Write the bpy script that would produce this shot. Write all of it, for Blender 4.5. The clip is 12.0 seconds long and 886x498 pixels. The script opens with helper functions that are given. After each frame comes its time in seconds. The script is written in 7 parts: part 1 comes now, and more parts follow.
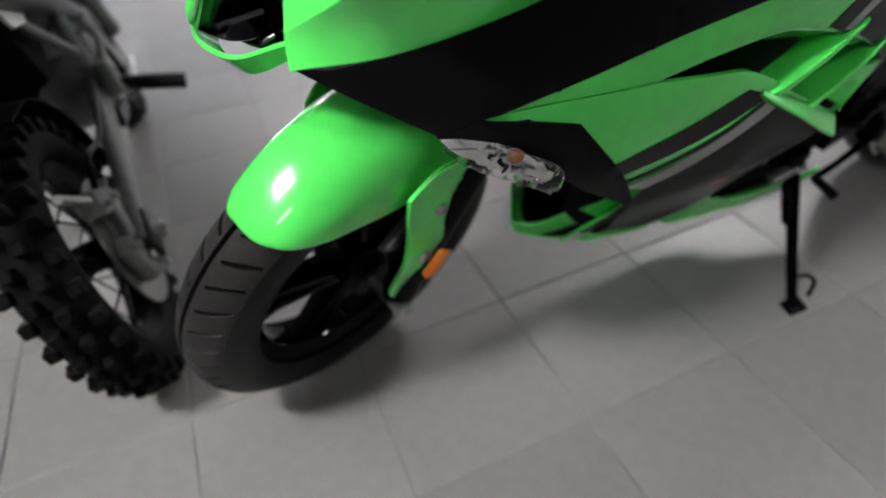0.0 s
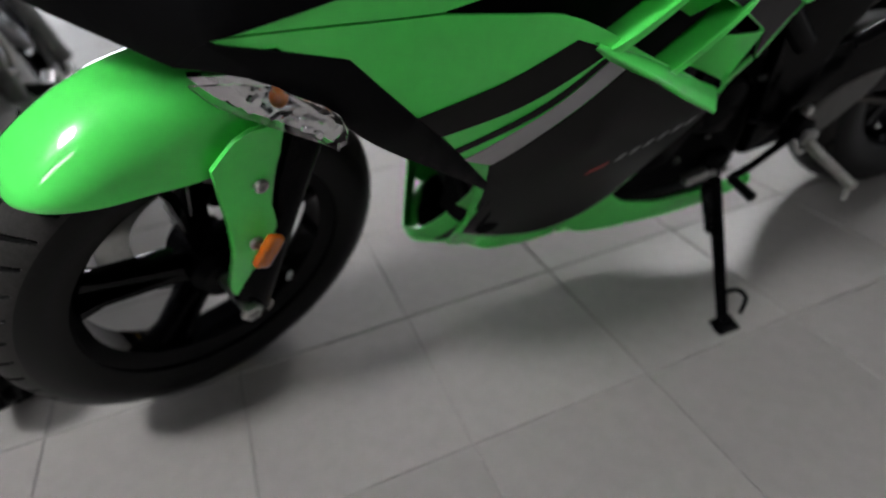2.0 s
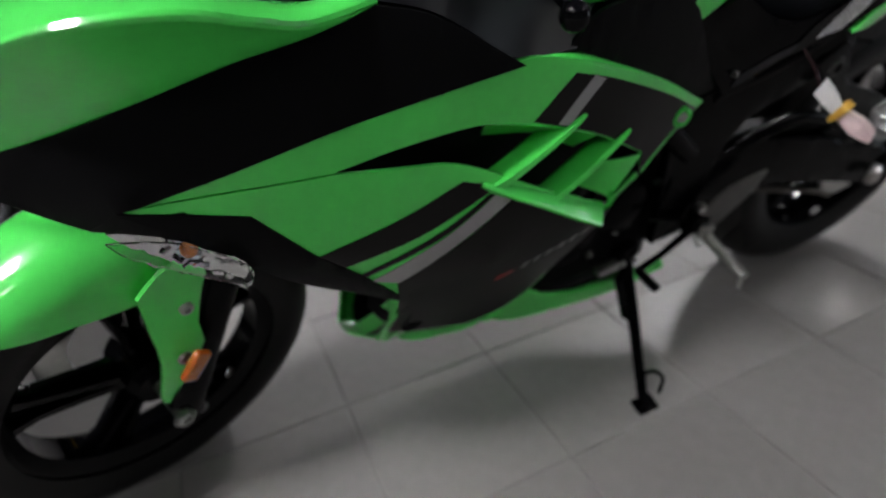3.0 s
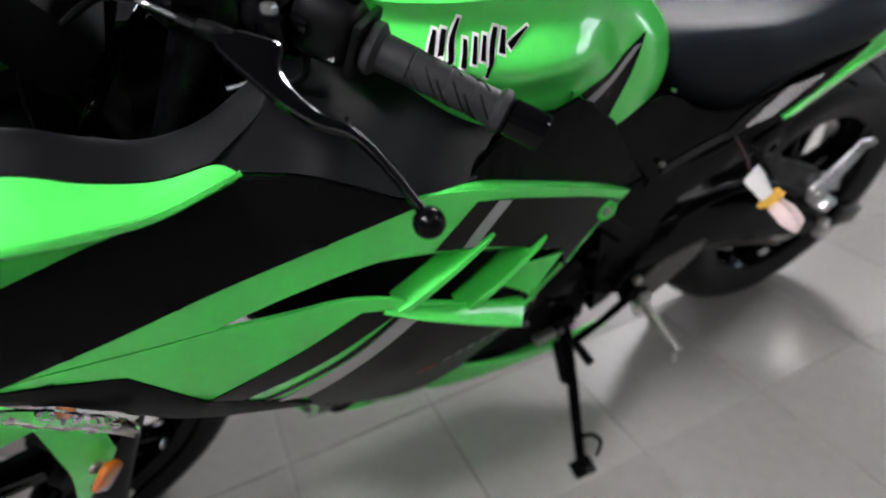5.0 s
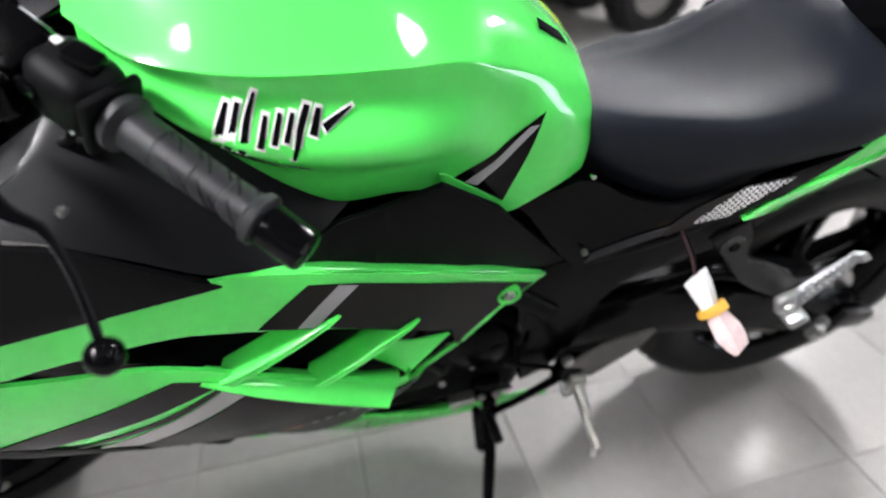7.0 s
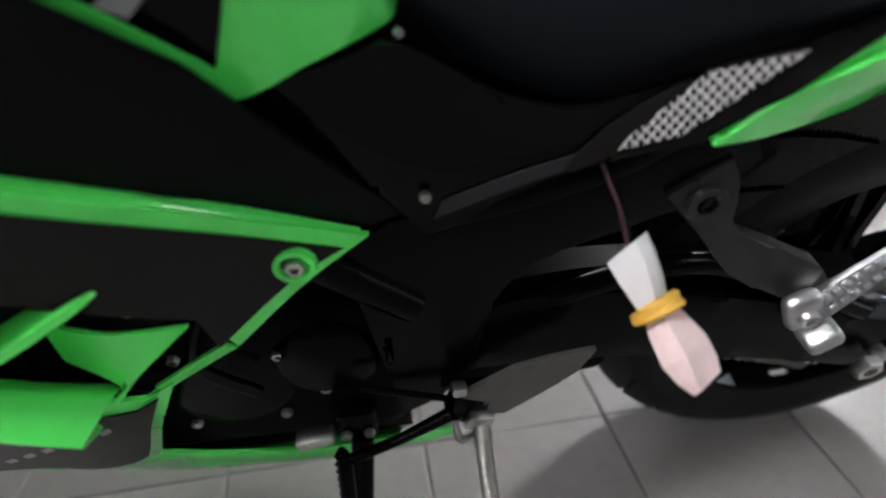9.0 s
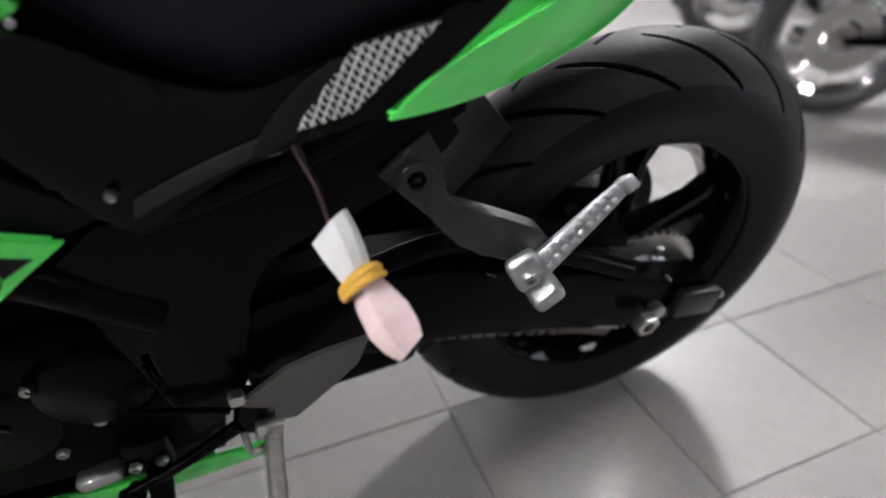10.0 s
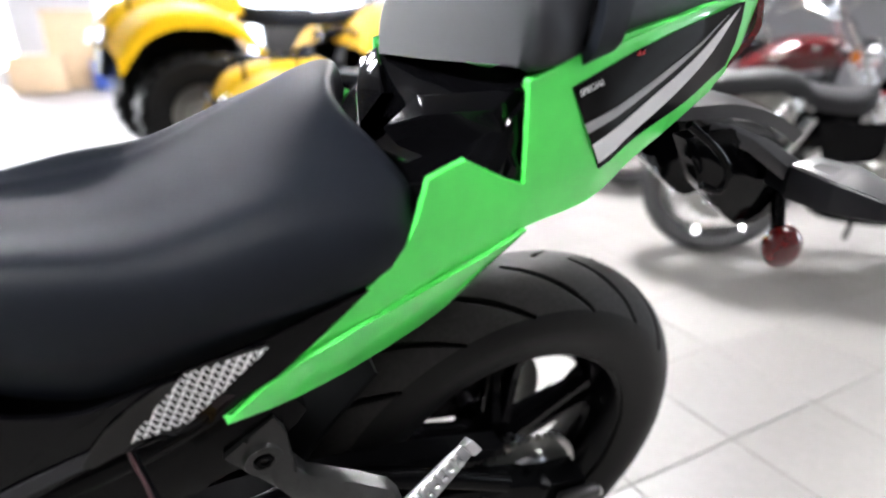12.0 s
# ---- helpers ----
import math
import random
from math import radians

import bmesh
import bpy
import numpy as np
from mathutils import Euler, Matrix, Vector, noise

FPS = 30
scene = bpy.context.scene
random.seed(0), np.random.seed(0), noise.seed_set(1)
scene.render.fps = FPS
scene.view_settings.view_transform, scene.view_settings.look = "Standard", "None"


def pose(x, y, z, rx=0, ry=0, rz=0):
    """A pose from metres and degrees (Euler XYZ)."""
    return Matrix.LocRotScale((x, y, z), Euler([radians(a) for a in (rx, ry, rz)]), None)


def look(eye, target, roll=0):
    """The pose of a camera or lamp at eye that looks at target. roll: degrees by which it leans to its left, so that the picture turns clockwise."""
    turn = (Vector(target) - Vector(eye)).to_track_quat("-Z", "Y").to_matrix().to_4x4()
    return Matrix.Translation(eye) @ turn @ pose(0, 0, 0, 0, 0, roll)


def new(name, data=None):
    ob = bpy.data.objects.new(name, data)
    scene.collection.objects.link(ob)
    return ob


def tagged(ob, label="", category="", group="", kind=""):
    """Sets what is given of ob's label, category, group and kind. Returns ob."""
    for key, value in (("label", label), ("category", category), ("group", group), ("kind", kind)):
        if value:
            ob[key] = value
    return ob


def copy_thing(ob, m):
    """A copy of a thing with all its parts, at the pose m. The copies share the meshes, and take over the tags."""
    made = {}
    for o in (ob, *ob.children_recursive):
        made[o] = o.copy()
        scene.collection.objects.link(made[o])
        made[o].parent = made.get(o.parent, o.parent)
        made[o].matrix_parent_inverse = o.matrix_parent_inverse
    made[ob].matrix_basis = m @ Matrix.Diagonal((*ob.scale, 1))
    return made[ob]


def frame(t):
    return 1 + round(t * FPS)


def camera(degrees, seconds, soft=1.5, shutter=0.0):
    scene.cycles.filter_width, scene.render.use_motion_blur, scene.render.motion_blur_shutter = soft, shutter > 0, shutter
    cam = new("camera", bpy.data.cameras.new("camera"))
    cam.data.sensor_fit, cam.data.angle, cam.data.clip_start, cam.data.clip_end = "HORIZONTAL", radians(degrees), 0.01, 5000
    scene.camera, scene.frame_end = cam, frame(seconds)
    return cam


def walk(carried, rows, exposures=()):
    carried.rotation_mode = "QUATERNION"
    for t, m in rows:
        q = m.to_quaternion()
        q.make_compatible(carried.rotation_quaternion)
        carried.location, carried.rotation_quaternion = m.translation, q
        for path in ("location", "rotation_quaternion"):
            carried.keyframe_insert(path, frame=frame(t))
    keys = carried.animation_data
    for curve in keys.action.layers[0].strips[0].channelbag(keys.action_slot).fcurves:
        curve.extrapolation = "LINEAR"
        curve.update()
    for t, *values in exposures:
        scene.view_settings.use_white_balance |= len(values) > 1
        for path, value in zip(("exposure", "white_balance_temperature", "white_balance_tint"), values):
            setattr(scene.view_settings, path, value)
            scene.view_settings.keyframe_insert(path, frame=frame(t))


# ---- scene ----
cam = camera(76.1, 12.0, soft=2.0)
cam.data.dof.use_dof, cam.data.dof.focus_distance, cam.data.dof.aperture_fstop = True, 0.54, 2.2
ROWS = [
    (0.0, (-1.3596, -0.7402, 0.8875), (-1.0938, -0.0353, 0.2299), -5.02),
    (0.5, (-1.3674, -0.7572, 0.7889), (-1.1043, -0.0377, 0.1462), -5.68),
    (1.0, (-1.3485, -0.7932, 0.7393), (-1.1429, 0.0052, 0.1734), -6.39),
    (1.5, (-1.2397, -0.8148, 0.7324), (-1.0378, -0.0360, 0.1386), -4.96),
    (2.0, (-1.1514, -0.8165, 0.7483), (-0.8858, -0.0454, 0.1697), -5.58),
    (2.5, (-1.1151, -0.8204, 0.8029), (-0.7983, -0.0324, 0.2749), -5.25),
    (3.0, (-1.0729, -0.8645, 0.8438), (-0.7451, -0.0672, 0.3368), -5.28),
    (3.2, (-1.0593, -0.8844, 0.8655), (-0.7346, -0.0785, 0.3705), -6.04),
    (4.8, (-0.9461, -0.8147, 0.9705), (-0.5646, -0.0773, 0.4131), -5.61),
    (5.0, (-0.9208, -0.8175, 0.9817), (-0.5979, -0.0484, 0.4301), -5.17),
    (5.5, (-0.8033, -0.8643, 1.0119), (-0.6080, -0.0401, 0.4804), -1.28),
    (6.0, (-0.7389, -0.9012, 1.0320), (-0.5855, -0.0637, 0.5074), -2.14),
    (6.5, (-0.7052, -0.8812, 1.0439), (-0.5443, -0.0571, 0.5007), -2.01),
    (7.0, (-0.6515, -0.7759, 1.0230), (-0.4433, 0.0120, 0.4434), -0.58),
    (7.2, (-0.6114, -0.7351, 1.0259), (-0.4170, 0.0474, 0.4345), -1.00),
    (8.8, (-0.3938, -0.6190, 0.8264), (-0.2698, 0.2174, 0.2925), -0.47),
    (9.0, (-0.3784, -0.6236, 0.7948), (-0.2457, 0.2055, 0.2518), -1.47),
    (9.5, (-0.3075, -0.6438, 0.7587), (-0.0995, 0.1705, 0.2168), -1.96),
    (10.0, (-0.2380, -0.6797, 0.7682), (0.0492, 0.1275, 0.2526), -2.42),
    (10.5, (-0.2061, -0.6934, 0.7896), (0.1419, 0.1074, 0.3020), -3.31),
    (11.0, (-0.1809, -0.6912, 0.8396), (0.2027, 0.1278, 0.4127), -2.67),
    (11.5, (-0.1612, -0.6887, 0.8808), (0.2474, 0.1356, 0.4890), -1.69),
    (12.0, (-0.1496, -0.6832, 0.9073), (0.2700, 0.1547, 0.5581), -0.66),
]
EXPOSURES = [(0.0, -0.65), (1.5, -0.7), (3.0, -0.9), (5.0, -0.05), (5.5, 0.35), (6.0, 0.6), (7.0, 0.65), (9.0, 0.0), (9.5, 0.0), (10.5, 0.35), (11.0, 0.5), (12.0, 0.85)]
walk(cam, [(t, look(eye, target, roll)) for t, eye, target, roll in ROWS], EXPOSURES)

# ---- world and light ----
world = bpy.data.worlds.new("world")
scene.world = world
world.use_nodes = True
wn = world.node_tree
sky = wn.nodes.new("ShaderNodeTexSky")
sky.sky_type, sky.sun_disc = "NISHITA", False
sky.sun_elevation, sky.sun_rotation = radians(40), radians(20)
wn.links.new(sky.outputs[0], wn.nodes["Background"].inputs[0])
wn.nodes["Background"].inputs[1].default_value = 0.12
KEY_POWER, LAMP_POWER, SIDE_POWER, WINDOW_POWER = 300.0, 95.0, 26.0, 6.0

# ---- materials ----


def material(name, base, rough=0.5, metal=0.0, coat=0.0, vary=0.12, scale=18.0, bump=0.0, bump_scale=300.0, smudge=0.08, spec=0.5):
    """Principled surface with fine grain, broad wear in colour and gloss, and a fine relief."""
    m = bpy.data.materials.new(name)
    m.use_nodes = True
    nt = m.node_tree
    b = nt.nodes["Principled BSDF"]
    co = nt.nodes.new("ShaderNodeTexCoord")

    def grain(s, detail):
        n = nt.nodes.new("ShaderNodeTexNoise")
        n.inputs["Scale"].default_value, n.inputs["Detail"].default_value = s, detail
        nt.links.new(co.outputs["Object"], n.inputs["Vector"])
        return n.outputs[0]

    big, fine = grain(scale * 0.25, 3), grain(scale * 4, 5)
    mixed = nt.nodes.new("ShaderNodeMath")
    mixed.operation = "ADD"
    nt.links.new(big, mixed.inputs[0])
    nt.links.new(fine, mixed.inputs[1])
    ramp = nt.nodes.new("ShaderNodeMapRange")
    ramp.inputs["From Min"].default_value, ramp.inputs["From Max"].default_value = 0.6, 1.4
    nt.links.new(mixed.outputs[0], ramp.inputs["Value"])
    mix = nt.nodes.new("ShaderNodeMix")
    mix.data_type = "RGBA"
    lo, hi = 1 - vary, 1 + vary
    mix.inputs[6].default_value = (base[0] * lo, base[1] * lo, base[2] * lo, 1)
    mix.inputs[7].default_value = (min(1, base[0] * hi), min(1, base[1] * hi), min(1, base[2] * hi), 1)
    nt.links.new(ramp.outputs[0], mix.inputs[0])
    nt.links.new(mix.outputs[2], b.inputs["Base Color"])
    rr = nt.nodes.new("ShaderNodeMapRange")
    rr.inputs["To Min"].default_value, rr.inputs["To Max"].default_value = max(0.02, rough * (1 - smudge)), min(1, rough * (1 + smudge * 2))
    nt.links.new(big, rr.inputs["Value"])
    nt.links.new(rr.outputs[0], b.inputs["Roughness"])
    b.inputs["Metallic"].default_value = metal
    b.inputs["Specular IOR Level"].default_value = spec
    b.inputs["Coat Weight"].default_value, b.inputs["Coat Roughness"].default_value = coat, 0.03
    if bump:
        bp = nt.nodes.new("ShaderNodeBump")
        bp.inputs["Strength"].default_value, bp.inputs["Distance"].default_value = bump, 0.002
        nt.links.new(grain(bump_scale, 6), bp.inputs["Height"])
        nt.links.new(bp.outputs[0], b.inputs["Normal"])
    return m


def emitter(name, colour, power):
    m = bpy.data.materials.new(name)
    m.use_nodes = True
    b = m.node_tree.nodes["Principled BSDF"]
    b.inputs["Base Color"].default_value = (0.8, 0.8, 0.8, 1)
    b.inputs["Emission Color"].default_value = (*colour, 1)
    b.inputs["Emission Strength"].default_value = power
    return m


def glass(name, colour, rough=0.02):
    m = bpy.data.materials.new(name)
    m.use_nodes = True
    b = m.node_tree.nodes["Principled BSDF"]
    b.inputs["Base Color"].default_value = (*colour, 1)
    b.inputs["Roughness"].default_value = rough
    b.inputs["Transmission Weight"].default_value = 1.0
    b.inputs["IOR"].default_value = 1.45
    return m


GREEN = material("lime_green_paint", (0.095, 0.84, 0.125), 0.22, coat=1.0, vary=0.05, smudge=0.15, spec=0.25)
GREEN_DEEP = material("lime_green_satin_plastic", (0.085, 0.76, 0.105), 0.35, coat=0.5, vary=0.05)
BLACK_MATT = material("grained_black_plastic", (0.0030, 0.0030, 0.0035), 0.44, vary=0.25, bump=0.2, bump_scale=900, spec=0.07)
BLACK_TEX = material("dimpled_black_plastic", (0.005, 0.005, 0.006), 0.5, vary=0.2, bump=0.25, bump_scale=700, spec=0.10)
BLACK_GLOSS = material("gloss_black_paint", (0.0018, 0.0018, 0.0022), 0.08, coat=0.14, vary=0.1, spec=0.05)
BLACK_SATIN = material("satin_black_metal", (0.0016, 0.0016, 0.0019), 0.24, vary=0.2, bump=0.05, bump_scale=200, spec=0.06)
BLACK_SHEEN = material("smooth_black_plastic", (0.0055, 0.0055, 0.0070), 0.36, vary=0.2, bump=0.12, bump_scale=900, spec=0.26)
CHARCOAL = material("charcoal_decal", (0.0072, 0.0068, 0.0065), 0.38, coat=0.08, vary=0.1, spec=0.12)
FORK_TUBE = material("dark_polished_tube", (0.16, 0.16, 0.17), 0.16, metal=1.0, vary=0.08)
# near-black base: the shade inside the cockpit and hollows is in the colour
BLACK_DEEP = material("shade_black_inner_plastic", (0.0022, 0.0022, 0.0025), 0.6, vary=0.3, spec=0.05)
GREY_CAP = material("grey_plastic_cap", (0.024, 0.024, 0.027), 0.4, vary=0.1, spec=0.12)
PIT_ALLOY = material("dull_grey_alloy", (0.22, 0.22, 0.215), 0.32, metal=0.6, vary=0.35, bump=0.3, bump_scale=180)
# darker than plain rubber: the mudguard's shade is put into its base colour
PIT_RUBBER = material("shade_darkened_rubber", (0.0036, 0.0034, 0.0033), 0.6, vary=0.35, bump=0.25, bump_scale=400, spec=0.08)
GREY_DECAL = material("silver_grey_decal", (0.34, 0.34, 0.34), 0.35, vary=0.06)
GUARD_GREY = material("grey_guard_plastic", (0.075, 0.072, 0.068), 0.5, vary=0.2, bump=0.15, bump_scale=400)
DARK_GREY = material("dark_grey_cast_metal", (0.032, 0.032, 0.032), 0.32, metal=0.6, vary=0.18, bump=0.15, bump_scale=250)
WHITE_DECAL = material("white_decal", (0.75, 0.75, 0.75), 0.35, vary=0.04)
VINYL = material("black_seat_vinyl", (0.0070, 0.0088, 0.0130), 0.43, vary=0.12, bump=0.3, bump_scale=1100, smudge=0.12, spec=0.13)
DUSTY = material("dusty_grey_rubber", (0.05, 0.05, 0.052), 0.6, vary=0.25, bump=0.2, bump_scale=400, spec=0.3)
HOLDER_GREY = material("grey_black_holder_plastic", (0.030, 0.030, 0.033), 0.32, vary=0.12, spec=0.5)
SADDLE = material("worn_grey_black_vinyl", (0.016, 0.016, 0.018), 0.5, vary=0.12, bump=0.2, bump_scale=800, spec=0.3)
VINYL_LIGHT = material("grey_black_vinyl", (0.016, 0.017, 0.021), 0.42, vary=0.12, bump=0.3, bump_scale=1100, spec=0.35)
RUBBER = material("tyre_rubber", (0.0048, 0.0047, 0.0047), 0.42, vary=0.3, scale=30, bump=0.25, bump_scale=500, spec=0.16)
TREAD = material("dusty_tread_rubber", (0.024, 0.023, 0.022), 0.5, vary=0.35, scale=40, bump=0.25, bump_scale=500, spec=0.16)
RUBBER_GRIP = material("grip_rubber", (0.014, 0.014, 0.016), 0.45, vary=0.15, bump=0.2, bump_scale=700, spec=0.25)
ALUMINIUM = material("brushed_aluminium", (0.5, 0.5, 0.51), 0.36, metal=1.0, vary=0.1, bump=0.08, bump_scale=400)
STEEL = material("zinc_plated_steel", (0.5, 0.5, 0.48), 0.3, metal=1.0, vary=0.15)
CHROME = material("chrome", (0.8, 0.8, 0.8), 0.07, metal=1.0, vary=0.04)
CHAIN = material("oiled_chain_steel", (0.12, 0.11, 0.10), 0.4, metal=0.9, vary=0.35)
RED_LABEL = material("red_label", (0.5, 0.02, 0.02), 0.35, vary=0.1)
RED_PIN = material("red_pinstripe", (0.55, 0.03, 0.03), 0.35, vary=0.1)
ORANGE = material("amber_reflector", (0.36, 0.085, 0.004), 0.15, coat=1.0, vary=0.15, bump=0.5, bump_scale=250)
RED_LENS = material("red_lens", (0.085, 0.003, 0.003), 0.12, coat=1.0, vary=0.2, bump=0.4, bump_scale=160)
CLEAR = glass("clear_lens", (0.95, 0.95, 0.95))
REFLECT = material("lamp_reflector", (0.7, 0.7, 0.7), 0.12, metal=1.0, vary=0.2, bump=0.5, bump_scale=50)
PAPER = material("white_wrapping_foam", (0.50, 0.50, 0.50), 0.7, vary=0.06, bump=0.3, bump_scale=200)
PINK = material("pink_tinted_foam", (0.64, 0.49, 0.49), 0.65, vary=0.07, scale=40, bump=0.3, bump_scale=200)
BAND = material("yellow_rubber_band", (0.62, 0.36, 0.05), 0.5, vary=0.1)
WIRE = material("wire_insulation", (0.03, 0.008, 0.01), 0.35, vary=0.2)
YELLOW = material("yellow_plastic", (0.62, 0.37, 0.004), 0.5, vary=0.06, spec=0.15)
RED_PAINT = material("red_paint", (0.36, 0.010, 0.010), 0.22, coat=0.35, vary=0.08)
MAROON = material("dark_red_paint", (0.055, 0.004, 0.005), 0.2, coat=0.35, vary=0.1)
ENGINE = material("cast_engine_alloy", (0.32, 0.31, 0.29), 0.4, metal=0.85, vary=0.25, bump=0.3, bump_scale=180)
BLUE = material("blue_plastic", (0.03, 0.07, 0.3), 0.4, vary=0.1)
# WALL: unseen walls, darkened to hold back bounced light
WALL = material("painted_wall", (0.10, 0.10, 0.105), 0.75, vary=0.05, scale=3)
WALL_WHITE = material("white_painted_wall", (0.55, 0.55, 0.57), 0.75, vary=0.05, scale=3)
CEILING = material("ceiling_board", (0.09, 0.09, 0.095), 0.8, vary=0.05, scale=4)
FRAME_WHITE = material("white_window_frame", (0.75, 0.75, 0.76), 0.4, vary=0.04)
GROUT = material("dark_grout", (0.165, 0.157, 0.15), 0.85, vary=0.3, scale=40)
BEIGE = material("cardboard", (0.45, 0.34, 0.22), 0.8, vary=0.12)
LAMP = emitter("lamp_diffuser", (1.0, 0.98, 1.05), LAMP_POWER)
LAMP_BRIGHT = emitter("bright_lamp_diffuser", (1.0, 0.985, 1.0), KEY_POWER)
LAMP_DIM = emitter("dim_lamp_diffuser", (1.0, 0.985, 1.0), SIDE_POWER)
DAYLIGHT = emitter("window_daylight", (0.78, 0.88, 1.0), WINDOW_POWER)
DAYLIGHT_SUN = emitter("sunlit_window_daylight", (0.90, 0.94, 1.0), WINDOW_POWER * 2.4)


def tile_material():
    """Glazed grey floor tile: mottled, with a slow change from tile to tile."""
    m = material("grey_floor_tile", (0.200, 0.192, 0.184), 0.41, vary=0.1, scale=9, bump=0.06, bump_scale=60, smudge=0.25)
    nt = m.node_tree
    b = nt.nodes["Principled BSDF"]
    info = nt.nodes.new("ShaderNodeObjectInfo")
    hue = nt.nodes.new("ShaderNodeHueSaturation")
    rng = nt.nodes.new("ShaderNodeMapRange")
    rng.inputs["To Min"].default_value, rng.inputs["To Max"].default_value = 0.94, 1.05
    nt.links.new(info.outputs["Random"], rng.inputs["Value"])
    nt.links.new(rng.outputs[0], hue.inputs["Value"])
    src = b.inputs["Base Color"].links[0].from_socket
    nt.links.new(src, hue.inputs["Color"])
    nt.links.new(hue.outputs[0], b.inputs["Base Color"])
    return m


TILE = tile_material()

# ---- mesh helpers ----


def thing(name, label, category, m=None, group="", kind=""):
    ob = new(name)
    ob.empty_display_size = 0.1
    if m is not None:
        ob.matrix_world = m
    return tagged(ob, label, category, group, kind)


def from_lists(name, verts, faces, mat, parent=None, label="", sharp=40, xf=None):
    me = bpy.data.meshes.new(name)
    me.from_pydata([tuple(v) for v in verts], [], faces)
    if xf is not None:
        me.transform(xf)
    bm = bmesh.new()
    bm.from_mesh(me)
    bmesh.ops.recalc_face_normals(bm, faces=bm.faces)
    bm.to_mesh(me)
    bm.free()
    me.materials.append(mat)
    me.polygons.foreach_set("use_smooth", [True] * len(me.polygons))
    me.set_sharp_from_angle(angle=radians(sharp))
    ob = new(name, me)
    if parent is not None:
        ob.parent = parent
    if label:
        ob["label"] = label
    return ob


def part(name, bm, mat, parent=None, label="", sharp=40, xf=None):
    """Links a bmesh as one mesh object under a thing or a part."""
    if xf is not None:
        bm.transform(xf)
    bmesh.ops.recalc_face_normals(bm, faces=bm.faces)
    me = bpy.data.meshes.new(name)
    bm.to_mesh(me)
    bm.free()
    me.materials.append(mat)
    me.polygons.foreach_set("use_smooth", [True] * len(me.polygons))
    me.set_sharp_from_angle(angle=radians(sharp))
    ob = new(name, me)
    if parent is not None:
        ob.parent = parent
    if label:
        ob["label"] = label
    return ob


def spline(pts, n, closed=False):
    """n points along a smooth line through pts."""
    p = np.array(pts, float)
    if len(p) == 2 and not closed:
        return [p[0] + (p[1] - p[0]) * i / (n - 1) for i in range(n)]
    q = np.vstack([p[-1], p, p[0], p[1]]) if closed else np.vstack([2 * p[0] - p[1], p, 2 * p[-1] - p[-2]])
    segs = len(p) if closed else len(p) - 1
    out = []
    for i in range(n):
        s = segs * i / (n if closed else n - 1)
        k = min(int(s), segs - 1)
        t = s - k
        a, b, c, d = q[k], q[k + 1], q[k + 2], q[k + 3]
        out.append(0.5 * (2 * b + (c - a) * t + (2 * a - 5 * b + 4 * c - d) * t * t + (3 * b - a - 3 * c + d) * t ** 3))
    return out


def outline2(pts, step=0.02):
    """A closed outline; points with a third value are corners, the others are rounded through."""
    n = len(pts)
    corners = [i for i in range(n) if len(pts[i]) > 2]
    if not corners:
        loop = [p[:2] for p in pts]
        return [tuple(p) for p in spline(loop, n * 4, True)]
    out = []
    for a, b in zip(corners, corners[1:] + [corners[0] + n]):
        run = [pts[i % n][:2] for i in range(a, b + 1)]
        length = sum(math.dist(u, v) for u, v in zip(run, run[1:]))
        k = max(2, int(length / step) + 1)
        if len(run) == 2:
            k = 2
        out += [tuple(p) for p in spline(run, k)[:-1]]
    return out


def plate(name, pts, mat, parent, W, off=0.0, thick=0.004, cell=0.03, side=-1, label="", roll=0.0015, sharp=40):
    """A panel with the outline pts in side view, laid on the half-width surface W(x, z)."""
    loop = outline2(pts)
    bm = bmesh.new()
    bm.faces.new([bm.verts.new((x, 0, z)) for x, z in loop])
    bmesh.ops.triangulate(bm, faces=bm.faces[:])
    xs, zs = [p[0] for p in loop], [p[1] for p in loop]
    for lo, hi, axis in ((min(xs), max(xs), 0), (min(zs), max(zs), 2)):
        k = int((hi - lo) / cell)
        for i in range(1, k + 1):
            co, no = [0, 0, 0], [0, 0, 0]
            co[axis], no[axis] = lo + (hi - lo) * i / (k + 1), 1
            bmesh.ops.bisect_plane(bm, geom=bm.verts[:] + bm.edges[:] + bm.faces[:], plane_co=co, plane_no=no, dist=1e-6)
    bmesh.ops.remove_doubles(bm, verts=bm.verts[:], dist=1e-5)
    bm.verts.index_update()
    rim = {v.index for e in bm.edges if len(e.link_faces) == 1 for v in e.verts}
    front = [(v.co.x, side * (W(v.co.x, v.co.z) + off - (roll if v.index in rim else 0)), v.co.z) for v in bm.verts]
    back = [(x, y - side * thick, z) for x, y, z in front]
    n = len(front)
    faces = [[v.index for v in f.verts] for f in bm.faces]
    allf = faces + [[i + n for i in reversed(f)] for f in faces]
    for e in bm.edges:
        if len(e.link_faces) == 1:
            a, b = e.verts[0].index, e.verts[1].index
            allf.append([a, b, b + n, a + n])
    bm.free()
    return from_lists(name, front + back, allf, mat, parent, label, sharp)


def grid_faces(nu, nv, closed_v=False):
    return [[i * nv + j, i * nv + (j + 1) % nv, (i + 1) * nv + (j + 1) % nv, (i + 1) * nv + j]
            for i in range(nu - 1) for j in range(nv if closed_v else nv - 1)]


def loft_points(sections, nu=24, nv=24, closed=False):
    rows = [spline(s, nv, closed) for s in sections]
    cols = [spline([r[j] for r in rows], nu) for j in range(nv)]
    return [[cols[j][i] for j in range(nv)] for i in range(nu)]


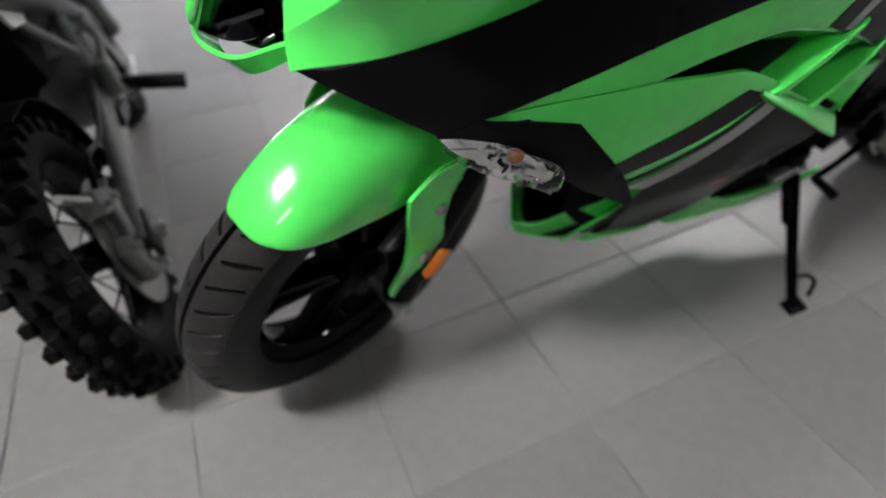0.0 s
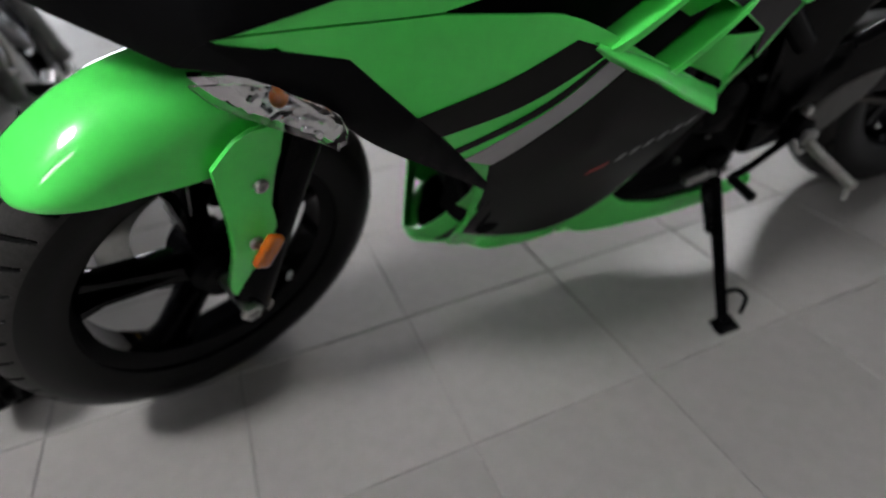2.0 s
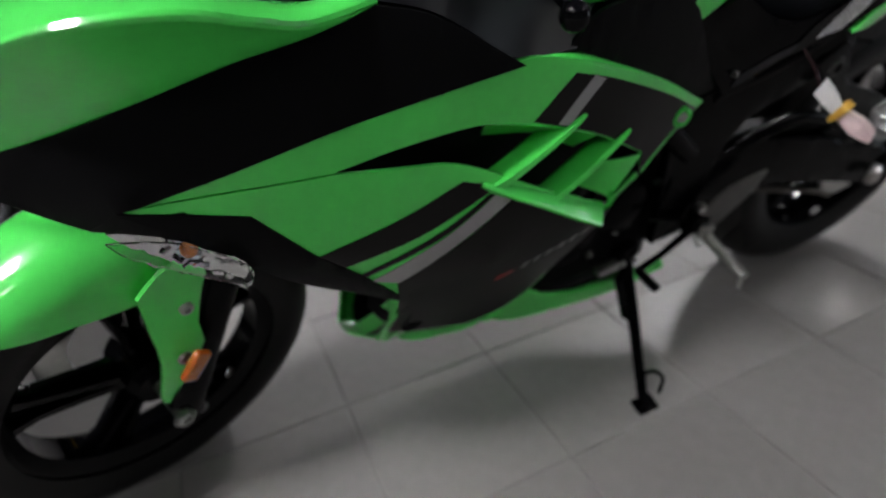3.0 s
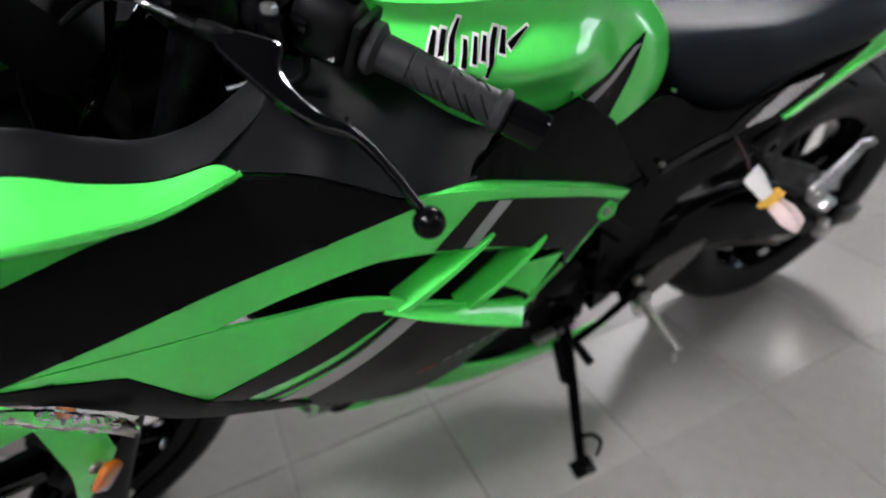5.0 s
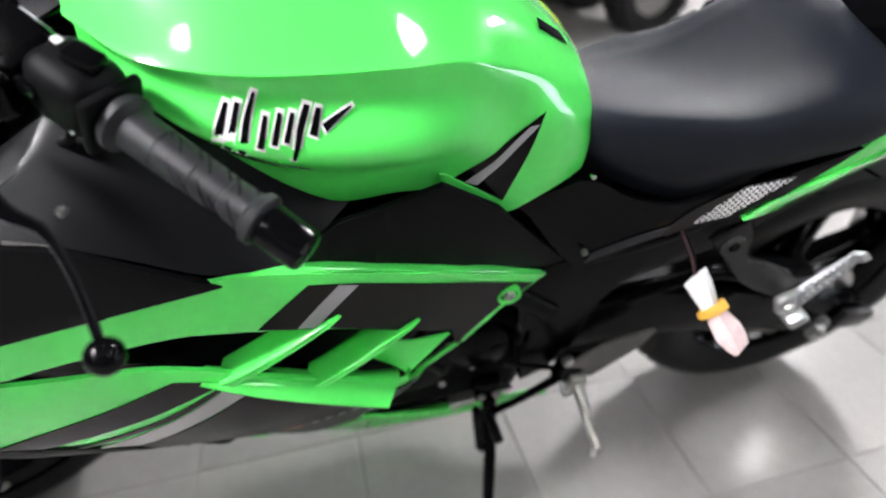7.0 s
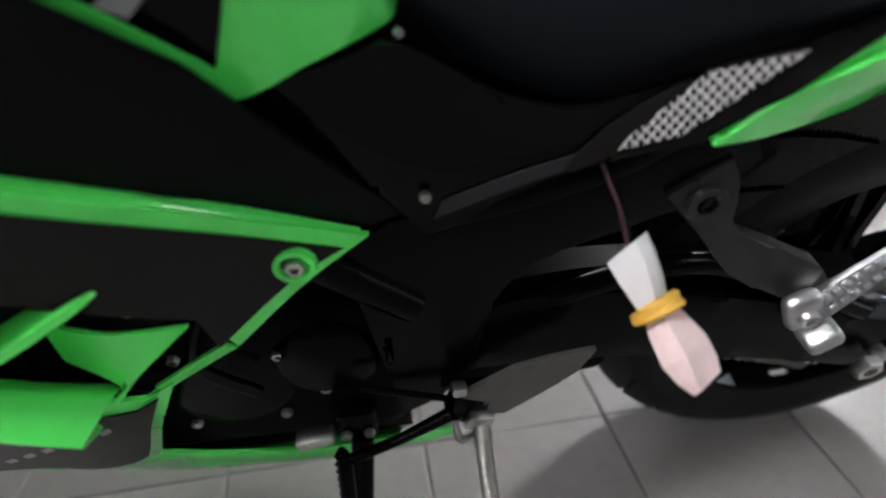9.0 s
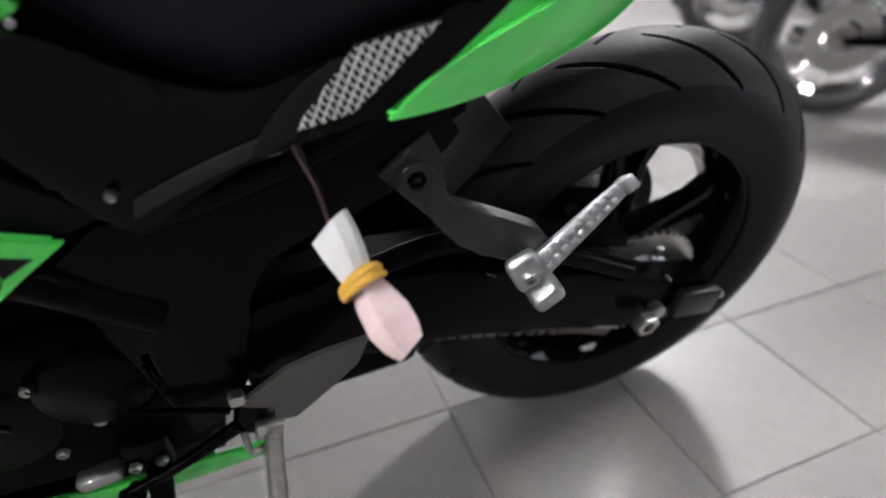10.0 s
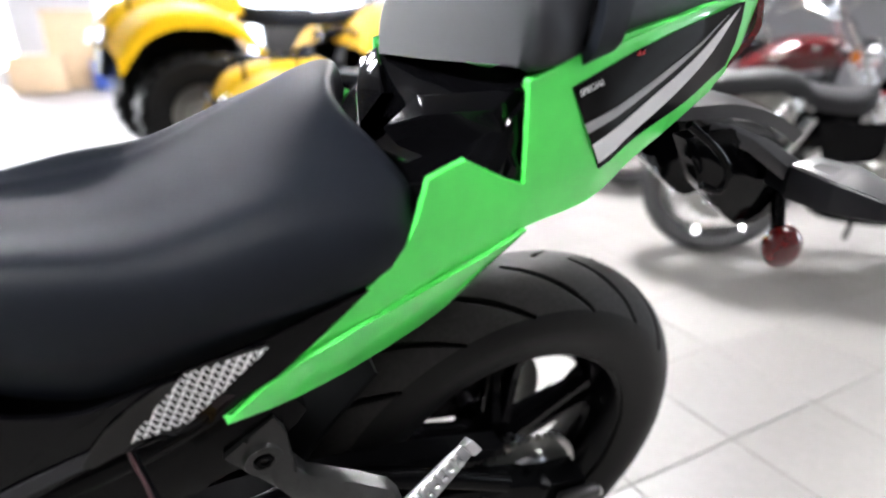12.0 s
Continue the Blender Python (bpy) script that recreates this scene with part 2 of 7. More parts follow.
def loft(name, sections, mat, parent, nu=24, nv=24, closed=False, caps=True, label="", sharp=45, xf=None, thick=0.0):
    """A skin through sections of equal count; open ones get a thickness instead of caps."""
    g = loft_points(sections, nu, nv, closed)
    verts = [p for row in g for p in row]
    faces = grid_faces(nu, nv, closed)
    if closed and caps:
        faces += [list(range(nv)), list(range((nu - 1) * nv, nu * nv))]
    if thick:
        G = np.array(g)
        du, dv = np.gradient(G, axis=0), np.gradient(G, axis=1)
        nrm = np.cross(du, dv)
        nrm /= np.maximum(np.linalg.norm(nrm, axis=2, keepdims=True), 1e-9)
        n = len(verts)
        verts = verts + [p for row in (G + nrm * thick) for p in row]
        faces = faces + [[i + n for i in reversed(f)] for f in faces]
        ring = [j for j in range(nv)] + [i * nv + nv - 1 for i in range(1, nu)] + [(nu - 1) * nv + j for j in range(nv - 2, -1, -1)] + [i * nv for i in range(nu - 2, 0, -1)]
        faces += [[a, b, b + n, a + n] for a, b in zip(ring, ring[1:] + ring[:1])]
    return from_lists(name, verts, faces, mat, parent, label, sharp, xf)


def mirror_half(half):
    """A left half-section, bottom to top centre, made whole."""
    return half + [(x, -y, z) for x, y, z in reversed(half[:-1])]


def frame_at(d):
    d = Vector(d).normalized()
    a = Vector((0, 0, 1)) if abs(d.z) < 0.9 else Vector((1, 0, 0))
    u = d.cross(a).normalized()
    return u, d.cross(u)


def add_tube(bm, pts, r, n=10, steps=None, caps=True):
    path = [Vector(p) for p in (spline(pts, steps or max(2, len(pts) * 5)) if len(pts) > 2 else pts)]
    rings = []
    u0 = None
    for i, p in enumerate(path):
        d = (path[min(i + 1, len(path) - 1)] - path[max(i - 1, 0)]).normalized()
        if u0 is None:
            u, v = frame_at(d)
        else:
            u = (u0 - d * u0.dot(d)).normalized()
            v = d.cross(u)
        u0 = u
        rad = r if not isinstance(r, (list, tuple)) else float(np.interp(i / (len(path) - 1), np.linspace(0, 1, len(r)), r))
        rings.append([bm.verts.new(p + u * rad * math.cos(a) + v * rad * math.sin(a)) for a in np.linspace(0, 2 * math.pi, n, endpoint=False)])
    for a, b in zip(rings, rings[1:]):
        for j in range(n):
            bm.faces.new((a[j], a[(j + 1) % n], b[(j + 1) % n], b[j]))
    if caps:
        bm.faces.new(rings[0])
        bm.faces.new(rings[-1])
    return bm


def tube(name, pts, r, mat, parent=None, n=10, label="", xf=None, steps=None):
    return part(name, add_tube(bmesh.new(), pts, r, n, steps), mat, parent, label, 50, xf)


def add_box(bm, c, size, rot=(0, 0, 0), bevel=0.004, seg=2, taper=1.0):
    made = bmesh.ops.create_cube(bm, size=1.0)["verts"]
    for v in made:
        k = taper if v.co.z > 0 else 1.0
        v.co = Vector((v.co.x * size[0] * k, v.co.y * size[1] * k, v.co.z * size[2]))
    if bevel:
        edges = list({e for v in made for e in v.link_edges})
        got = bmesh.ops.bevel(bm, geom=edges, offset=min(bevel, min(size) * 0.45), segments=seg, profile=0.5, affect="EDGES")
        made = list({v for f in got["faces"] for v in f.verts} | {v for v in made if v.is_valid})
    bmesh.ops.transform(bm, matrix=pose(*c, *rot), verts=made)
    return bm


def box(name, c, size, mat, parent=None, rot=(0, 0, 0), bevel=0.004, label="", xf=None, taper=1.0):
    return part(name, add_box(bmesh.new(), c, size, rot, bevel, 2, taper), mat, parent, label, 40, xf)


def add_lathe(bm, profile, centre, axis=(0, 1, 0), n=48, closed=False):
    """profile: (radius, along the axis) pairs turned round the axis."""
    ax = Vector(axis).normalized()
    u, v = frame_at(ax)
    c = Vector(centre)
    rings = [[bm.verts.new(c + ax * h + (u * math.cos(a) + v * math.sin(a)) * max(r, 1e-4)) for r, h in profile] for a in np.linspace(0, 2 * math.pi, n, endpoint=False)]
    m = len(profile)
    for i in range(n):
        a, b = rings[i], rings[(i + 1) % n]
        for j in range(m if closed else m - 1):
            k = (j + 1) % m
            bm.faces.new((a[j], a[k], b[k], b[j]))
    return bm


def lathe(name, profile, centre, axis, mat, parent=None, n=48, closed=False, label="", xf=None):
    return part(name, add_lathe(bmesh.new(), profile, centre, axis, n, closed), mat, parent, label, 40, xf)


def rod(name, a, b, r, mat, parent=None, n=12, label="", xf=None):
    """A turned pin with chamfered ends."""
    a, b = Vector(a), Vector(b)
    h = (b - a).length
    e = min(r * 0.25, h * 0.2)
    return lathe(name, [(0, 0), (r - e, 0), (r, e), (r, h - e), (r - e, h), (0, h)], a, b - a, mat, parent, n, False, label, xf)


def bolt(name, c, axis, r, mat, parent, xf=None, n=16, h=0.006):
    return lathe(name, [(0, h * 0.4), (r * 0.45, h * 0.4), (r * 0.5, h), (r * 0.85, h), (r, h * 0.7), (r, 0)], c, axis, mat, parent, n, False, "", xf)


def surface(controls):
    """A smooth half-width over side-view places, through (x, z, half-width) controls."""
    C = np.array(controls, float)
    n = len(C)
    A = np.zeros((n + 3, n + 3))
    A[:n, :n] = np.linalg.norm(C[:, None, :2] - C[None, :, :2], axis=2) - np.eye(n) * 0.02
    A[:n, n], A[n, :n] = 1, 1
    A[:n, n + 1:], A[n + 1:, :n] = C[:, :2], C[:, :2].T
    s = np.linalg.solve(A, np.r_[C[:, 2], 0, 0, 0])

    def half_width(x, z):
        return max(0.08, float(np.hypot(C[:, 0] - x, C[:, 1] - z) @ s[:n] + s[n] + s[n + 1] * x + s[n + 2] * z))
    return half_width


def tyre(name, hub, R, r, width, mat, parent, grooves, xf=None, n=900, m=100, inner=0.216, label=""):
    """A tyre round the y axis with its tread cut in as real grooves."""
    verts, worn = [], []
    for i in range(n):
        a = 2 * math.pi * i / n
        for j in range(m):
            # most of the rows across lie on the tread
            q = 2 * j / m - 1
            b = radians(85) * q / 0.8 if abs(q) < 0.8 else math.copysign(radians(85) + radians(95) * (abs(q) - 0.8) / 0.2, q)
            crown = math.cos(b)
            if crown > -0.55:
                rad = R - r + r * (crown if crown > 0 else crown * 1.1)
                y = width / 2 * math.sin(b) ** 1 if crown > -0.2 else width / 2 * math.sin(b) * 0.96
            else:
                rad, y = max(inner - 0.006, R - r + r * crown * 1.1), width / 2 * math.sin(b) * 0.96
            d = grooves(a, math.degrees(b)) if crown > -0.1 else 0.0
            worn.append(1 if d < 0.0008 and abs(math.degrees(b)) < 64 else 0)
            rad -= d * max(crown, 0.25)
            y -= d * math.sin(b)
            verts.append((hub[0] + rad * math.cos(a), hub[1] + y, hub[2] + rad * math.sin(a)))
    faces = grid_faces(n, m, True) + [[(n - 1) * m + j, (n - 1) * m + (j + 1) % m, (j + 1) % m, j] for j in range(m)]
    ob = from_lists(name, verts, faces, mat, parent, label, 35, xf)
    # dusty running surface, clean black flanks; black in the grooves paints their shade
    ob.data.materials.append(TREAD)
    if len(ob.data.polygons) == len(faces):
        ob.data.polygons.foreach_set("material_index", [1 if all(worn[v] for v in q) else 0 for q in faces])
    return ob


def prism(name, sections, mat, parent, label="", bevel=0.002):
    """A faceted solid through four-cornered sections, its edges broken."""
    bm = bmesh.new()
    rows = [[bm.verts.new(p) for p in sec] for sec in sections]
    for a, b in zip(rows, rows[1:]):
        for j in range(len(a)):
            k = (j + 1) % len(a)
            bm.faces.new((a[j], a[k], b[k], b[j]))
    bm.faces.new(rows[0])
    bm.faces.new(rows[-1])
    bmesh.ops.recalc_face_normals(bm, faces=bm.faces)
    if bevel:
        bmesh.ops.bevel(bm, geom=bm.edges[:], offset=bevel, segments=2, profile=0.5, affect="EDGES")
    return part(name, bm, mat, parent, label, 25)


def text(name, body, size, mat, m, parent, depth=0.0004):
    cu = bpy.data.curves.new(name, "FONT")
    cu.body, cu.size, cu.extrude, cu.align_x, cu.align_y = body, size, depth, "CENTER", "CENTER"
    cu.materials.append(mat)
    tmp = new(name, cu)
    me = bpy.data.meshes.new_from_object(tmp.evaluated_get(bpy.context.evaluated_depsgraph_get()))
    bpy.data.objects.remove(tmp)
    ob = new(name, me)
    ob.parent = parent
    ob.matrix_local = m
    return ob

# ---- the showroom ----
T = 0.3201
X0, X1, Y0, Y1, H = -7.0, 9.0, -4.5, 15.0, 3.6


def slab(name, lo, hi, mat, label="", kind="structure", category=""):
    bm = bmesh.new()
    add_box(bm, [(a + b) / 2 for a, b in zip(lo, hi)], [b - a for a, b in zip(lo, hi)], bevel=0)
    return tagged(part(name, bm, mat), label, category or name.split("_")[0], kind=kind)


floor = slab("floor", (X0, Y0, -0.12), (X1, Y1, -0.004), GROUT, "grey glazed square floor tiles with dark grout", category="floor")
slab("ceiling", (X0, Y0, H), (X1, Y1, H + 0.15), CEILING, "plain grey showroom ceiling", category="ceiling")
# these walls stay out of view; their dark base keeps the fill low
slab("wall_south", (X0, Y0 - 0.2, 0), (X1, Y0, H), WALL, "plain dark grey wall of the showroom, out of view", category="wall")
slab("wall_west", (X0 - 0.2, Y0, 0), (X0, Y1, H), WALL, "plain dark grey wall of the showroom, out of view", category="wall")
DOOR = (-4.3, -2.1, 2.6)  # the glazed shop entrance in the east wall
slab("wall_east", (X1, Y0, 0), (X1 + 0.2, DOOR[0], H), WALL, "plain dark grey wall of the showroom, out of view", category="wall")
slab("wall_east", (X1, DOOR[1], 0), (X1 + 0.2, Y1, H), WALL, "plain dark grey wall of the showroom, out of view", category="wall")
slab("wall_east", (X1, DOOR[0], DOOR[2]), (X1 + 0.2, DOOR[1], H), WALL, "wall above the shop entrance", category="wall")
door = thing("door_1", "closed glazed shop entrance with white frame and daylight", "door", kind="structure")
bm = bmesh.new()
for y in (DOOR[0] + 0.04, (DOOR[0] + DOOR[1]) / 2, DOOR[1] - 0.04):
    add_box(bm, (X1 + 0.08, y, DOOR[2] / 2), (0.08, 0.08, DOOR[2]), bevel=0.005)
for z in (0.05, DOOR[2] - 0.04):
    add_box(bm, (X1 + 0.08, (DOOR[0] + DOOR[1]) / 2, z), (0.08, DOOR[1] - DOOR[0], 0.08), bevel=0.005)
part("door_frame", bm, FRAME_WHITE, door)
part("pane", add_box(bmesh.new(), (X1 + 0.16, (DOOR[0] + DOOR[1]) / 2, DOOR[2] / 2), (0.01, DOOR[1] - DOOR[0] - 0.08, DOOR[2] - 0.1), bevel=0), DAYLIGHT, door, "bright daylit pane")
# the north wall has a row of shop windows
WIN = [(-6.4, -2.5), (-0.9, 1.4), (2.0, 5.4), (6.0, 8.4)]
edges_x = [X0] + [v for w in WIN for v in w] + [X1]
for a, b in zip(edges_x[::2], edges_x[1::2]):
    slab("wall_north", (a, Y1, 0), (b, Y1 + 0.2, H), WALL_WHITE, "light wall between the shop windows", category="wall")
for a, b in WIN:
    slab("wall_north", (a, Y1, 0), (b, Y1 + 0.2, 0.35), WALL_WHITE, "low sill wall under a shop window", category="wall")
    slab("wall_north", (a, Y1, 2.9), (b, Y1 + 0.2, H), WALL_WHITE, "wall above a shop window", category="wall")
for k, (a, b) in enumerate(WIN):
    win = thing("window_%d" % (k + 1), "large shop window with white frame and daylight", "window", kind="structure")
    bm = bmesh.new()
    for x in (a + 0.03, (a + b) / 2, b - 0.03):
        add_box(bm, (x, Y1 + 0.08, 1.625), (0.06, 0.08, 2.55), bevel=0.005)
    for z in (0.38, 2.87):
        add_box(bm, ((a + b) / 2, Y1 + 0.08, z), (b - a, 0.08, 0.06), bevel=0.005)
    part("window_frame", bm, FRAME_WHITE, win)
    part("pane", add_box(bmesh.new(), ((a + b) / 2, Y1 + 0.16, 1.625), (b - a - 0.06, 0.01, 2.5), bevel=0), DAYLIGHT_SUN if k == 0 else DAYLIGHT, win, "bright daylit pane")

# ceiling lamps: square panels; the two on either side of the motorcycle are the strong ones
def ceiling_light(label, glow, long=0.66):
    d = thing("ceiling_light", label, "ceiling light", None, "ceiling lamps")
    box("frame", (0, 0, -0.02), (long, 0.66, 0.036), FRAME_WHITE, d, bevel=0.004)
    part("diffuser", add_box(bmesh.new(), (0, 0, -0.041), (long - 0.08, 0.58, 0.006), bevel=0.001), glow, d, "glowing white diffuser")
    return d


bright = ceiling_light("bright added square white ceiling panel lamp, out of view, lit", LAMP_BRIGHT)
copy_thing(bright, pose(3.0, 2.4, H))
bright.matrix_basis = pose(-3.0, -0.9, H)
# unseen lamps added to brighten the background and the floor on the right
plain = ceiling_light("added square white ceiling panel lamp, out of view, lit", LAMP)
for x, y in [(3.2, 6.2), (5.8, 0.4), (-1.4, 8.0), (1.0, 8.0), (3.4, 8.0), (-1.4, 10.6), (1.0, 10.6), (3.4, 10.6)]:
    copy_thing(plain, pose(x, y, H))
plain.matrix_basis = pose(0.4, 6.2, H)
dim = ceiling_light("long dim white ceiling panel lamp, lit", LAMP_DIM, 1.24)
copy_thing(dim, pose(-3.3, -2.9, H))
dim.matrix_basis = pose(2.4, -2.6, H)

# ---- the motorcycle ----
WB, RF, RR = 1.495, 0.290, 0.326
bike = thing("motorcycle", "lime green and black sport motorcycle leaning on its side stand", "motorcycle", pose(-1.255, 0.043, 0, 11.0, 0, -1.7))
FW = surface([(0.088, 0.66, 0.221), (0.11, 0.707, 0.253), (0.267, 0.603, 0.261), (0.375, 0.44, 0.199), (0.667, 0.505, 0.225), (0.747, 0.574, 0.190), (0.616, 0.671, 0.215), (0.641, 0.717, 0.213), (0.832, 0.608, 0.17), (0.888, 0.612, 0.154), (0.364, 0.837, 0.224), (0.5, 0.33, 0.15), (0.33, 0.40, 0.17), (0.7, 0.34, 0.14), (0.43, 0.19, 0.06), (0.53, 0.205, 0.10), (0.65, 0.188, 0.105), (0.80, 0.185, 0.108), (0.92, 0.20, 0.11), (0, 0.76, 0.20), (-0.07, 0.80, 0.14), (0.47, 0.66, 0.235), (0.2, 0.86, 0.20), (0.5, 0.5, 0.235)])
# steering: turned to the left about the raked head
AX, RAKE, TURNED = Vector((0.06, 0, 0.29)), 26.0, 23.0
STEER = Matrix.Translation(AX) @ Matrix.Rotation(radians(TURNED), 4, Vector((math.sin(radians(RAKE)), 0, math.cos(radians(RAKE))))) @ Matrix.Translation(-AX)


def wheel(name, hub, R, width, xf, label, grooves, spoke_w, disc_side, rim_w):
    w = new(name)
    w.parent = bike
    w["label"] = label
    tyre("tyre", hub, R, width * 0.5, width, RUBBER, w, grooves, xf, label="treaded black tyre")
    ri = 0.216
    prof = [(ri + 0.008, -rim_w / 2), (ri + 0.008, -rim_w / 2 + 0.006), (ri - 0.004, -rim_w / 2 + 0.012), (ri - 0.022, -0.02), (ri - 0.022, 0.02), (ri - 0.004, rim_w / 2 - 0.012), (ri + 0.008, rim_w / 2 - 0.006), (ri + 0.008, rim_w / 2), (ri - 0.012, rim_w / 2 - 0.002), (ri - 0.034, 0.022), (ri - 0.034, -0.022), (ri - 0.012, -rim_w / 2 + 0.002)]
    lathe("rim", prof, hub, (0, 1, 0), BLACK_GLOSS, w, 96, True, "gloss black cast rim", xf)
    for s in (-1, 1):
        lathe("pinstripe", [(ri - 0.0022, s * (rim_w / 2 + 0.0006)), (ri - 0.0058, s * (rim_w / 2 + 0.0002)), (ri - 0.0058, s * (rim_w / 2 - 0.002)), (ri - 0.0022, s * (rim_w / 2 - 0.002))], hub, (0, 1, 0), RED_PIN, w, 96, True, "thin red rim stripe", xf)
    lathe("hub", [(0.012, -0.055), (0.034, -0.055), (0.045, -0.04), (0.036, -0.02), (0.036, 0.02), (0.045, 0.04), (0.034, 0.055), (0.012, 0.055)], hub, (0, 1, 0), BLACK_SATIN, w, 32, True, "", xf)
    for k in range(5):
        bm = bmesh.new()
        a = 2 * math.pi * k / 5 + 0.3
        for sgn in (-1, 1):
            p = []
            for t, off in ((0.035, 0.010), (0.09, 0.014), (0.15, 0.022), (ri - 0.028, 0.036)):
                b = a + sgn * off / max(t, 0.05) * 0.8
                p.append((hub[0] + t * math.cos(b), hub[1], hub[2] + t * math.sin(b)))
            secs = []
            for i, (x, y, z) in enumerate(p):
                d = Vector((x - hub[0], 0, z - hub[2])).normalized()
                q = Vector((-d.z, 0, d.x))
                hw, hh = spoke_w * (0.5, 0.38, 0.34, 0.5)[i], (0.026, 0.02, 0.016, 0.018)[i]
                c = Vector((x, y, z))
                secs.append([bm.verts.new(c + q * hw * u + Vector((0, 1, 0)) * hh * v) for u, v in ((-1, -0.5), (-0.6, -1), (0.6, -1), (1, -0.5), (1, 0.5), (0.6, 1), (-0.6, 1), (-1, 0.5))])
            for s0, s1 in zip(secs, secs[1:]):
                for j in range(8):
                    bm.faces.new((s0[j], s0[(j + 1) % 8], s1[(j + 1) % 8], s1[j]))
        part("spoke", bm, BLACK_GLOSS, w, "", 40, xf)
    ys = disc_side * 0.066
    lathe("brake_disc", [(0.085, ys - 0.002), (0.128, ys - 0.002), (0.132, ys), (0.128, ys + 0.002), (0.085, ys + 0.002)], hub, (0, 1, 0), STEEL, w, 60, True, "steel brake disc", xf)
    bm = bmesh.new()
    a = -0.9
    add_tube(bm, [(hub[0] + (ri - 0.03) * math.cos(a), hub[1] - 0.01, hub[2] + (ri - 0.03) * math.sin(a)), (hub[0] + (ri - 0.055) * math.cos(a), hub[1] - 0.03, hub[2] + (ri - 0.055) * math.sin(a))], 0.004, 8)
    part("valve", bm, STEEL, w, "", 40, xf)
    return w


def sport_tread(pitch, lean, lo, hi, width):
    """Slanted sipes that sweep back from near the crown to the shoulder."""
    def depth(a, b):
        best = 0.0
        for side in (0, 0.5):
            s = b if side == 0 else -b
            if lo <= s <= hi:
                ph = (a / pitch + side + lean * (s - lo) / (hi - lo)) % 1.0
                d = abs(ph - 0.5) * pitch
                w = width * (0.55 + 0.45 * math.sin(math.pi * (s - lo) / (hi - lo)))
                if d < w:
                    best = 0.007 * (1 - (d / w) ** 4)
        return best
    return depth


def front_tread(a, b):
    base = sport_tread(2 * math.pi / 44, 0.5, 12, 56, 0.011)(a, b)
    return max(base, 0.006 if abs(b - 3) < 3.2 else 0.0)


wheel("front_wheel", (0, 0, RF), RF, 0.112, STEER, "front wheel with treaded tyre on a black cast rim", front_tread, 0.024, 1, 0.086)
wheel("rear_wheel", (WB, 0, RR), RR, 0.145, None, "wide rear wheel with treaded tyre on a black cast rim", sport_tread(2 * math.pi / 19, 1.15, 4, 64, 0.017), 0.028, 1, 0.112)

# front end, built straight ahead and then steered
front = new("front_fork")
front.parent = bike
front["label"] = "telescopic fork with green lower guards"
for s in (-1, 1):
    y = s * 0.098
    rk = math.tan(radians(RAKE))
    tube("fork_lower", [(0.012, y, 0.27), (0.03, y, 0.32), (0.03 + 0.22 * rk, y, 0.54)], [0.026, 0.028, 0.027], BLACK_SATIN, front, 20, "black fork lower", STEER)
    tube("fork_tube", [(0.03 + 0.2 * rk, y, 0.52), (0.03 + 0.52 * rk, y, 0.84)], 0.021, FORK_TUBE, front, 20, "polished fork tube", STEER)
    tube("fork_top", [(0.03 + 0.5 * rk, y, 0.82), (0.03 + 0.66 * rk, y, 0.98)], 0.024, BLACK_SATIN, front, 20, "black fork top", STEER)
rod("axle", (0, -0.125, RF), (0, 0.125, RF), 0.011, STEEL, front, 16, "", STEER)
bolt("axle_nut", (0, -0.122, RF), (0, -1, 0), 0.016, STEEL, front, STEER, 6, 0.01)
bolt("pinch_bolt", (0.03, -0.105, 0.252), (0.3, -1, -0.2), 0.008, STEEL, front, STEER)
box("brake_caliper", (0.085, 0.085, 0.34), (0.05, 0.05, 0.1), BLACK_SATIN, front, (0, 30, 0), 0.008, "", STEER)
box("triple_clamp", (0.03 + 0.5 * rk, 0, 0.80), (0.09, 0.25, 0.03), BLACK_SATIN, front, (0, 26, 0), 0.008, "", STEER)
box("top_clamp", (0.03 + 0.63 * rk, 0, 0.955), (0.09, 0.25, 0.026), BLACK_SATIN, front, (0, 26, 0), 0.008, "", STEER)

# front mudguard: a crowned blade over the tyre with guards down to the axle
mud = new("front_mudguard")
mud.parent = bike
mud["label"] = "glossy lime green front mudguard with fork guards"
secs = []
for a, wide, drop, rr, far in ((120.2, 0.014, 0.001, 0.309, 0.1), (119.7, 0.040, 0.004, 0.315, 0.12), (118.2, 0.060, 0.012, 0.321, 0.17), (115, 0.078, 0.030, 0.327, 0.25), (109, 0.086, 0.058, 0.331, 0.36), (101, 0.089, 0.080, 0.335, 0.48), (90, 0.089, 0.102, 0.339, 0.62), (76, 0.088, 0.104, 0.338, 0.8), (60, 0.090, 0.088, 0.336, 0.95), (46, 0.084, 0.060, 0.332, 1.0)):
    ca, sa = math.cos(radians(a)), math.sin(radians(a))
    half = []
    for u, v in ((1.0, 1.0), (0.985, 0.72), (0.90, 0.42), (0.68, 0.16), (0.35, 0.035), (0.0, 0.0)):
        rad = rr - drop * v
        half.append((rad * ca, -wide * u, RF + rad * sa))
    secs.append([(x, y * far if y > 0 else y, z) for x, y, z in mirror_half(half)])
loft("blade", secs, GREEN, mud, 40, 30, False, False, "", 60, STEER, 0.003)
GW = surface([(0.03, 0.53, 0.106), (0.0, 0.35, 0.112), (0.085, 0.56, 0.118), (0.06, 0.45, 0.130), (0.02, 0.40, 0.124), (0.12, 0.50, 0.112)])
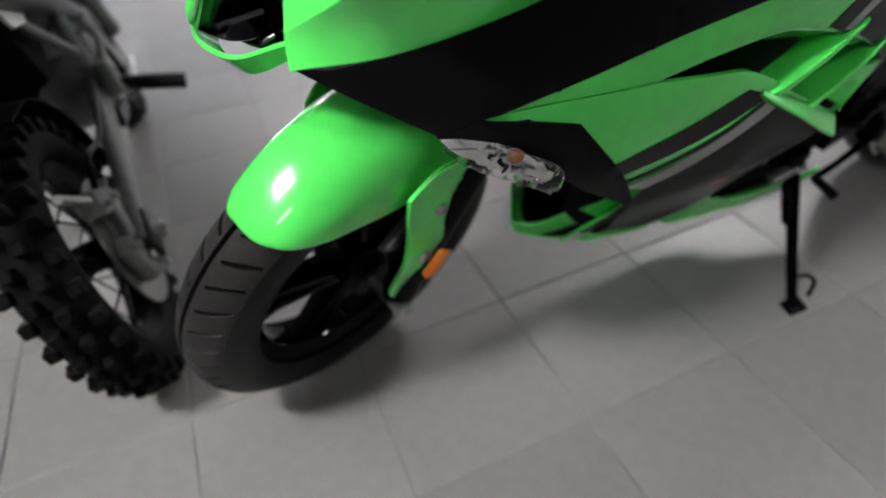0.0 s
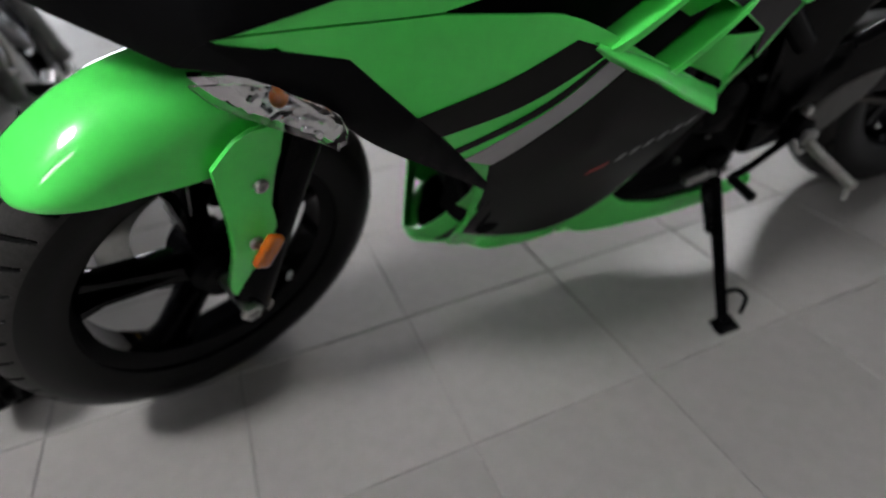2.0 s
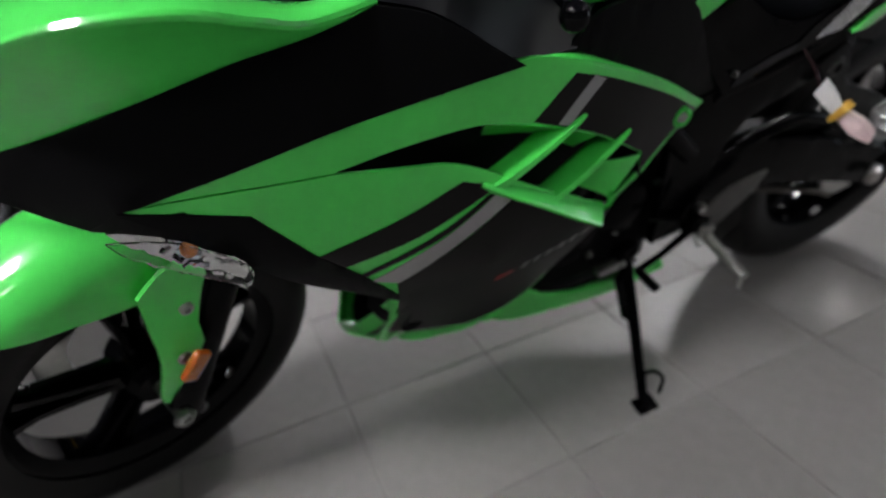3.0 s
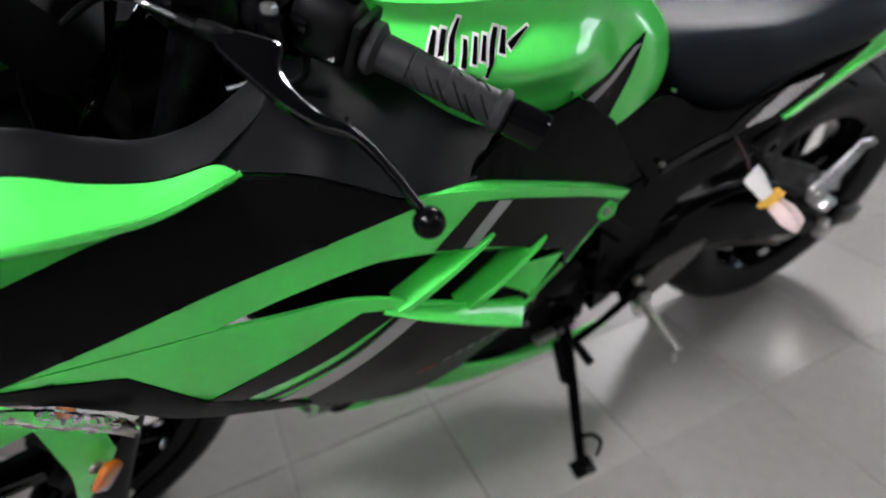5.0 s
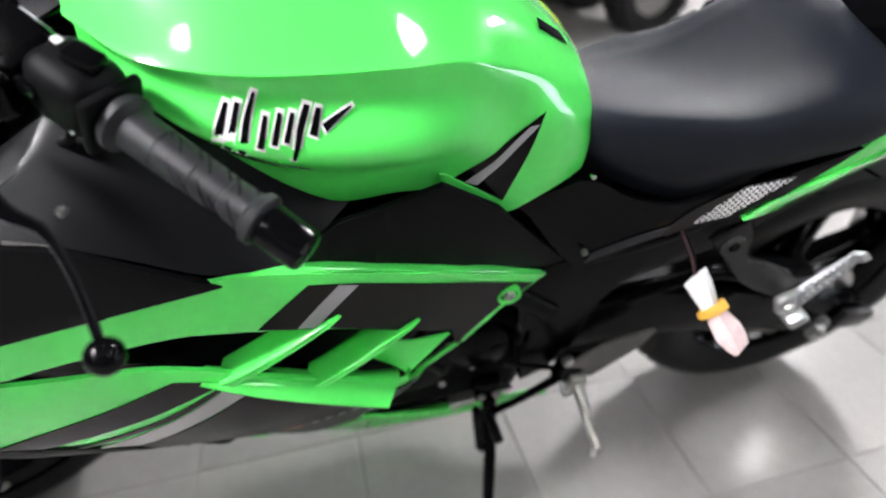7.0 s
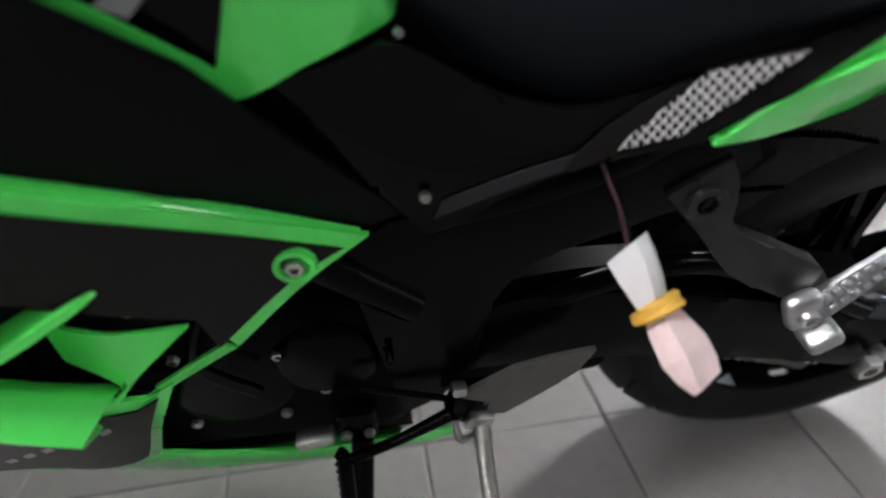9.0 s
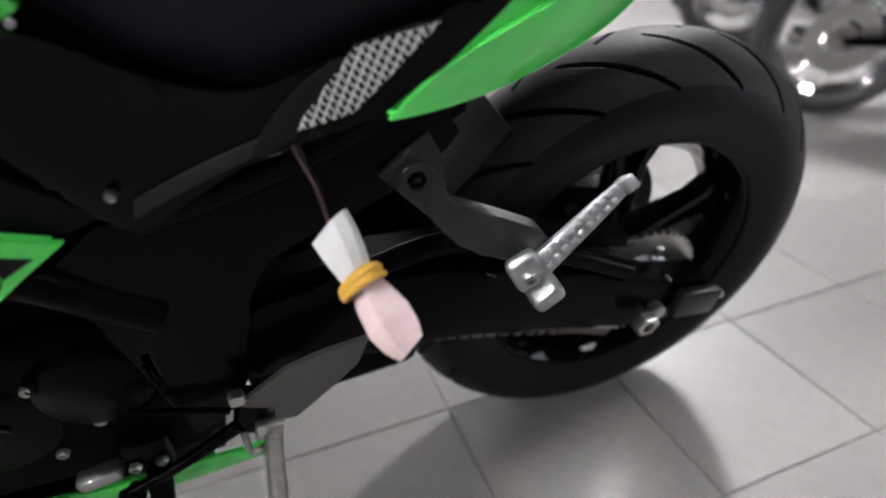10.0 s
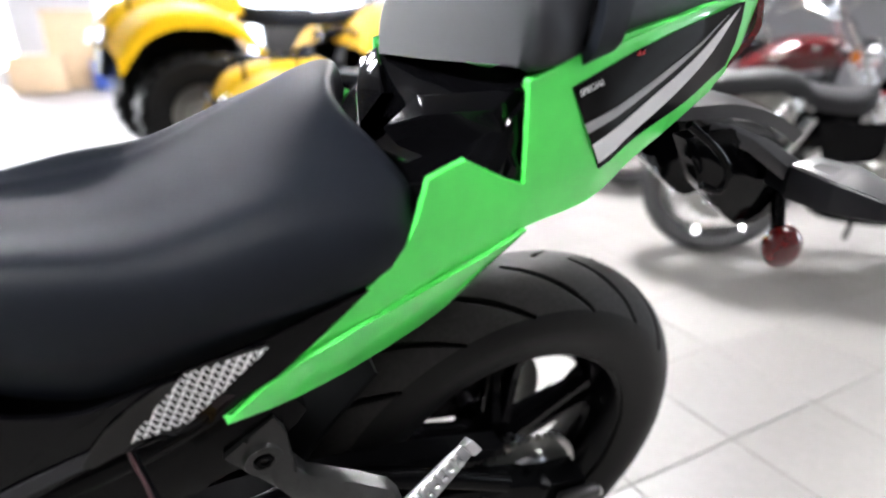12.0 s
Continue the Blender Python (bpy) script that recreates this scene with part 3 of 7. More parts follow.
for s in (-1, 1):
    g = plate("fork_guard", [(0.018, 0.545, 1), (0.06, 0.578), (0.108, 0.575, 1), (0.097, 0.540, 1), (0.078, 0.492), (0.060, 0.448, 1), (0.066, 0.432, 1), (0.02, 0.360), (-0.007, 0.323, 1), (-0.012, 0.345), (0.008, 0.43)], GREEN, mud, GW, 0.0, 0.006, 0.02, s, "green fork guard")
    g.data.transform(STEER)
    for x, z in ((0.062, 0.505), (0.035, 0.425)):
        bolt("guard_bolt", (x, s * (GW(x, z) + 0.001), z), (0, s, 0), 0.009, STEEL, mud, STEER)
    bm = bmesh.new()
    add_box(bm, (0.040, s * 0.146, 0.425), (0.052, 0.016, 0.026), (0, -50, 0), 0.0078, 3)
    r = part("reflector", bm, ORANGE, mud, "amber side reflector", 40, STEER)

# ---- fairing ----
LEFT_RIGHT = (-1, 1)


def fairing_side(side):
    up = plate("upper_fairing", [(0.108, 0.702, 1), (0.204, 0.718), (0.313, 0.738), (0.434, 0.752), (0.509, 0.763), (0.565, 0.757), (0.67, 0.722), (0.78, 0.672), (0.888, 0.612, 1), (0.835, 0.578), (0.775, 0.527, 1), (0.756, 0.573, 1), (0.651, 0.637), (0.554, 0.677), (0.475, 0.70), (0.38, 0.70), (0.299, 0.692, 1)], GREEN, bike, FW, 0.0, 0.005, 0.025, side, "glossy lime green side fairing")
    low = plate("lower_fairing", [(0.108, 0.70, 1), (0.299, 0.69, 1), (0.38, 0.675), (0.432, 0.664), (0.485, 0.638), (0.545, 0.60), (0.64, 0.545), (0.70, 0.503, 1), (0.722, 0.511, 1), (0.688, 0.438), (0.658, 0.365), (0.632, 0.296, 1), (0.58, 0.228), (0.50, 0.188), (0.43, 0.196), (0.358, 0.252, 1), (0.364, 0.30), (0.376, 0.36), (0.386, 0.41), (0.370, 0.453, 1), (0.298, 0.558), (0.210, 0.666, 1)], GREEN, bike, FW, 0.0, 0.005, 0.025, side, "lime green lower fairing panel")
    plate("belly_edge", [(0.560, 0.240, 1), (0.632, 0.297, 1), (0.68, 0.254), (0.765, 0.224), (0.84, 0.222), (0.964, 0.226, 1), (0.980, 0.198, 1), (0.90, 0.180), (0.824, 0.174), (0.74, 0.176), (0.668, 0.182), (0.60, 0.198)], GREEN, bike, FW, 0.001, 0.005, 0.02, side, "lime green edge of the belly pan")
    plate("rear_edge", [(0.772, 0.524, 1), (0.716, 0.503, 1), (0.708, 0.511, 1), (0.764, 0.533, 1)], GREEN_DEEP, up, FW, -0.002, 0.004, 0.02, side, "green rear edge of the fairing", 0.001)
    rim = [(0.470, 0.757, 0.0), (0.540, 0.758, 0.4), (0.600, 0.745, 1.0), (0.67, 0.719, 1.0), (0.78, 0.669, 1.0), (0.880, 0.613, 0.6)]
    loft("top_flange", [[(x, side * (FW(x, z) - 0.001), z - 0.002) for x, z, q in rim], [(x + 0.001, side * (FW(x, z) - 0.002 - 0.004 * q), z + 0.004 * q) for x, z, q in rim], [(x + 0.002, side * (FW(x, z) - 0.003 - 0.011 * q), z + 0.005 * q) for x, z, q in rim]], GREEN, up, 8, 30, False, False, "rounded green top edge", 60, None, 0.003)
    # charcoal and silver decals
    plate("charcoal_decal", [(0.541, 0.687, 1), (0.597, 0.733, 1), (0.67, 0.708), (0.78, 0.658), (0.868, 0.608, 1), (0.826, 0.587), (0.763, 0.536, 1), (0.756, 0.575, 1), (0.651, 0.640)], CHARCOAL, up, FW, 0.0012, 0.001, 0.03, side, "charcoal decal", 0.0)
    plate("stripe", [(0.578, 0.674, 1), (0.626, 0.724, 1), (0.645, 0.716, 1), (0.597, 0.667, 1)], GREY_DECAL, up, FW, 0.002, 0.0006, 0.02, side, "silver stripe", 0.0)
    plate("charcoal_decal", [(0.366, 0.489, 1), (0.451, 0.547), (0.522, 0.594, 1), (0.60, 0.553), (0.692, 0.496, 1), (0.708, 0.501, 1), (0.678, 0.437), (0.648, 0.365), (0.622, 0.306, 1), (0.58, 0.263), (0.51, 0.230), (0.44, 0.240), (0.374, 0.292, 1), (0.383, 0.36), (0.394, 0.42)], CHARCOAL, low, FW, 0.0024, 0.0018, 0.02, side, "charcoal decal", 0.0)
    plate("stripe", [(0.26, 0.599, 1), (0.361, 0.612), (0.447, 0.638, 1), (0.494, 0.617, 1), (0.389, 0.577), (0.29, 0.563, 1)], CHARCOAL, low, FW, 0.0013, 0.001, 0.02, side, "black stripe", 0.0)
    plate("stripe", [(0.329, 0.513, 1), (0.427, 0.563), (0.500, 0.611, 1), (0.524, 0.596, 1), (0.451, 0.549), (0.370, 0.490, 1)], GREY_DECAL, low, FW, 0.0014, 0.001, 0.02, side, "silver stripe", 0.0)
    plate("stripe", [(0.311, 0.535, 1), (0.41, 0.569), (0.492, 0.614, 1), (0.498, 0.611, 1), (0.418, 0.562), (0.318, 0.527, 1)], CHARCOAL, low, FW, 0.0013, 0.001, 0.02, side, "black stripe", 0.0)
    for i in range(6):
        x, z = 0.562 + i * 0.0185, 0.428 + i * 0.0078
        plate("lettering_bar", [(x, z, 1), (x + 0.004, z + 0.014, 1), (x + 0.013, z + 0.019, 1), (x + 0.009, z + 0.005, 1)], GREY_DECAL, low, FW, 0.0036, 0.0006, 0.02, side, "grey illegible lettering bar", 0.0)
    plate("lettering_bar", [(0.522, 0.414, 1), (0.526, 0.425, 1), (0.552, 0.435, 1), (0.548, 0.424, 1)], RED_PIN, low, FW, 0.0036, 0.0006, 0.02, side, "red illegible lettering bar", 0.0)
    # air outlet: dark throat with two blades and a raised lip
    plate("air_outlet", [(0.29, 0.70, 1), (0.475, 0.715), (0.66, 0.65), (0.755, 0.585, 1), (0.69, 0.50, 1), (0.54, 0.56), (0.42, 0.615), (0.31, 0.665, 1)], BLACK_MATT, bike, FW, -0.045, 0.004, 0.03, side, "dark throat of the air outlet")
    secs = []
    for (xo, zo), (xt, zt), out in zip(((0.470, 0.626), (0.519, 0.597), (0.562, 0.571), (0.616, 0.535), (0.664, 0.506)), ((0.468, 0.634), (0.528, 0.611), (0.578, 0.585), (0.636, 0.553), (0.686, 0.527)), (0.004, 0.013, 0.018, 0.021, 0.022)):
        wo, wt = FW(xo, zo), FW(xt, zt)
        secs.append([(xt - 0.004, side * (wt - 0.028), zt - 0.024), (xt - 0.002, side * (wt - 0.002), zt - 0.005), (xo + 0.003, side * (wo + out - 0.003), zo + 0.0035), (xo, side * (wo + out), zo), (xo, side * (wo + out - 0.004), zo - 0.005), (xo + 0.004, side * (wo - 0.003), zo - 0.012), (xo + 0.004, side * (wo - 0.028), zo - 0.012)])
    loft("outlet_lip", secs, GREEN, low, 24, 28, True, True, "raised green lip")
    for name, a, b in (("blade", (0.492, 0.616), (0.622, 0.676)), ("blade", (0.578, 0.566), (0.710, 0.629))):
        secs = []
        for t in (0, 0.15, 0.5, 0.85, 1.0):
            x, z = a[0] + (b[0] - a[0]) * t, a[1] + (b[1] - a[1]) * t
            w = FW(x, z)
            out, th = (0.004, 0.007, 0.008, 0.007, 0.003)[int(round(t * 4)) if t in (0, 0.5, 1.0) else (1 if t < 0.5 else 3)], (0.0046, 0.0044, 0.0038, 0.0030, 0.0014)[(0, 0.15, 0.5, 0.85, 1.0).index(t)]
            secs.append([(x - th * 0.4, side * (w - 0.030), z + th * 0.3), (x - th, side * (w + out * 0.6), z + th), (x, side * (w + out), z), (x + th, side * (w + out * 0.6), z - th), (x + th * 0.4, side * (w - 0.030), z - th * 0.3)])
        loft(name, secs, GREEN, up, 16, 20, True, True, "green outlet blade")
    secs = [[(0.652, side * (FW(0.65, 0.58) - 0.03), 0.585), (0.652, side * (FW(0.65, 0.56) - 0.03), 0.545)], [(0.70, side * (FW(0.70, 0.57) - 0.005), 0.582), (0.69, side * (FW(0.69, 0.53) - 0.005), 0.528)], [(0.752, side * (FW(0.755, 0.573) + 0.006), 0.575), (0.686, side * (FW(0.686, 0.525) + 0.004), 0.524)]]
    loft("outlet_fin", secs, GREEN, up, 12, 6, False, False, "green rear fin of the outlet", 45, None, 0.004)
    secs = [[(0.475, side * (FW(0.475, 0.70) - 0.002), 0.70), (0.49, side * (FW(0.49, 0.64) - 0.04), 0.665)], [(0.56, side * (FW(0.56, 0.675) - 0.002), 0.675), (0.57, side * (FW(0.57, 0.64) - 0.04), 0.645)], [(0.65, side * (FW(0.65, 0.637) - 0.002), 0.637), (0.64, side * (FW(0.64, 0.6) - 0.04), 0.605)]]
    loft("outlet_wall", secs, GREEN_DEEP, up, 12, 6, False, False, "green inner wall of the outlet", 45, None, 0.004)
    # fairing bolt
    lathe("fairing_bolt_cup", [(0.0, 0.001), (0.009, 0.001), (0.0115, 0.006), (0.0155, 0.006), (0.017, 0.0)], (0.832, side * (FW(0.832, 0.606) + 0.0012), 0.606), (0, side, 0), GREEN, up, 28)
    bolt("fairing_bolt", (0.832, side * (FW(0.832, 0.606) + 0.003), 0.606), (0, side, 0), 0.008, STEEL, up, None, 6)
    # black upper band that runs down to the nose of the wing
    plate("side_band", [(-0.035, 0.745, 1), (0.039, 0.760), (0.132, 0.783), (0.227, 0.805), (0.308, 0.821), (0.364, 0.838, 1), (0.411, 0.826), (0.455, 0.802), (0.523, 0.757, 1), (0.434, 0.749), (0.313, 0.735), (0.204, 0.715), (0.104, 0.699, 1), (0.075, 0.676, 1), (0.033, 0.703), (-0.006, 0.727)], BLACK_MATT, bike, FW, 0.003, 0.006, 0.02, side, "matt black band of the fairing")
    plate("side_wing", [(0.075, 0.676, 1), (0.104, 0.699, 1), (0.214, 0.667, 1), (0.300, 0.560), (0.370, 0.456, 1), (0.376, 0.432, 1), (0.30, 0.505), (0.215, 0.585), (0.199, 0.615, 1), (0.165, 0.646), (0.117, 0.667)], BLACK_MATT, bike, FW, 0.0035, 0.006, 0.02, side, "matt black wing above the indicator")
    # nose cowl: the side leans out to a crease, from which a narrow shoulder turns in
    foot = [(-0.04, 0.744), (0.039, 0.760), (0.132, 0.783), (0.227, 0.805), (0.290, 0.817), (0.330, 0.827), (0.366, 0.838)]
    crease = [(-0.036, 0.768, 0.158), (0.025, 0.826, 0.222), (0.105, 0.866, 0.276), (0.196, 0.873, 0.294), (0.250, 0.856, 0.278), (0.300, 0.838, 0.250), (0.366, 0.840, 0.223)]
    inner = [(-0.02, 0.79, 0.11), (0.03, 0.845, 0.155), (0.11, 0.884, 0.192), (0.205, 0.878, 0.210), (0.252, 0.859, 0.212), (0.300, 0.845, 0.210), (0.345, 0.850, 0.212)]
    rail_f = [(x, side * FW(x, z), z) for x, z in foot]
    rail_c = [(x, side * w, z) for x, z, w in crease]
    rail_i = [(x, side * w, z) for x, z, w in inner]
    mid_f = [tuple(np.array(p) * 0.5 + np.array(q) * 0.5 - np.array((0, side * 0.004, 0))) for p, q in zip(rail_f, rail_c)]
    mid_i = [tuple(np.array(p) * 0.5 + np.array(q) * 0.5 + np.array((0, 0, 0.004))) for p, q in zip(rail_c, rail_i)]
    loft("nose_cowl", [rail_f, mid_f, rail_c], GREEN, bike, 8, 44, False, False, "glossy lime green nose cowl", 60, None, 0.004)
    loft("cowl_shoulder", [rail_c, mid_i, rail_i], GREEN, bike, 8, 44, False, False, "lime green upper edge of the cowl", 60, None, 0.004)
    # dimpled black inner cowl round the cockpit
    inner2 = [(-0.008, 0.812, 0.092), (0.042, 0.872, 0.115), (0.12, 0.900, 0.150), (0.21, 0.892, 0.168), (0.258, 0.874, 0.172), (0.305, 0.862, 0.174), (0.398, 0.871, 0.176)]
    inner3 = [(0.0, 0.79, 0.08), (0.055, 0.850, 0.09), (0.12, 0.876, 0.112), (0.212, 0.868, 0.13), (0.262, 0.852, 0.142), (0.325, 0.848, 0.150), (0.418, 0.896, 0.142)]
    loft("inner_cowl", [[(x, side * w, z + 0.002) for x, z, w in inner], [(x, side * w, z) for x, z, w in inner2], [(x, side * w, z) for x, z, w in inner3]], BLACK_TEX, bike, 10, 40, False, False, "dimpled black inner cowl", 60, None, 0.004)
    plate("inner_liner", [(0.0, 0.745, 1), (0.10, 0.705), (0.40, 0.705), (0.50, 0.75, 1), (0.40, 0.815), (0.30, 0.812), (0.10, 0.785)], BLACK_DEEP, bike, FW, -0.016, 0.003, 0.04, side, "black inner lining of the cowl")
    plate("lower_liner", [(0.402, 0.315, 1), (0.398, 0.45, 1), (0.50, 0.60), (0.58, 0.55), (0.66, 0.49, 1), (0.60, 0.37, 1), (0.57, 0.30, 1), (0.50, 0.26)], BLACK_DEEP, bike, FW, -0.014, 0.003, 0.04, side, "black lining of the lower fairing")
    # black panels between fairing and tank
    a = [(0.335, 0.848, 0.210), (0.350, 0.843, 0.214), (0.411, 0.828, 0.222), (0.455, 0.803, 0.222), (0.523, 0.760, 0.216), (0.60, 0.757, 0.208)]
    b = [(0.385, 0.867, 0.180), (0.405, 0.870, 0.176), (0.455, 0.857, 0.178), (0.505, 0.832, 0.18), (0.56, 0.795, 0.18), (0.625, 0.775, 0.182)]
    c = [(0.405, 0.885, 0.147), (0.425, 0.897, 0.141), (0.48, 0.885, 0.14), (0.54, 0.858, 0.145), (0.60, 0.82, 0.15), (0.66, 0.79, 0.155)]
    loft("inner_panel", [[(x, side * w, z) for x, z, w in r] for r in (a, b, c)], BLACK_SHEEN, bike, 10, 30, False, False, "matt black panel beside the tank", 60, None, 0.004)
    plate("tank_side_cover", [(0.59, 0.757, 1), (0.628, 0.790), (0.665, 0.798), (0.735, 0.815, 1), (0.80, 0.765, 1), (0.86, 0.69), (0.915, 0.622, 1), (0.89, 0.612, 1), (0.78, 0.674), (0.67, 0.724)], BLACK_MATT, bike, FW, -0.012, 0.006, 0.03, side, "matt black cover under the tank")
    # front indicator: smoked reflector, amber bulb, clear lens
    SW = surface([(0.071, 0.674, 0.219), (0.118, 0.63, 0.232), (0.193, 0.604, 0.252), (0.166, 0.645, 0.252), (0.117, 0.668, 0.236)])
    ind = plate("indicator", [(0.081, 0.657, 1), (0.136, 0.658), (0.168, 0.642), (0.195, 0.625), (0.202, 0.600), (0.191, 0.583, 1), (0.14, 0.611), (0.103, 0.632)], REFLECT, bike, SW, -0.012, 0.01, 0.012, side, "clear front indicator with amber bulb")
    plate("lens", [(0.081, 0.657, 1), (0.136, 0.658), (0.168, 0.642), (0.195, 0.625), (0.202, 0.600), (0.191, 0.583, 1), (0.14, 0.611), (0.103, 0.632)], CLEAR, ind, SW, 0.008, 0.003, 0.012, side, "clear ribbed lens", 0.004)
    bm = bmesh.new()
    bmesh.ops.create_uvsphere(bm, u_segments=14, v_segments=10, radius=0.009)
    bmesh.ops.transform(bm, matrix=pose(0.150, side * 0.240, 0.641), verts=bm.verts)
    part("bulb", bm, ORANGE, ind, "amber bulb")
    rng = random.Random(11)
    for k in range(14):
        x = rng.uniform(0.125, 0.188)
        z = 0.643 - 0.62 * (x - 0.125) + rng.uniform(-0.012, 0.008)
        part("reflector_facet", add_box(bmesh.new(), (x, side * (SW(x, z) - 0.004), z), (rng.uniform(0.006, 0.012), 0.003, rng.uniform(0.003, 0.007)), (rng.uniform(-40, 40), rng.uniform(-50, 50), rng.uniform(-30, 30)), 0.0008, 1), CHROME if k % 3 else BLACK_GLOSS, ind)
    # belly chin: a green lip round the front of the lower panel, black duct inside
    lip_path = [((0.374, FW(0.372, 0.452) - 0.002, 0.456), (0.362, FW(0.372, 0.452) - 0.020, 0.452)), ((0.392, FW(0.388, 0.39) - 0.002, 0.390), (0.374, 0.150, 0.398)), ((0.380, 0.108, 0.300), (0.364, 0.096, 0.322)), ((0.350, 0.052, 0.222), (0.338, 0.046, 0.250)), ((0.326, 0.002, 0.188), (0.318, 0.002, 0.218))]
    loft("belly_chin", [[(x, side * y, z) for x, y, z in pair] for pair in lip_path], GREEN, bike, 40, 6, False, False, "green lip of the belly pan", 60, None, 0.004)
    # skin from that lip back to the lower fairing: charcoal above, green along the bottom
    rail_f = [p for p, q in lip_path[1:5]]
    rail_r = [(x, FW(x, z), z) for x, z in ((0.391, 0.402), (0.382, 0.36), (0.372, 0.30), (0.366, 0.255))]
    mids = [tuple((np.array(p) + np.array(q)) / 2 + np.array((0, 0.002, -0.001))) for p, q in zip(rail_f, rail_r)]
    rows_s = [spline([(x, side * y, z) for x, y, z in r], 21) for r in (rail_f, mids, rail_r)]
    loft("chin_skin", [[tuple(p) for p in r[:17]] for r in rows_s], CHARCOAL, bike, 10, 17, False, False, "charcoal front of the belly panel", 60, None, 0.003)
    loft("chin_edge", [[tuple(p) for p in r[16:]] for r in rows_s], GREEN, bike, 10, 6, False, False, "green lower border of the belly panel", 60, None, 0.003)
    secs = [[(0.372, side * 0.172, 0.44), (0.345, side * 0.14, 0.48), (0.33, side * 0.10, 0.50)], [(0.40, side * 0.165, 0.37), (0.38, side * 0.13, 0.38), (0.36, side * 0.09, 0.40)], [(0.40, side * 0.14, 0.31), (0.37, side * 0.115, 0.31), (0.35, side * 0.09, 0.33)]]
    loft("duct", secs, BLACK_MATT, bike, 10, 8, False, False, "black duct inside the lip", 60, None, 0.004)


for sd in LEFT_RIGHT:
    fairing_side(sd)
# added block that keeps the inside of the opening dark
box("chin_filler", (0.395, 0, 0.375), (0.05, 0.27, 0.20), BLACK_DEEP, bike, (0, -14, 0), 0.02, "dull black block added to darken the belly opening")

# nose: chin strip, headlight, windscreen
SMOKED = glass("smoked_lens", (0.06, 0.06, 0.065))
loft("nose_chin", [[(-0.035, -0.138, 0.745), (-0.085, -0.085, 0.712), (-0.112, 0, 0.70), (-0.085, 0.085, 0.712), (-0.035, 0.138, 0.745)], [(-0.026, -0.13, 0.727), (-0.070, -0.085, 0.692), (-0.092, 0, 0.679), (-0.070, 0.085, 0.692), (-0.026, 0.13, 0.727)]], GREEN, bike, 6, 30, False, False, "green chin under the headlight", 60, None, 0.005)
for s in (-1, 1):
    lite = loft("headlight", [[(-0.105, s * 0.008, 0.705), (-0.075, s * 0.07, 0.72), (-0.03, s * 0.13, 0.755)], [(-0.075, s * 0.008, 0.76), (-0.045, s * 0.07, 0.78), (-0.005, s * 0.12, 0.80)], [(-0.02, s * 0.008, 0.825), (0.0, s * 0.06, 0.835), (0.03, s * 0.11, 0.84)]], SMOKED, bike, 10, 12, False, False, "clear faceted headlight over dark reflectors", 60, None, 0.003)
    lathe("reflector_bowl", [(0.0, 0.03), (0.02, 0.025), (0.035, 0.008), (0.04, -0.012)], (-0.02, s * 0.06, 0.745), (1, 0, -0.2), FORK_TUBE, lite, 28)
    loft("headlight_housing", [[(-0.085, s * 0.006, 0.70), (-0.05, s * 0.08, 0.715), (-0.01, s * 0.125, 0.75)], [(0.0, s * 0.006, 0.72), (0.02, s * 0.07, 0.735), (0.05, s * 0.11, 0.77)], [(0.04, s * 0.006, 0.80), (0.05, s * 0.06, 0.81), (0.07, s * 0.10, 0.83)]], BLACK_GLOSS, lite, 8, 10, False, False, "", 60, None, 0.003)
loft("nose_bridge", [[(-0.108, y, 0.706 + abs(y)) for y in (-0.012, 0, 0.012)], [(-0.07, y, 0.772 + abs(y) * 0.5) for y in (-0.014, 0, 0.014)], [(-0.01, y, 0.842) for y in (-0.03, 0, 0.03)], [(0.03, y, 0.85) for y in (-0.10, 0, 0.10)]], GREEN, bike, 14, 8, False, False, "green nose bridge between the headlights", 60, None, 0.004)
loft("windscreen", [[(0.01, y, 0.852 + 0.1 * abs(y)) for y in (-0.11, -0.06, 0, 0.06, 0.11)], [(0.10, y * 1.02, 0.95 - 1.6 * y * y) for y in (-0.12, -0.06, 0, 0.06, 0.12)], [(0.20, y, 1.02 - 2.4 * y * y) for y in (-0.105, -0.05, 0, 0.05, 0.105)], [(0.27, y, 1.05 - 3.5 * y * y) for y in (-0.07, -0.035, 0, 0.035, 0.07)]], glass("smoked_screen", (0.08, 0.08, 0.085)), bike, 18, 18, False, False, "dark smoked windscreen", 60, None, 0.003)
box("instrument_panel", (0.235, 0, 0.93), (0.07, 0.2, 0.11), BLACK_DEEP, bike, (0, -35, 0), 0.02, "black instrument panel")
box("cockpit_tray", (0.25, 0, 0.80), (0.26, 0.24, 0.02), BLACK_DEEP, bike, (0, -8, 0), 0.006, "black cockpit tray")

# ---- handlebars ----


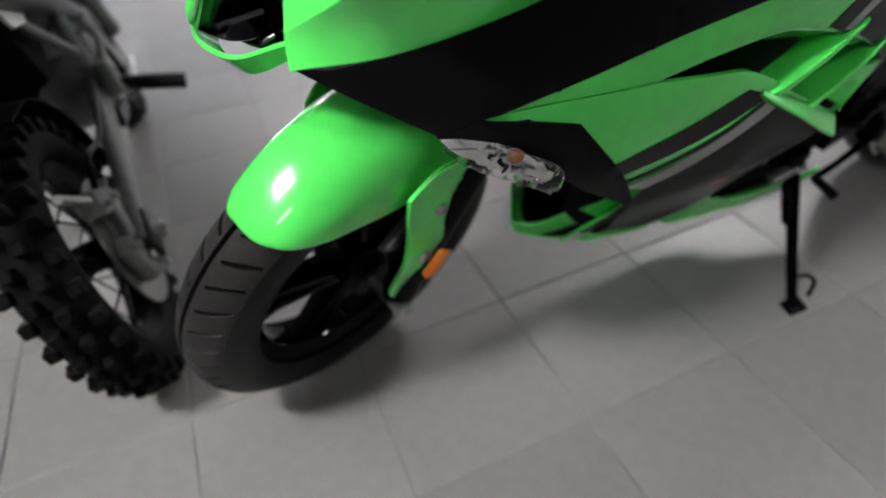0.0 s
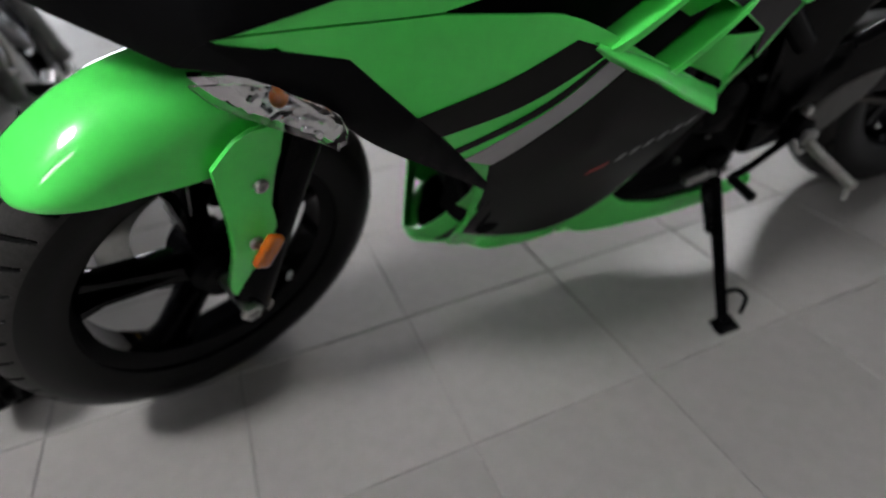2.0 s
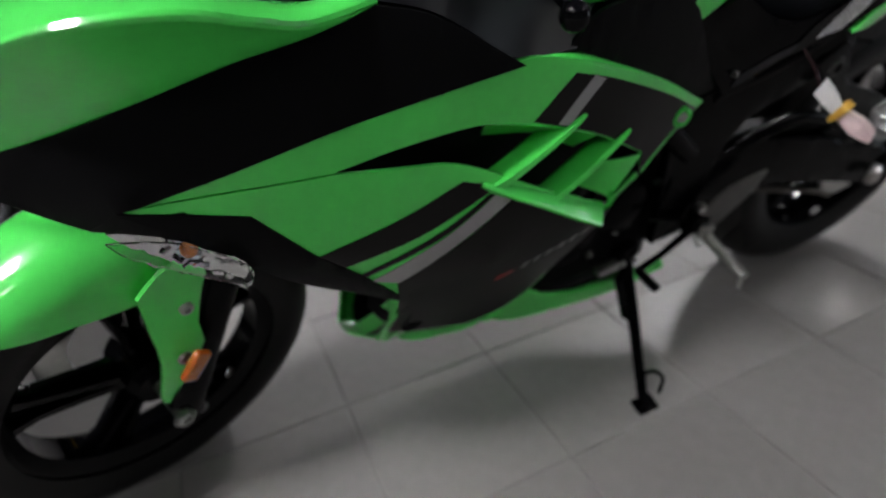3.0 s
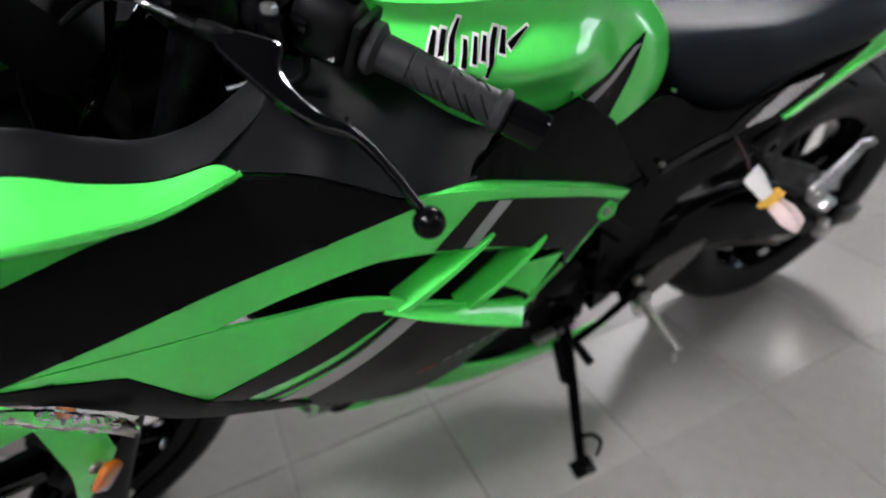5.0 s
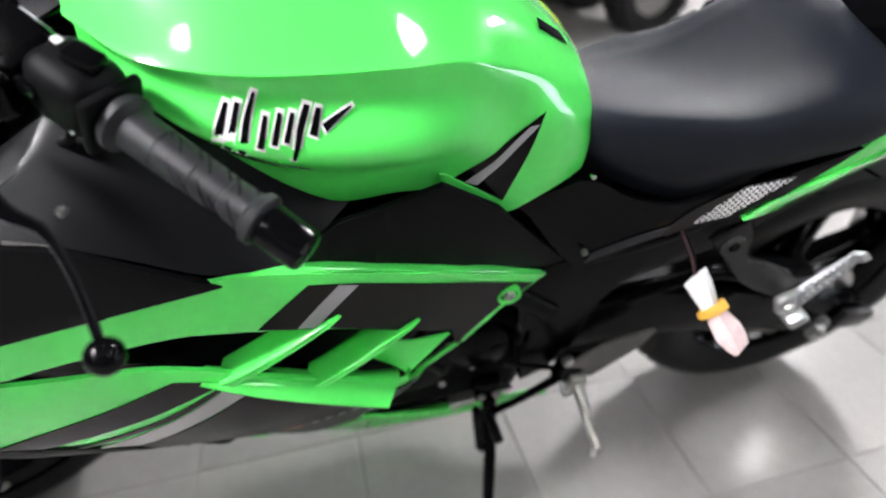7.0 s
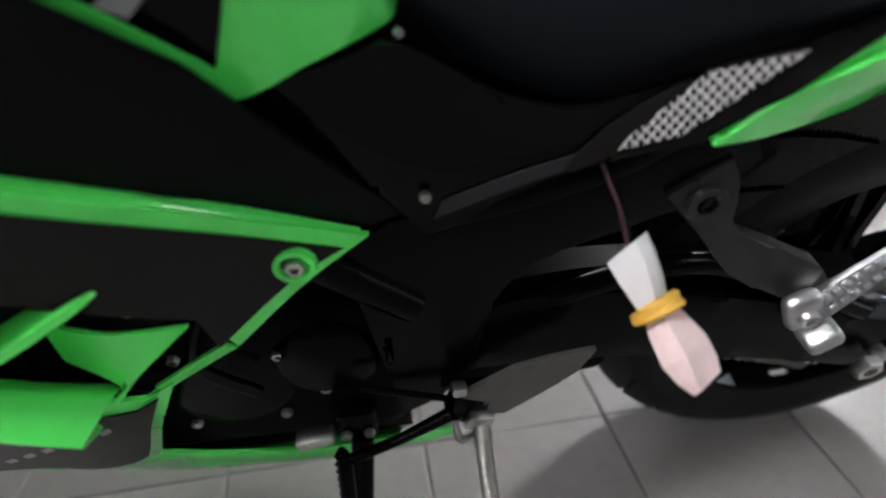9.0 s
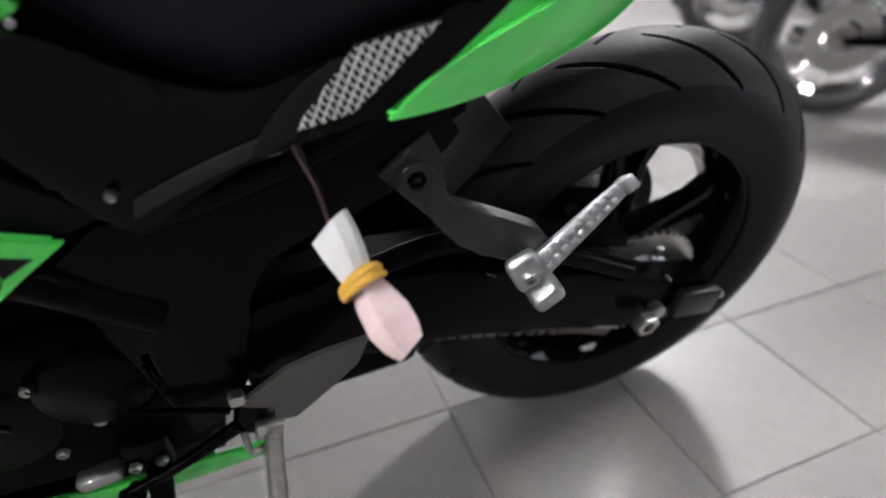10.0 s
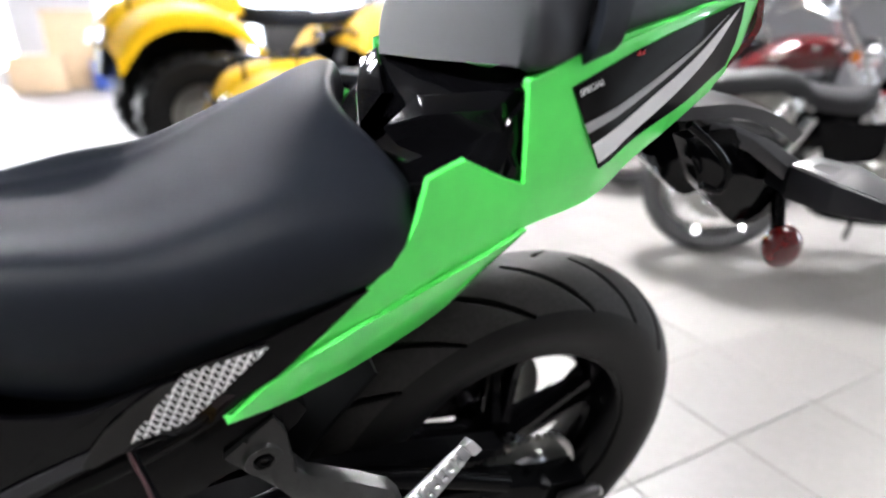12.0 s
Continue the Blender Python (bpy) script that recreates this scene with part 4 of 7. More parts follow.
def handlebar(side, xf=None):
    hb = new("handlebar")
    hb.parent = bike
    hb["label"] = "clip-on handlebar with ribbed rubber grip"
    a, b = Vector((0.392, -0.118, 0.972)), Vector((0.610, -0.308, 0.866))
    d = (b - a).normalized()
    if side > 0:
        # the far bar mirrors the near one across the steering head, turned with it
        back = STEER.inverted()
        a, b = STEER @ Vector((lambda v: (v.x, -v.y, v.z))(back @ a)), STEER @ Vector((lambda v: (v.x, -v.y, v.z))(back @ b))
        d = (b - a).normalized()
    L = (b - a).length

    def at(t):
        return a + d * (L * t)
    rod("bar", at(0), at(0.98), 0.011, BLACK_SATIN, hb, 16)
    g = lathe("grip", [(0.011, 0.0), (0.0209, 0.001), (0.0226, 0.004), (0.0226, 0.009), (0.0165, 0.014), (0.0163, 0.040), (0.0153, 0.0405), (0.0153, 0.0418), (0.0163, 0.0423), (0.0157, 0.072), (0.0148, 0.0725), (0.0148, 0.0738), (0.0157, 0.0743), (0.0152, 0.096), (0.0146, 0.0965), (0.0146, 0.0978), (0.0153, 0.0983), (0.0157, 0.117), (0.0200, 0.121), (0.0200, 0.127), (0.0144, 0.131), (0.011, 0.131)], at(0.455), d, RUBBER_GRIP, hb, 40, False, "ribbed black rubber grip")
    u, v = frame_at(d)
    for k in range(7):
        bm = bmesh.new()
        c = at(0.455) + d * (0.028 + 0.0125 * k)
        ang = [1.2 + 0.35 * (k % 2) + 0.16 * i for i in range(9)]
        add_tube(bm, [c + d * (0.0022 * i) + (u * math.cos(q) + v * math.sin(q)) * 0.0155 for i, q in enumerate(ang)], 0.0009, 6, 14)
        part("rib", bm, BLACK_DEEP, g)
        for turn in (2.1, 4.2):
            bm = bmesh.new()
            add_tube(bm, [c + d * (0.0022 * i) + (u * math.cos(q) + v * math.sin(q)) * 0.0155 for i, q in enumerate([w + turn for w in ang])], 0.0009, 6, 14)
            part("rib", bm, BLACK_DEEP, g)
    lathe("bar_end", [(0.010, 0), (0.0165, 0.001), (0.0165, 0.030), (0.0155, 0.034), (0.006, 0.035), (0.005, 0.032), (0, 0.032)], at(0.455) + d * 0.131, d, BLACK_GLOSS, hb, 28, False, "black bar end weight")
    # switch box
    m = Matrix.Translation(at(0.33)) @ d.to_track_quat("X", "Z").to_matrix().to_4x4()
    sw = part("switch_box", add_box(bmesh.new(), (0.004, 0.0, 0.002), (0.058, 0.050, 0.056), (0, 0, 0), 0.017, 4), BLACK_MATT, hb, "black switch box", 40, m)
    part("switch_seam", add_box(bmesh.new(), (0.034, 0, 0), (0.008, 0.05, 0.05), (0, 0, 0), 0.006), BLACK_MATT, sw, "", 40, m)
    part("switch_button", add_box(bmesh.new(), (0.012, 0.002, 0.034), (0.026, 0.018, 0.012), (0, 0, 12), 0.004), BLACK_GLOSS, sw, "black rocker switch", 40, m)
    part("switch_button", add_box(bmesh.new(), (-0.012, -0.025, 0.006), (0.016, 0.008, 0.014), (0, 0, 0), 0.003), BLACK_GLOSS, sw, "", 40, m)
    part("switch_mark", add_box(bmesh.new(), (-0.014, 0.004, 0.0306), (0.006, 0.006, 0.0008), (0, 0, 0), 0.0002), WHITE_DECAL, sw, "white switch mark", 40, m)
    if side < 0:
        text("switch_word", "PASS", 0.0075, WHITE_DECAL, m @ pose(0.014, -0.0235, -0.012, 90, 0, 0), sw)
    # clamp round the fork tube, with chrome bolts
    mc = Matrix.Translation(at(-0.05) + Vector((0, 0, -0.008))) @ d.to_track_quat("X", "Z").to_matrix().to_4x4()
    clamp = part("fork_clamp", add_box(bmesh.new(), (0, 0, 0), (0.10, 0.046, 0.052), (0, 0, 0), 0.006, 2), BLACK_SATIN, hb, "black cast clamp", 40, mc)
    part("clamp_lip", add_box(bmesh.new(), (0.053, 0, 0.004), (0.012, 0.036, 0.040), (0, 0, 0), 0.004, 2), BLACK_GLOSS, clamp, "", 40, mc)
    for bx, by in ((0.012, 0.017), (0.034, 0.017)):
        bm = bmesh.new()
        add_lathe(bm, [(0, 0.008), (0.0035, 0.008), (0.0065, 0.006), (0.007, 0.0)], (bx, by, 0.026), (0, 0, 1), 16)
        part("clamp_bolt", bm, CHROME, clamp, "chrome clamp bolt", 40, mc)
    # lever perch, pivot, lever with ball end
    piv = at(0.19) + Vector((-0.004, -0.03 * (1 if side < 0 else -1), -0.008))
    if side < 0:
        piv = Vector((0.417, -0.190, 0.945))
        pts = [piv, Vector((0.402, -0.222, 0.93)), Vector((0.418, -0.258, 0.912)), Vector((0.446, -0.284, 0.903)), Vector((0.463, -0.318, 0.882)), Vector((0.480, -0.346, 0.851))]
    else:
        pts = [piv, piv + d * 0.06 + Vector((-0.04, 0, -0.01)), piv + d * 0.12 + Vector((-0.045, 0, -0.02)), piv + d * 0.18 + Vector((-0.04, 0, -0.03))]
    box("lever_perch", tuple(at(0.17)), (0.045, 0.045, 0.04), BLACK_SATIN, hb, (20, 25, -40), 0.01)
    tube("perch_arm", [at(0.17), (at(0.17) + piv) / 2 + Vector((-0.012, 0, 0)), piv], [0.012, 0.011, 0.013], BLACK_SATIN, hb, 12)
    rod("pivot_housing", piv + Vector((0, 0, -0.018)), piv + Vector((0.003, 0, 0.012)), 0.0125, BLACK_GLOSS, hb, 20)
    bolt("pivot_bolt", piv + Vector((0.003, 0, 0.012)), (0.1, 0, 1), 0.007, STEEL, hb, None, 6)
    if side > 0:
        lev = part("lever", add_tube(bmesh.new(), pts, [0.010, 0.0115, 0.0085, 0.0075], 14, 30), BLACK_SATIN, hb, "black lever with ball end")
        ball = pts[-1] + (pts[-1] - pts[-2]).normalized() * 0.006
    else:
        # a broad flat blade that narrows to the finger arm
        up_n = Vector((0.124, -0.448, 0.886))
        upper = [(0.392, -0.197, 0.947), (0.419, -0.209, 0.937), (0.414, -0.229, 0.928), (0.419, -0.246, 0.918), (0.432, -0.264, 0.907), (0.454, -0.281, 0.896), (0.472, -0.316, 0.876), (0.483, -0.352, 0.855)]
        lower = [(0.373, -0.201, 0.948), (0.376, -0.213, 0.941), (0.390, -0.237, 0.927), (0.404, -0.259, 0.914), (0.423, -0.279, 0.901), (0.446, -0.290, 0.892), (0.463, -0.319, 0.875), (0.476, -0.354, 0.856)]
        slim = (0.0, 0.0, 0.05, 0.12, 0.2, 0.26, 0.26, 0.2)
        upper, lower = [[tuple(Vector(p) + (Vector(q) - Vector(p)) * k) for p, q, k in zip(*pair, slim)] for pair in ((upper, lower), (lower, upper))]
        au, al = spline(upper, 24), spline(lower, 24)
        lev = prism("lever", [[Vector(a) + up_n * 0.004, Vector(b) + up_n * 0.004, Vector(b) - up_n * 0.004, Vector(a) - up_n * 0.004] for a, b in zip(au, al)], BLACK_GLOSS, hb, "flat black lever with ball end", 0)
        # bright metal lines along the blade stand in for its edge highlights
        tube("lever_edge", [Vector(p) + up_n * 0.0035 for p in au], 0.0011, FORK_TUBE, lev, 6, "bright line painted for the lever's edge highlight", None, 40)
        tube("lever_edge", [Vector(p) + up_n * 0.0035 for p in al], 0.0009, FORK_TUBE, lev, 6, "bright line painted for the lever's edge highlight", None, 40)
        ball = Vector((0.4805, -0.357, 0.853))
    bm = bmesh.new()
    bmesh.ops.create_uvsphere(bm, u_segments=24, v_segments=16, radius=0.0125)
    bmesh.ops.transform(bm, matrix=Matrix.Translation(ball), verts=bm.verts)
    part("lever_ball", bm, BLACK_GLOSS, lev, "black ball end")
    if side < 0:
        bolt("lever_screw", (0.452, -0.258, 0.888), (0, -0.4, 1), 0.0036, DARK_GREY, hb)
        tube("cable_boot", [(0.388, -0.198, 0.945), (0.376, -0.194, 0.950), (0.366, -0.189, 0.954)], [0.006, 0.0075, 0.006], BLACK_MATT, hb, 14, "black rubber cable boot")
        rod("cable_nut", Vector((0.366, -0.189, 0.954)), Vector((0.354, -0.182, 0.960)), 0.0050, FORK_TUBE, hb, 8, "steel adjuster nut")
        tube("cable_spring", [(0.354, -0.182, 0.960), (0.338, -0.170, 0.967), (0.322, -0.154, 0.971)], [0.0028 if k % 2 else 0.0022 for k in range(3)], FORK_TUBE, hb, 8, "bare steel cable")
        tube("cable_sleeve", [(0.324, -0.156, 0.971), (0.302, -0.130, 0.965), (0.268, -0.095, 0.938), (0.235, -0.05, 0.90)], 0.0034, BLACK_MATT, hb, 10)
        tube("switch_cable", [at(0.25) + Vector((0, 0, -0.02)), (0.44, -0.17, 0.89), (0.40, -0.13, 0.86), (0.37, -0.08, 0.80)], 0.004, BLACK_MATT, hb, 8)


for sd in LEFT_RIGHT:
    handlebar(sd)
box("ignition_barrel", (0.40, 0, 0.985), (0.05, 0.05, 0.03), BLACK_SATIN, bike, (0, 26, 0), 0.012)
tube("brake_hose", [(0.30, -0.03, 0.95), (0.22, -0.08, 0.90), (0.2, -0.06, 0.78), (0.14, 0.05, 0.6)], 0.005, BLACK_MATT, bike, 8)
tube("wiring", [(0.36, 0.05, 0.93), (0.29, -0.02, 0.88), (0.26, -0.09, 0.86), (0.22, -0.04, 0.80)], 0.006, BLACK_GLOSS, bike, 8)

# ---- tank ----
TANK = [
    (0.445, [(-0.05, 0.90), (-0.085, 0.925), (-0.095, 0.955), (-0.06, 0.985), (0, 0.995)]),
    (0.50, [(-0.11, 0.865), (-0.16, 0.905), (-0.158, 0.948), (-0.10, 1.0), (0, 1.02)]),
    (0.56, [(-0.145, 0.822), (-0.198, 0.885), (-0.182, 0.943), (-0.115, 1.008), (0, 1.03)]),
    (0.63, [(-0.165, 0.790), (-0.207, 0.872), (-0.186, 0.938), (-0.12, 1.006), (0, 1.03)]),
    (0.70, [(-0.172, 0.796), (-0.203, 0.865), (-0.180, 0.934), (-0.115, 0.995), (0, 1.018)]),
    (0.76, [(-0.163, 0.780), (-0.180, 0.855), (-0.164, 0.924), (-0.10, 0.972), (0, 0.99)]),
    (0.81, [(-0.154, 0.731), (-0.158, 0.82), (-0.146, 0.900), (-0.09, 0.945), (0, 0.96)]),
    (0.865, [(-0.148, 0.748), (-0.150, 0.81), (-0.130, 0.872), (-0.08, 0.905), (0, 0.918)]),
    (0.91, [(-0.132, 0.762), (-0.132, 0.805), (-0.108, 0.850), (-0.06, 0.872), (0, 0.88)]),
    (0.922, [(-0.118, 0.768), (-0.116, 0.805), (-0.095, 0.838), (-0.05, 0.855), (0, 0.86)]),
]


def creased(x, h):
    """A tank half-section with its shoulder crease drawn tight."""
    q = [np.array((x, y, z)) for y, z in h]
    k = float(np.interp(x, (0.69, 0.86), (1.0, 0.0)))  # the crease fades out towards the seat
    low = q[0] + (q[1] - q[0]) * 0.5 + np.array((0, 0.006 * k - 0.002 * (1 - k), 0))
    pts = [q[0], low, q[1], q[1] + (q[2] - q[1]) * (0.55 - 0.05 * (1 - k)) + np.array((0, 0.009 * k - 0.004 * (1 - k), 0)), q[2] + (q[1] - q[2]) * (0.06 + 0.11 * (1 - k)), q[2] + (q[3] - q[2]) * (0.06 + 0.16 * (1 - k)), q[3], q[4]]
    return [tuple(v) for v in pts]


tank = loft("fuel_tank", [mirror_half(creased(x, h)) for x, h in TANK], GREEN, bike, 64, 85, False, False, "glossy lime green fuel tank", 60)
TG = np.array(loft_points([creased(x, h) for x, h in TANK], 60, 40))


def tank_w(x, z):
    i = int(np.argmin(np.abs(TG[:, 20, 0] - x)))
    i0 = min(max(i - (1 if TG[i, 20, 0] > x else 0), 0), 58)
    out = []
    for k in (i0, i0 + 1):
        col = TG[k]
        out.append(float(np.interp(z, col[:, 2], -col[:, 1])))
    x0, x1 = TG[i0, 20, 0], TG[i0 + 1, 20, 0]
    t = min(max((x - x0) / max(x1 - x0, 1e-6), 0), 1)
    return out[0] * (1 - t) + out[1] * t


for sd in LEFT_RIGHT:
    plate("tank_decal", [(0.748, 0.800, 1), (0.848, 0.853, 1), (0.812, 0.752, 1)], BLACK_GLOSS, tank, tank_w, 0.0015, 0.001, 0.015, sd, "black triangular decal", 0.0)
    plate("tank_decal", [(0.764, 0.793, 1), (0.832, 0.842, 1), (0.842, 0.842, 1), (0.778, 0.785, 1)], GREY_DECAL, tank, tank_w, 0.0024, 0.0006, 0.015, sd, "silver stripe", 0.0)
    plate("tank_edge", [(0.735, 0.813, 1), (0.745, 0.808), (0.808, 0.755, 1), (0.812, 0.742, 1), (0.74, 0.795, 1)], GREEN, tank, tank_w, 0.004, 0.006, 0.015, sd, "green lower edge", 0.001)
    # a wordless mark of tapered black brush strokes, each on a pale outline
    strokes = [((0.540, 0.874), (0.558, 0.918), 0.0060, 0.0034), ((0.551, 0.878), (0.568, 0.918), 0.0052, 0.0040), ((0.563, 0.874), (0.584, 0.928), 0.0056, 0.0026), ((0.581, 0.882), (0.590, 0.906), 0.0050, 0.0036), ((0.594, 0.884), (0.603, 0.907), 0.0046, 0.0034), ((0.605, 0.885), (0.614, 0.906), 0.0046, 0.0034), ((0.609, 0.866), (0.628, 0.912), 0.0032, 0.0050), ((0.630, 0.888), (0.638, 0.908), 0.0062, 0.0040), ((0.641, 0.892), (0.668, 0.906), 0.0056, 0.0014)]
    for grow, mat, off, lab in ((0.0024, WHITE_DECAL, 0.0012, "pale outline of the tank mark"), (0.0, BLACK_GLOSS, 0.0022, "black stroke of the tank mark")):
        for (xa, za), (xb, zb), wa, wb in [((0.601 + (xa - 0.604) * 0.86, 0.895 + (za - 0.893) * 0.86), (0.601 + (xb - 0.604) * 0.86, 0.895 + (zb - 0.893) * 0.86), wa * 0.86, wb * 0.86) for (xa, za), (xb, zb), wa, wb in strokes]:
            u = Vector((xb - xa, zb - za)).normalized()
            n = Vector((-u.y, u.x))
            pa, pb = Vector((xa, za)) - u * grow, Vector((xb, zb)) + u * grow
            mid = (pa + pb) / 2 + n * 0.0012
            wm = (wa + wb) / 2 + grow
            ring = [pa - n * (wa + grow) * 0.6, mid - n * wm * 0.72, pb - n * (wb + grow) * 0.6, pb + n * (wb + grow) * 0.6, mid + n * wm * 0.72, pa + n * (wa + grow) * 0.6]
            plate("tank_mark", [(p.x, p.y) if i in (1, 4) else (p.x, p.y, 1) for i, p in enumerate(ring)], mat, tank, tank_w, off, 0.0008, 0.02, sd, lab, 0.0)
lathe("filler_cap", [(0, 0.012), (0.02, 0.012), (0.034, 0.010), (0.044, 0.006), (0.046, 0.0)], (0.545, 0, 1.026), (0.1, 0, 1), BLACK_SATIN, tank, 40, False, "black fuel filler cap")
lathe("filler_ring", [(0.046, 0.0), (0.048, 0.004), (0.054, 0.003), (0.055, 0.0)], (0.545, 0, 1.026), (0.1, 0, 1), CHROME, tank, 40)


def tank_top(x, y):
    out = []
    for k in (0, 1):
        i = min(max(int(np.searchsorted(TG[:, 20, 0], x)) - 1 + k, 0), len(TG) - 1)
        up = TG[i][int(np.argmin(TG[i][:, 1])):]
        out.append((TG[i, 20, 0], float(np.interp(y, up[:, 1], up[:, 2]))))
    (x0, z0), (x1, z1) = out
    t = min(max((x - x0) / max(x1 - x0, 1e-6), 0), 1)
    return z0 * (1 - t) + z1 * t


def tank_patch(name, corners, mat, off, label):
    """A patch with four corners laid over the upper face of the tank."""
    a, b, c, d = [np.array(p) for p in corners]
    n = 12
    pts = [(a * (1 - u) + b * u) * (1 - v) + (d * (1 - u) + c * u) * v for u in np.linspace(0, 1, n) for v in np.linspace(0, 1, n)]
    verts = [(p[0], p[1] - off * 0.5, tank_top(p[0], p[1]) + off) for p in pts]
    return from_lists(name, verts, grid_faces(n, n), mat, tank, label, 60)


tank_patch("warning_label", [(0.458, -0.094), (0.545, -0.124), (0.560, -0.085), (0.468, -0.050)], BLACK_GLOSS, 0.0015, "black warning label with red and white fields")
tank_patch("label_patch", [(0.476, -0.101), (0.486, -0.105), (0.490, -0.080), (0.480, -0.075)], RED_LABEL, 0.0024, "red field")
tank_patch("label_patch", [(0.492, -0.105), (0.508, -0.110), (0.512, -0.075), (0.496, -0.070)], WHITE_DECAL, 0.0024, "white field")
tank_patch("label_patch", [(0.463, -0.093), (0.500, -0.110), (0.501, -0.106), (0.465, -0.089)], WHITE_DECAL, 0.0024, "white edge")
# the windows' reflection on the tank, painted as a dark patch
tank_patch("tank_sticker", [(0.850, -0.094), (0.893, -0.075), (0.886, -0.062), (0.852, -0.078)], BLACK_GLOSS, 0.0015, "small dark patch painted for a reflection of the windows")

# ---- seats ----
SEAT = [
    (0.885, [(-0.07, 0.78), (-0.10, 0.81), (-0.098, 0.842), (-0.05, 0.862), (0, 0.868)]),
    (0.94, [(-0.118, 0.750), (-0.142, 0.795), (-0.133, 0.836), (-0.068, 0.842), (0, 0.838)]),
    (1.03, [(-0.142, 0.710), (-0.168, 0.772), (-0.158, 0.828), (-0.085, 0.820), (0, 0.808)]),
    (1.10, [(-0.148, 0.720), (-0.178, 0.776), (-0.167, 0.827), (-0.09, 0.828), (0, 0.823)]),
    (1.18, [(-0.15, 0.742), (-0.186, 0.790), (-0.175, 0.845), (-0.10, 0.857), (0, 0.858)]),
    (1.235, [(-0.15, 0.762), (-0.188, 0.80), (-0.176, 0.853), (-0.09, 0.884), (0, 0.890)]),
    (1.268, [(-0.14, 0.778), (-0.178, 0.81), (-0.162, 0.858), (-0.07, 0.893), (0, 0.902)]),
    (1.280, [(-0.12, 0.79), (-0.150, 0.815), (-0.130, 0.848), (-0.07, 0.868), (0, 0.875)]),
]


def seat_point(x, y, z):
    """The far flank is narrow; it drops at the front of the seat and rises at its back."""
    tilt = float(np.interp(x, (0.88, 0.97, 1.05, 1.13, 1.20, 1.27), (0.25, 0.17, 0.08, 0.0, -0.05, -0.09)))
    crown = float(np.interp(x, (0.88, 0.97, 1.05, 1.13, 1.20, 1.27), (0, 0.01, 0.02, 0, 0, -0.015)))
    y = y * 0.40 if y > 0 else y
    # the back edge is hollowed towards the middle
    x -= float(np.interp(x, (1.17, 1.28), (0.0, 0.034))) * max(0.0, 1 - abs(y + 0.055) / 0.075)
    return (x, y, z - tilt * (y + 0.17) + crown * max(0.0, 1 - abs(y) / 0.17))


loft("rider_seat", [[seat_point(*p) for p in mirror_half([(x, y, z) for y, z in h])] for x, h in SEAT], VINYL, bike, 60, 49, False, False, "black vinyl rider seat", 70)
SEAT_BASE = [[(x, h[0][0] * 0.9, h[0][1] - 0.004), (x, 0, h[0][1] - 0.02), (x, -h[0][0] * 0.9, h[0][1] - 0.004)] for x, h in SEAT]
loft("seat_base", SEAT_BASE, BLACK_MATT, bike, 20, 9, False, False, "", 60, None, 0.012)
# the pillion seat and the bridge before it hang a little lower on the far side
SHEAR = Matrix(((1, 0, 0, 0), (0, 1, 0, 0), (0, -0.18, 1, -0.18 * 0.15), (0, 0, 0, 1)))
SHEAR_TAIL = Matrix(((1, 0, 0, 0), (0, 1, 0, 0), (0, -0.10, 1, -0.10 * 0.18), (0, 0, 0, 1)))
PILLION = [
    (1.351, [(-0.155, 0.9325), (-0.160, 0.934), (-0.12, 0.9335), (-0.06, 0.933), (0, 0.9325)]),
    (1.352, [(-0.158, 0.934), (-0.166, 0.941), (-0.160, 0.972), (-0.10, 0.998), (0, 1.004)]),
    (1.362, [(-0.161, 0.929), (-0.174, 0.938), (-0.168, 0.982), (-0.11, 1.018), (0, 1.026)]),
    (1.385, [(-0.159, 0.932), (-0.172, 0.943), (-0.165, 0.988), (-0.11, 1.024), (0, 1.032)]),
    (1.45, [(-0.128, 0.943), (-0.150, 0.956), (-0.146, 0.994), (-0.09, 1.022), (0, 1.030)]),
    (1.55, [(-0.110, 0.962), (-0.128, 0.972), (-0.122, 1.004), (-0.07, 1.028), (0, 1.034)]),
    (1.64, [(-0.08, 0.972), (-0.094, 0.986), (-0.088, 1.008), (-0.045, 1.024), (0, 1.028)]),
    (1.665, [(-0.05, 0.98), (-0.064, 0.988), (-0.058, 1.000), (-0.03, 1.010), (0, 1.012)]),
]
pil = loft("pillion_seat", [[(x, y * 0.8 if y > 0 else y, z) for x, y, z in mirror_half([(x, y, z) for y, z in h])] for x, h in PILLION], VINYL_LIGHT, bike, 40, 37, False, False, "grey-black vinyl pillion seat with a strap", 70, SHEAR)
strap = [[(x, y * (0.82 if y > 0 else 1.02), z + 0.003) for x, y, z in mirror_half([(xx, y, z) for y, z in [tuple(np.array(p) * (1 - t) + np.array(q) * t) for p, q in zip(PILLION[3][1], PILLION[4][1])]])] for xx, t in ((1.402, 0.26), (1.418, 0.51), (1.434, 0.75))]
band = loft("strap", strap, VINYL, pil, 5, 37, False, False, "stitched grab strap", 60, SHEAR, 0.009)
for edge in (0, 2):
    tube("piping", [(x, y, z + 0.006) for x, y, z in strap[edge]], 0.0022, BLACK_GLOSS, band, 6, "piped strap edge", SHEAR, 40)

# ---- tail ----
TW = surface([(1.13, 0.70, 0.176), (1.25, 0.75, 0.186), (1.28, 0.86, 0.185), (1.35, 0.80, 0.184), (1.35, 0.93, 0.172), (1.45, 0.86, 0.168), (1.45, 0.95, 0.155), (1.55, 0.95, 0.138), (1.62, 0.97, 0.114), (1.61, 0.90, 0.112), (1.20, 0.78, 0.186), (1.30, 0.726, 0.168), (1.40, 0.797, 0.166), (1.48, 0.850, 0.148)])


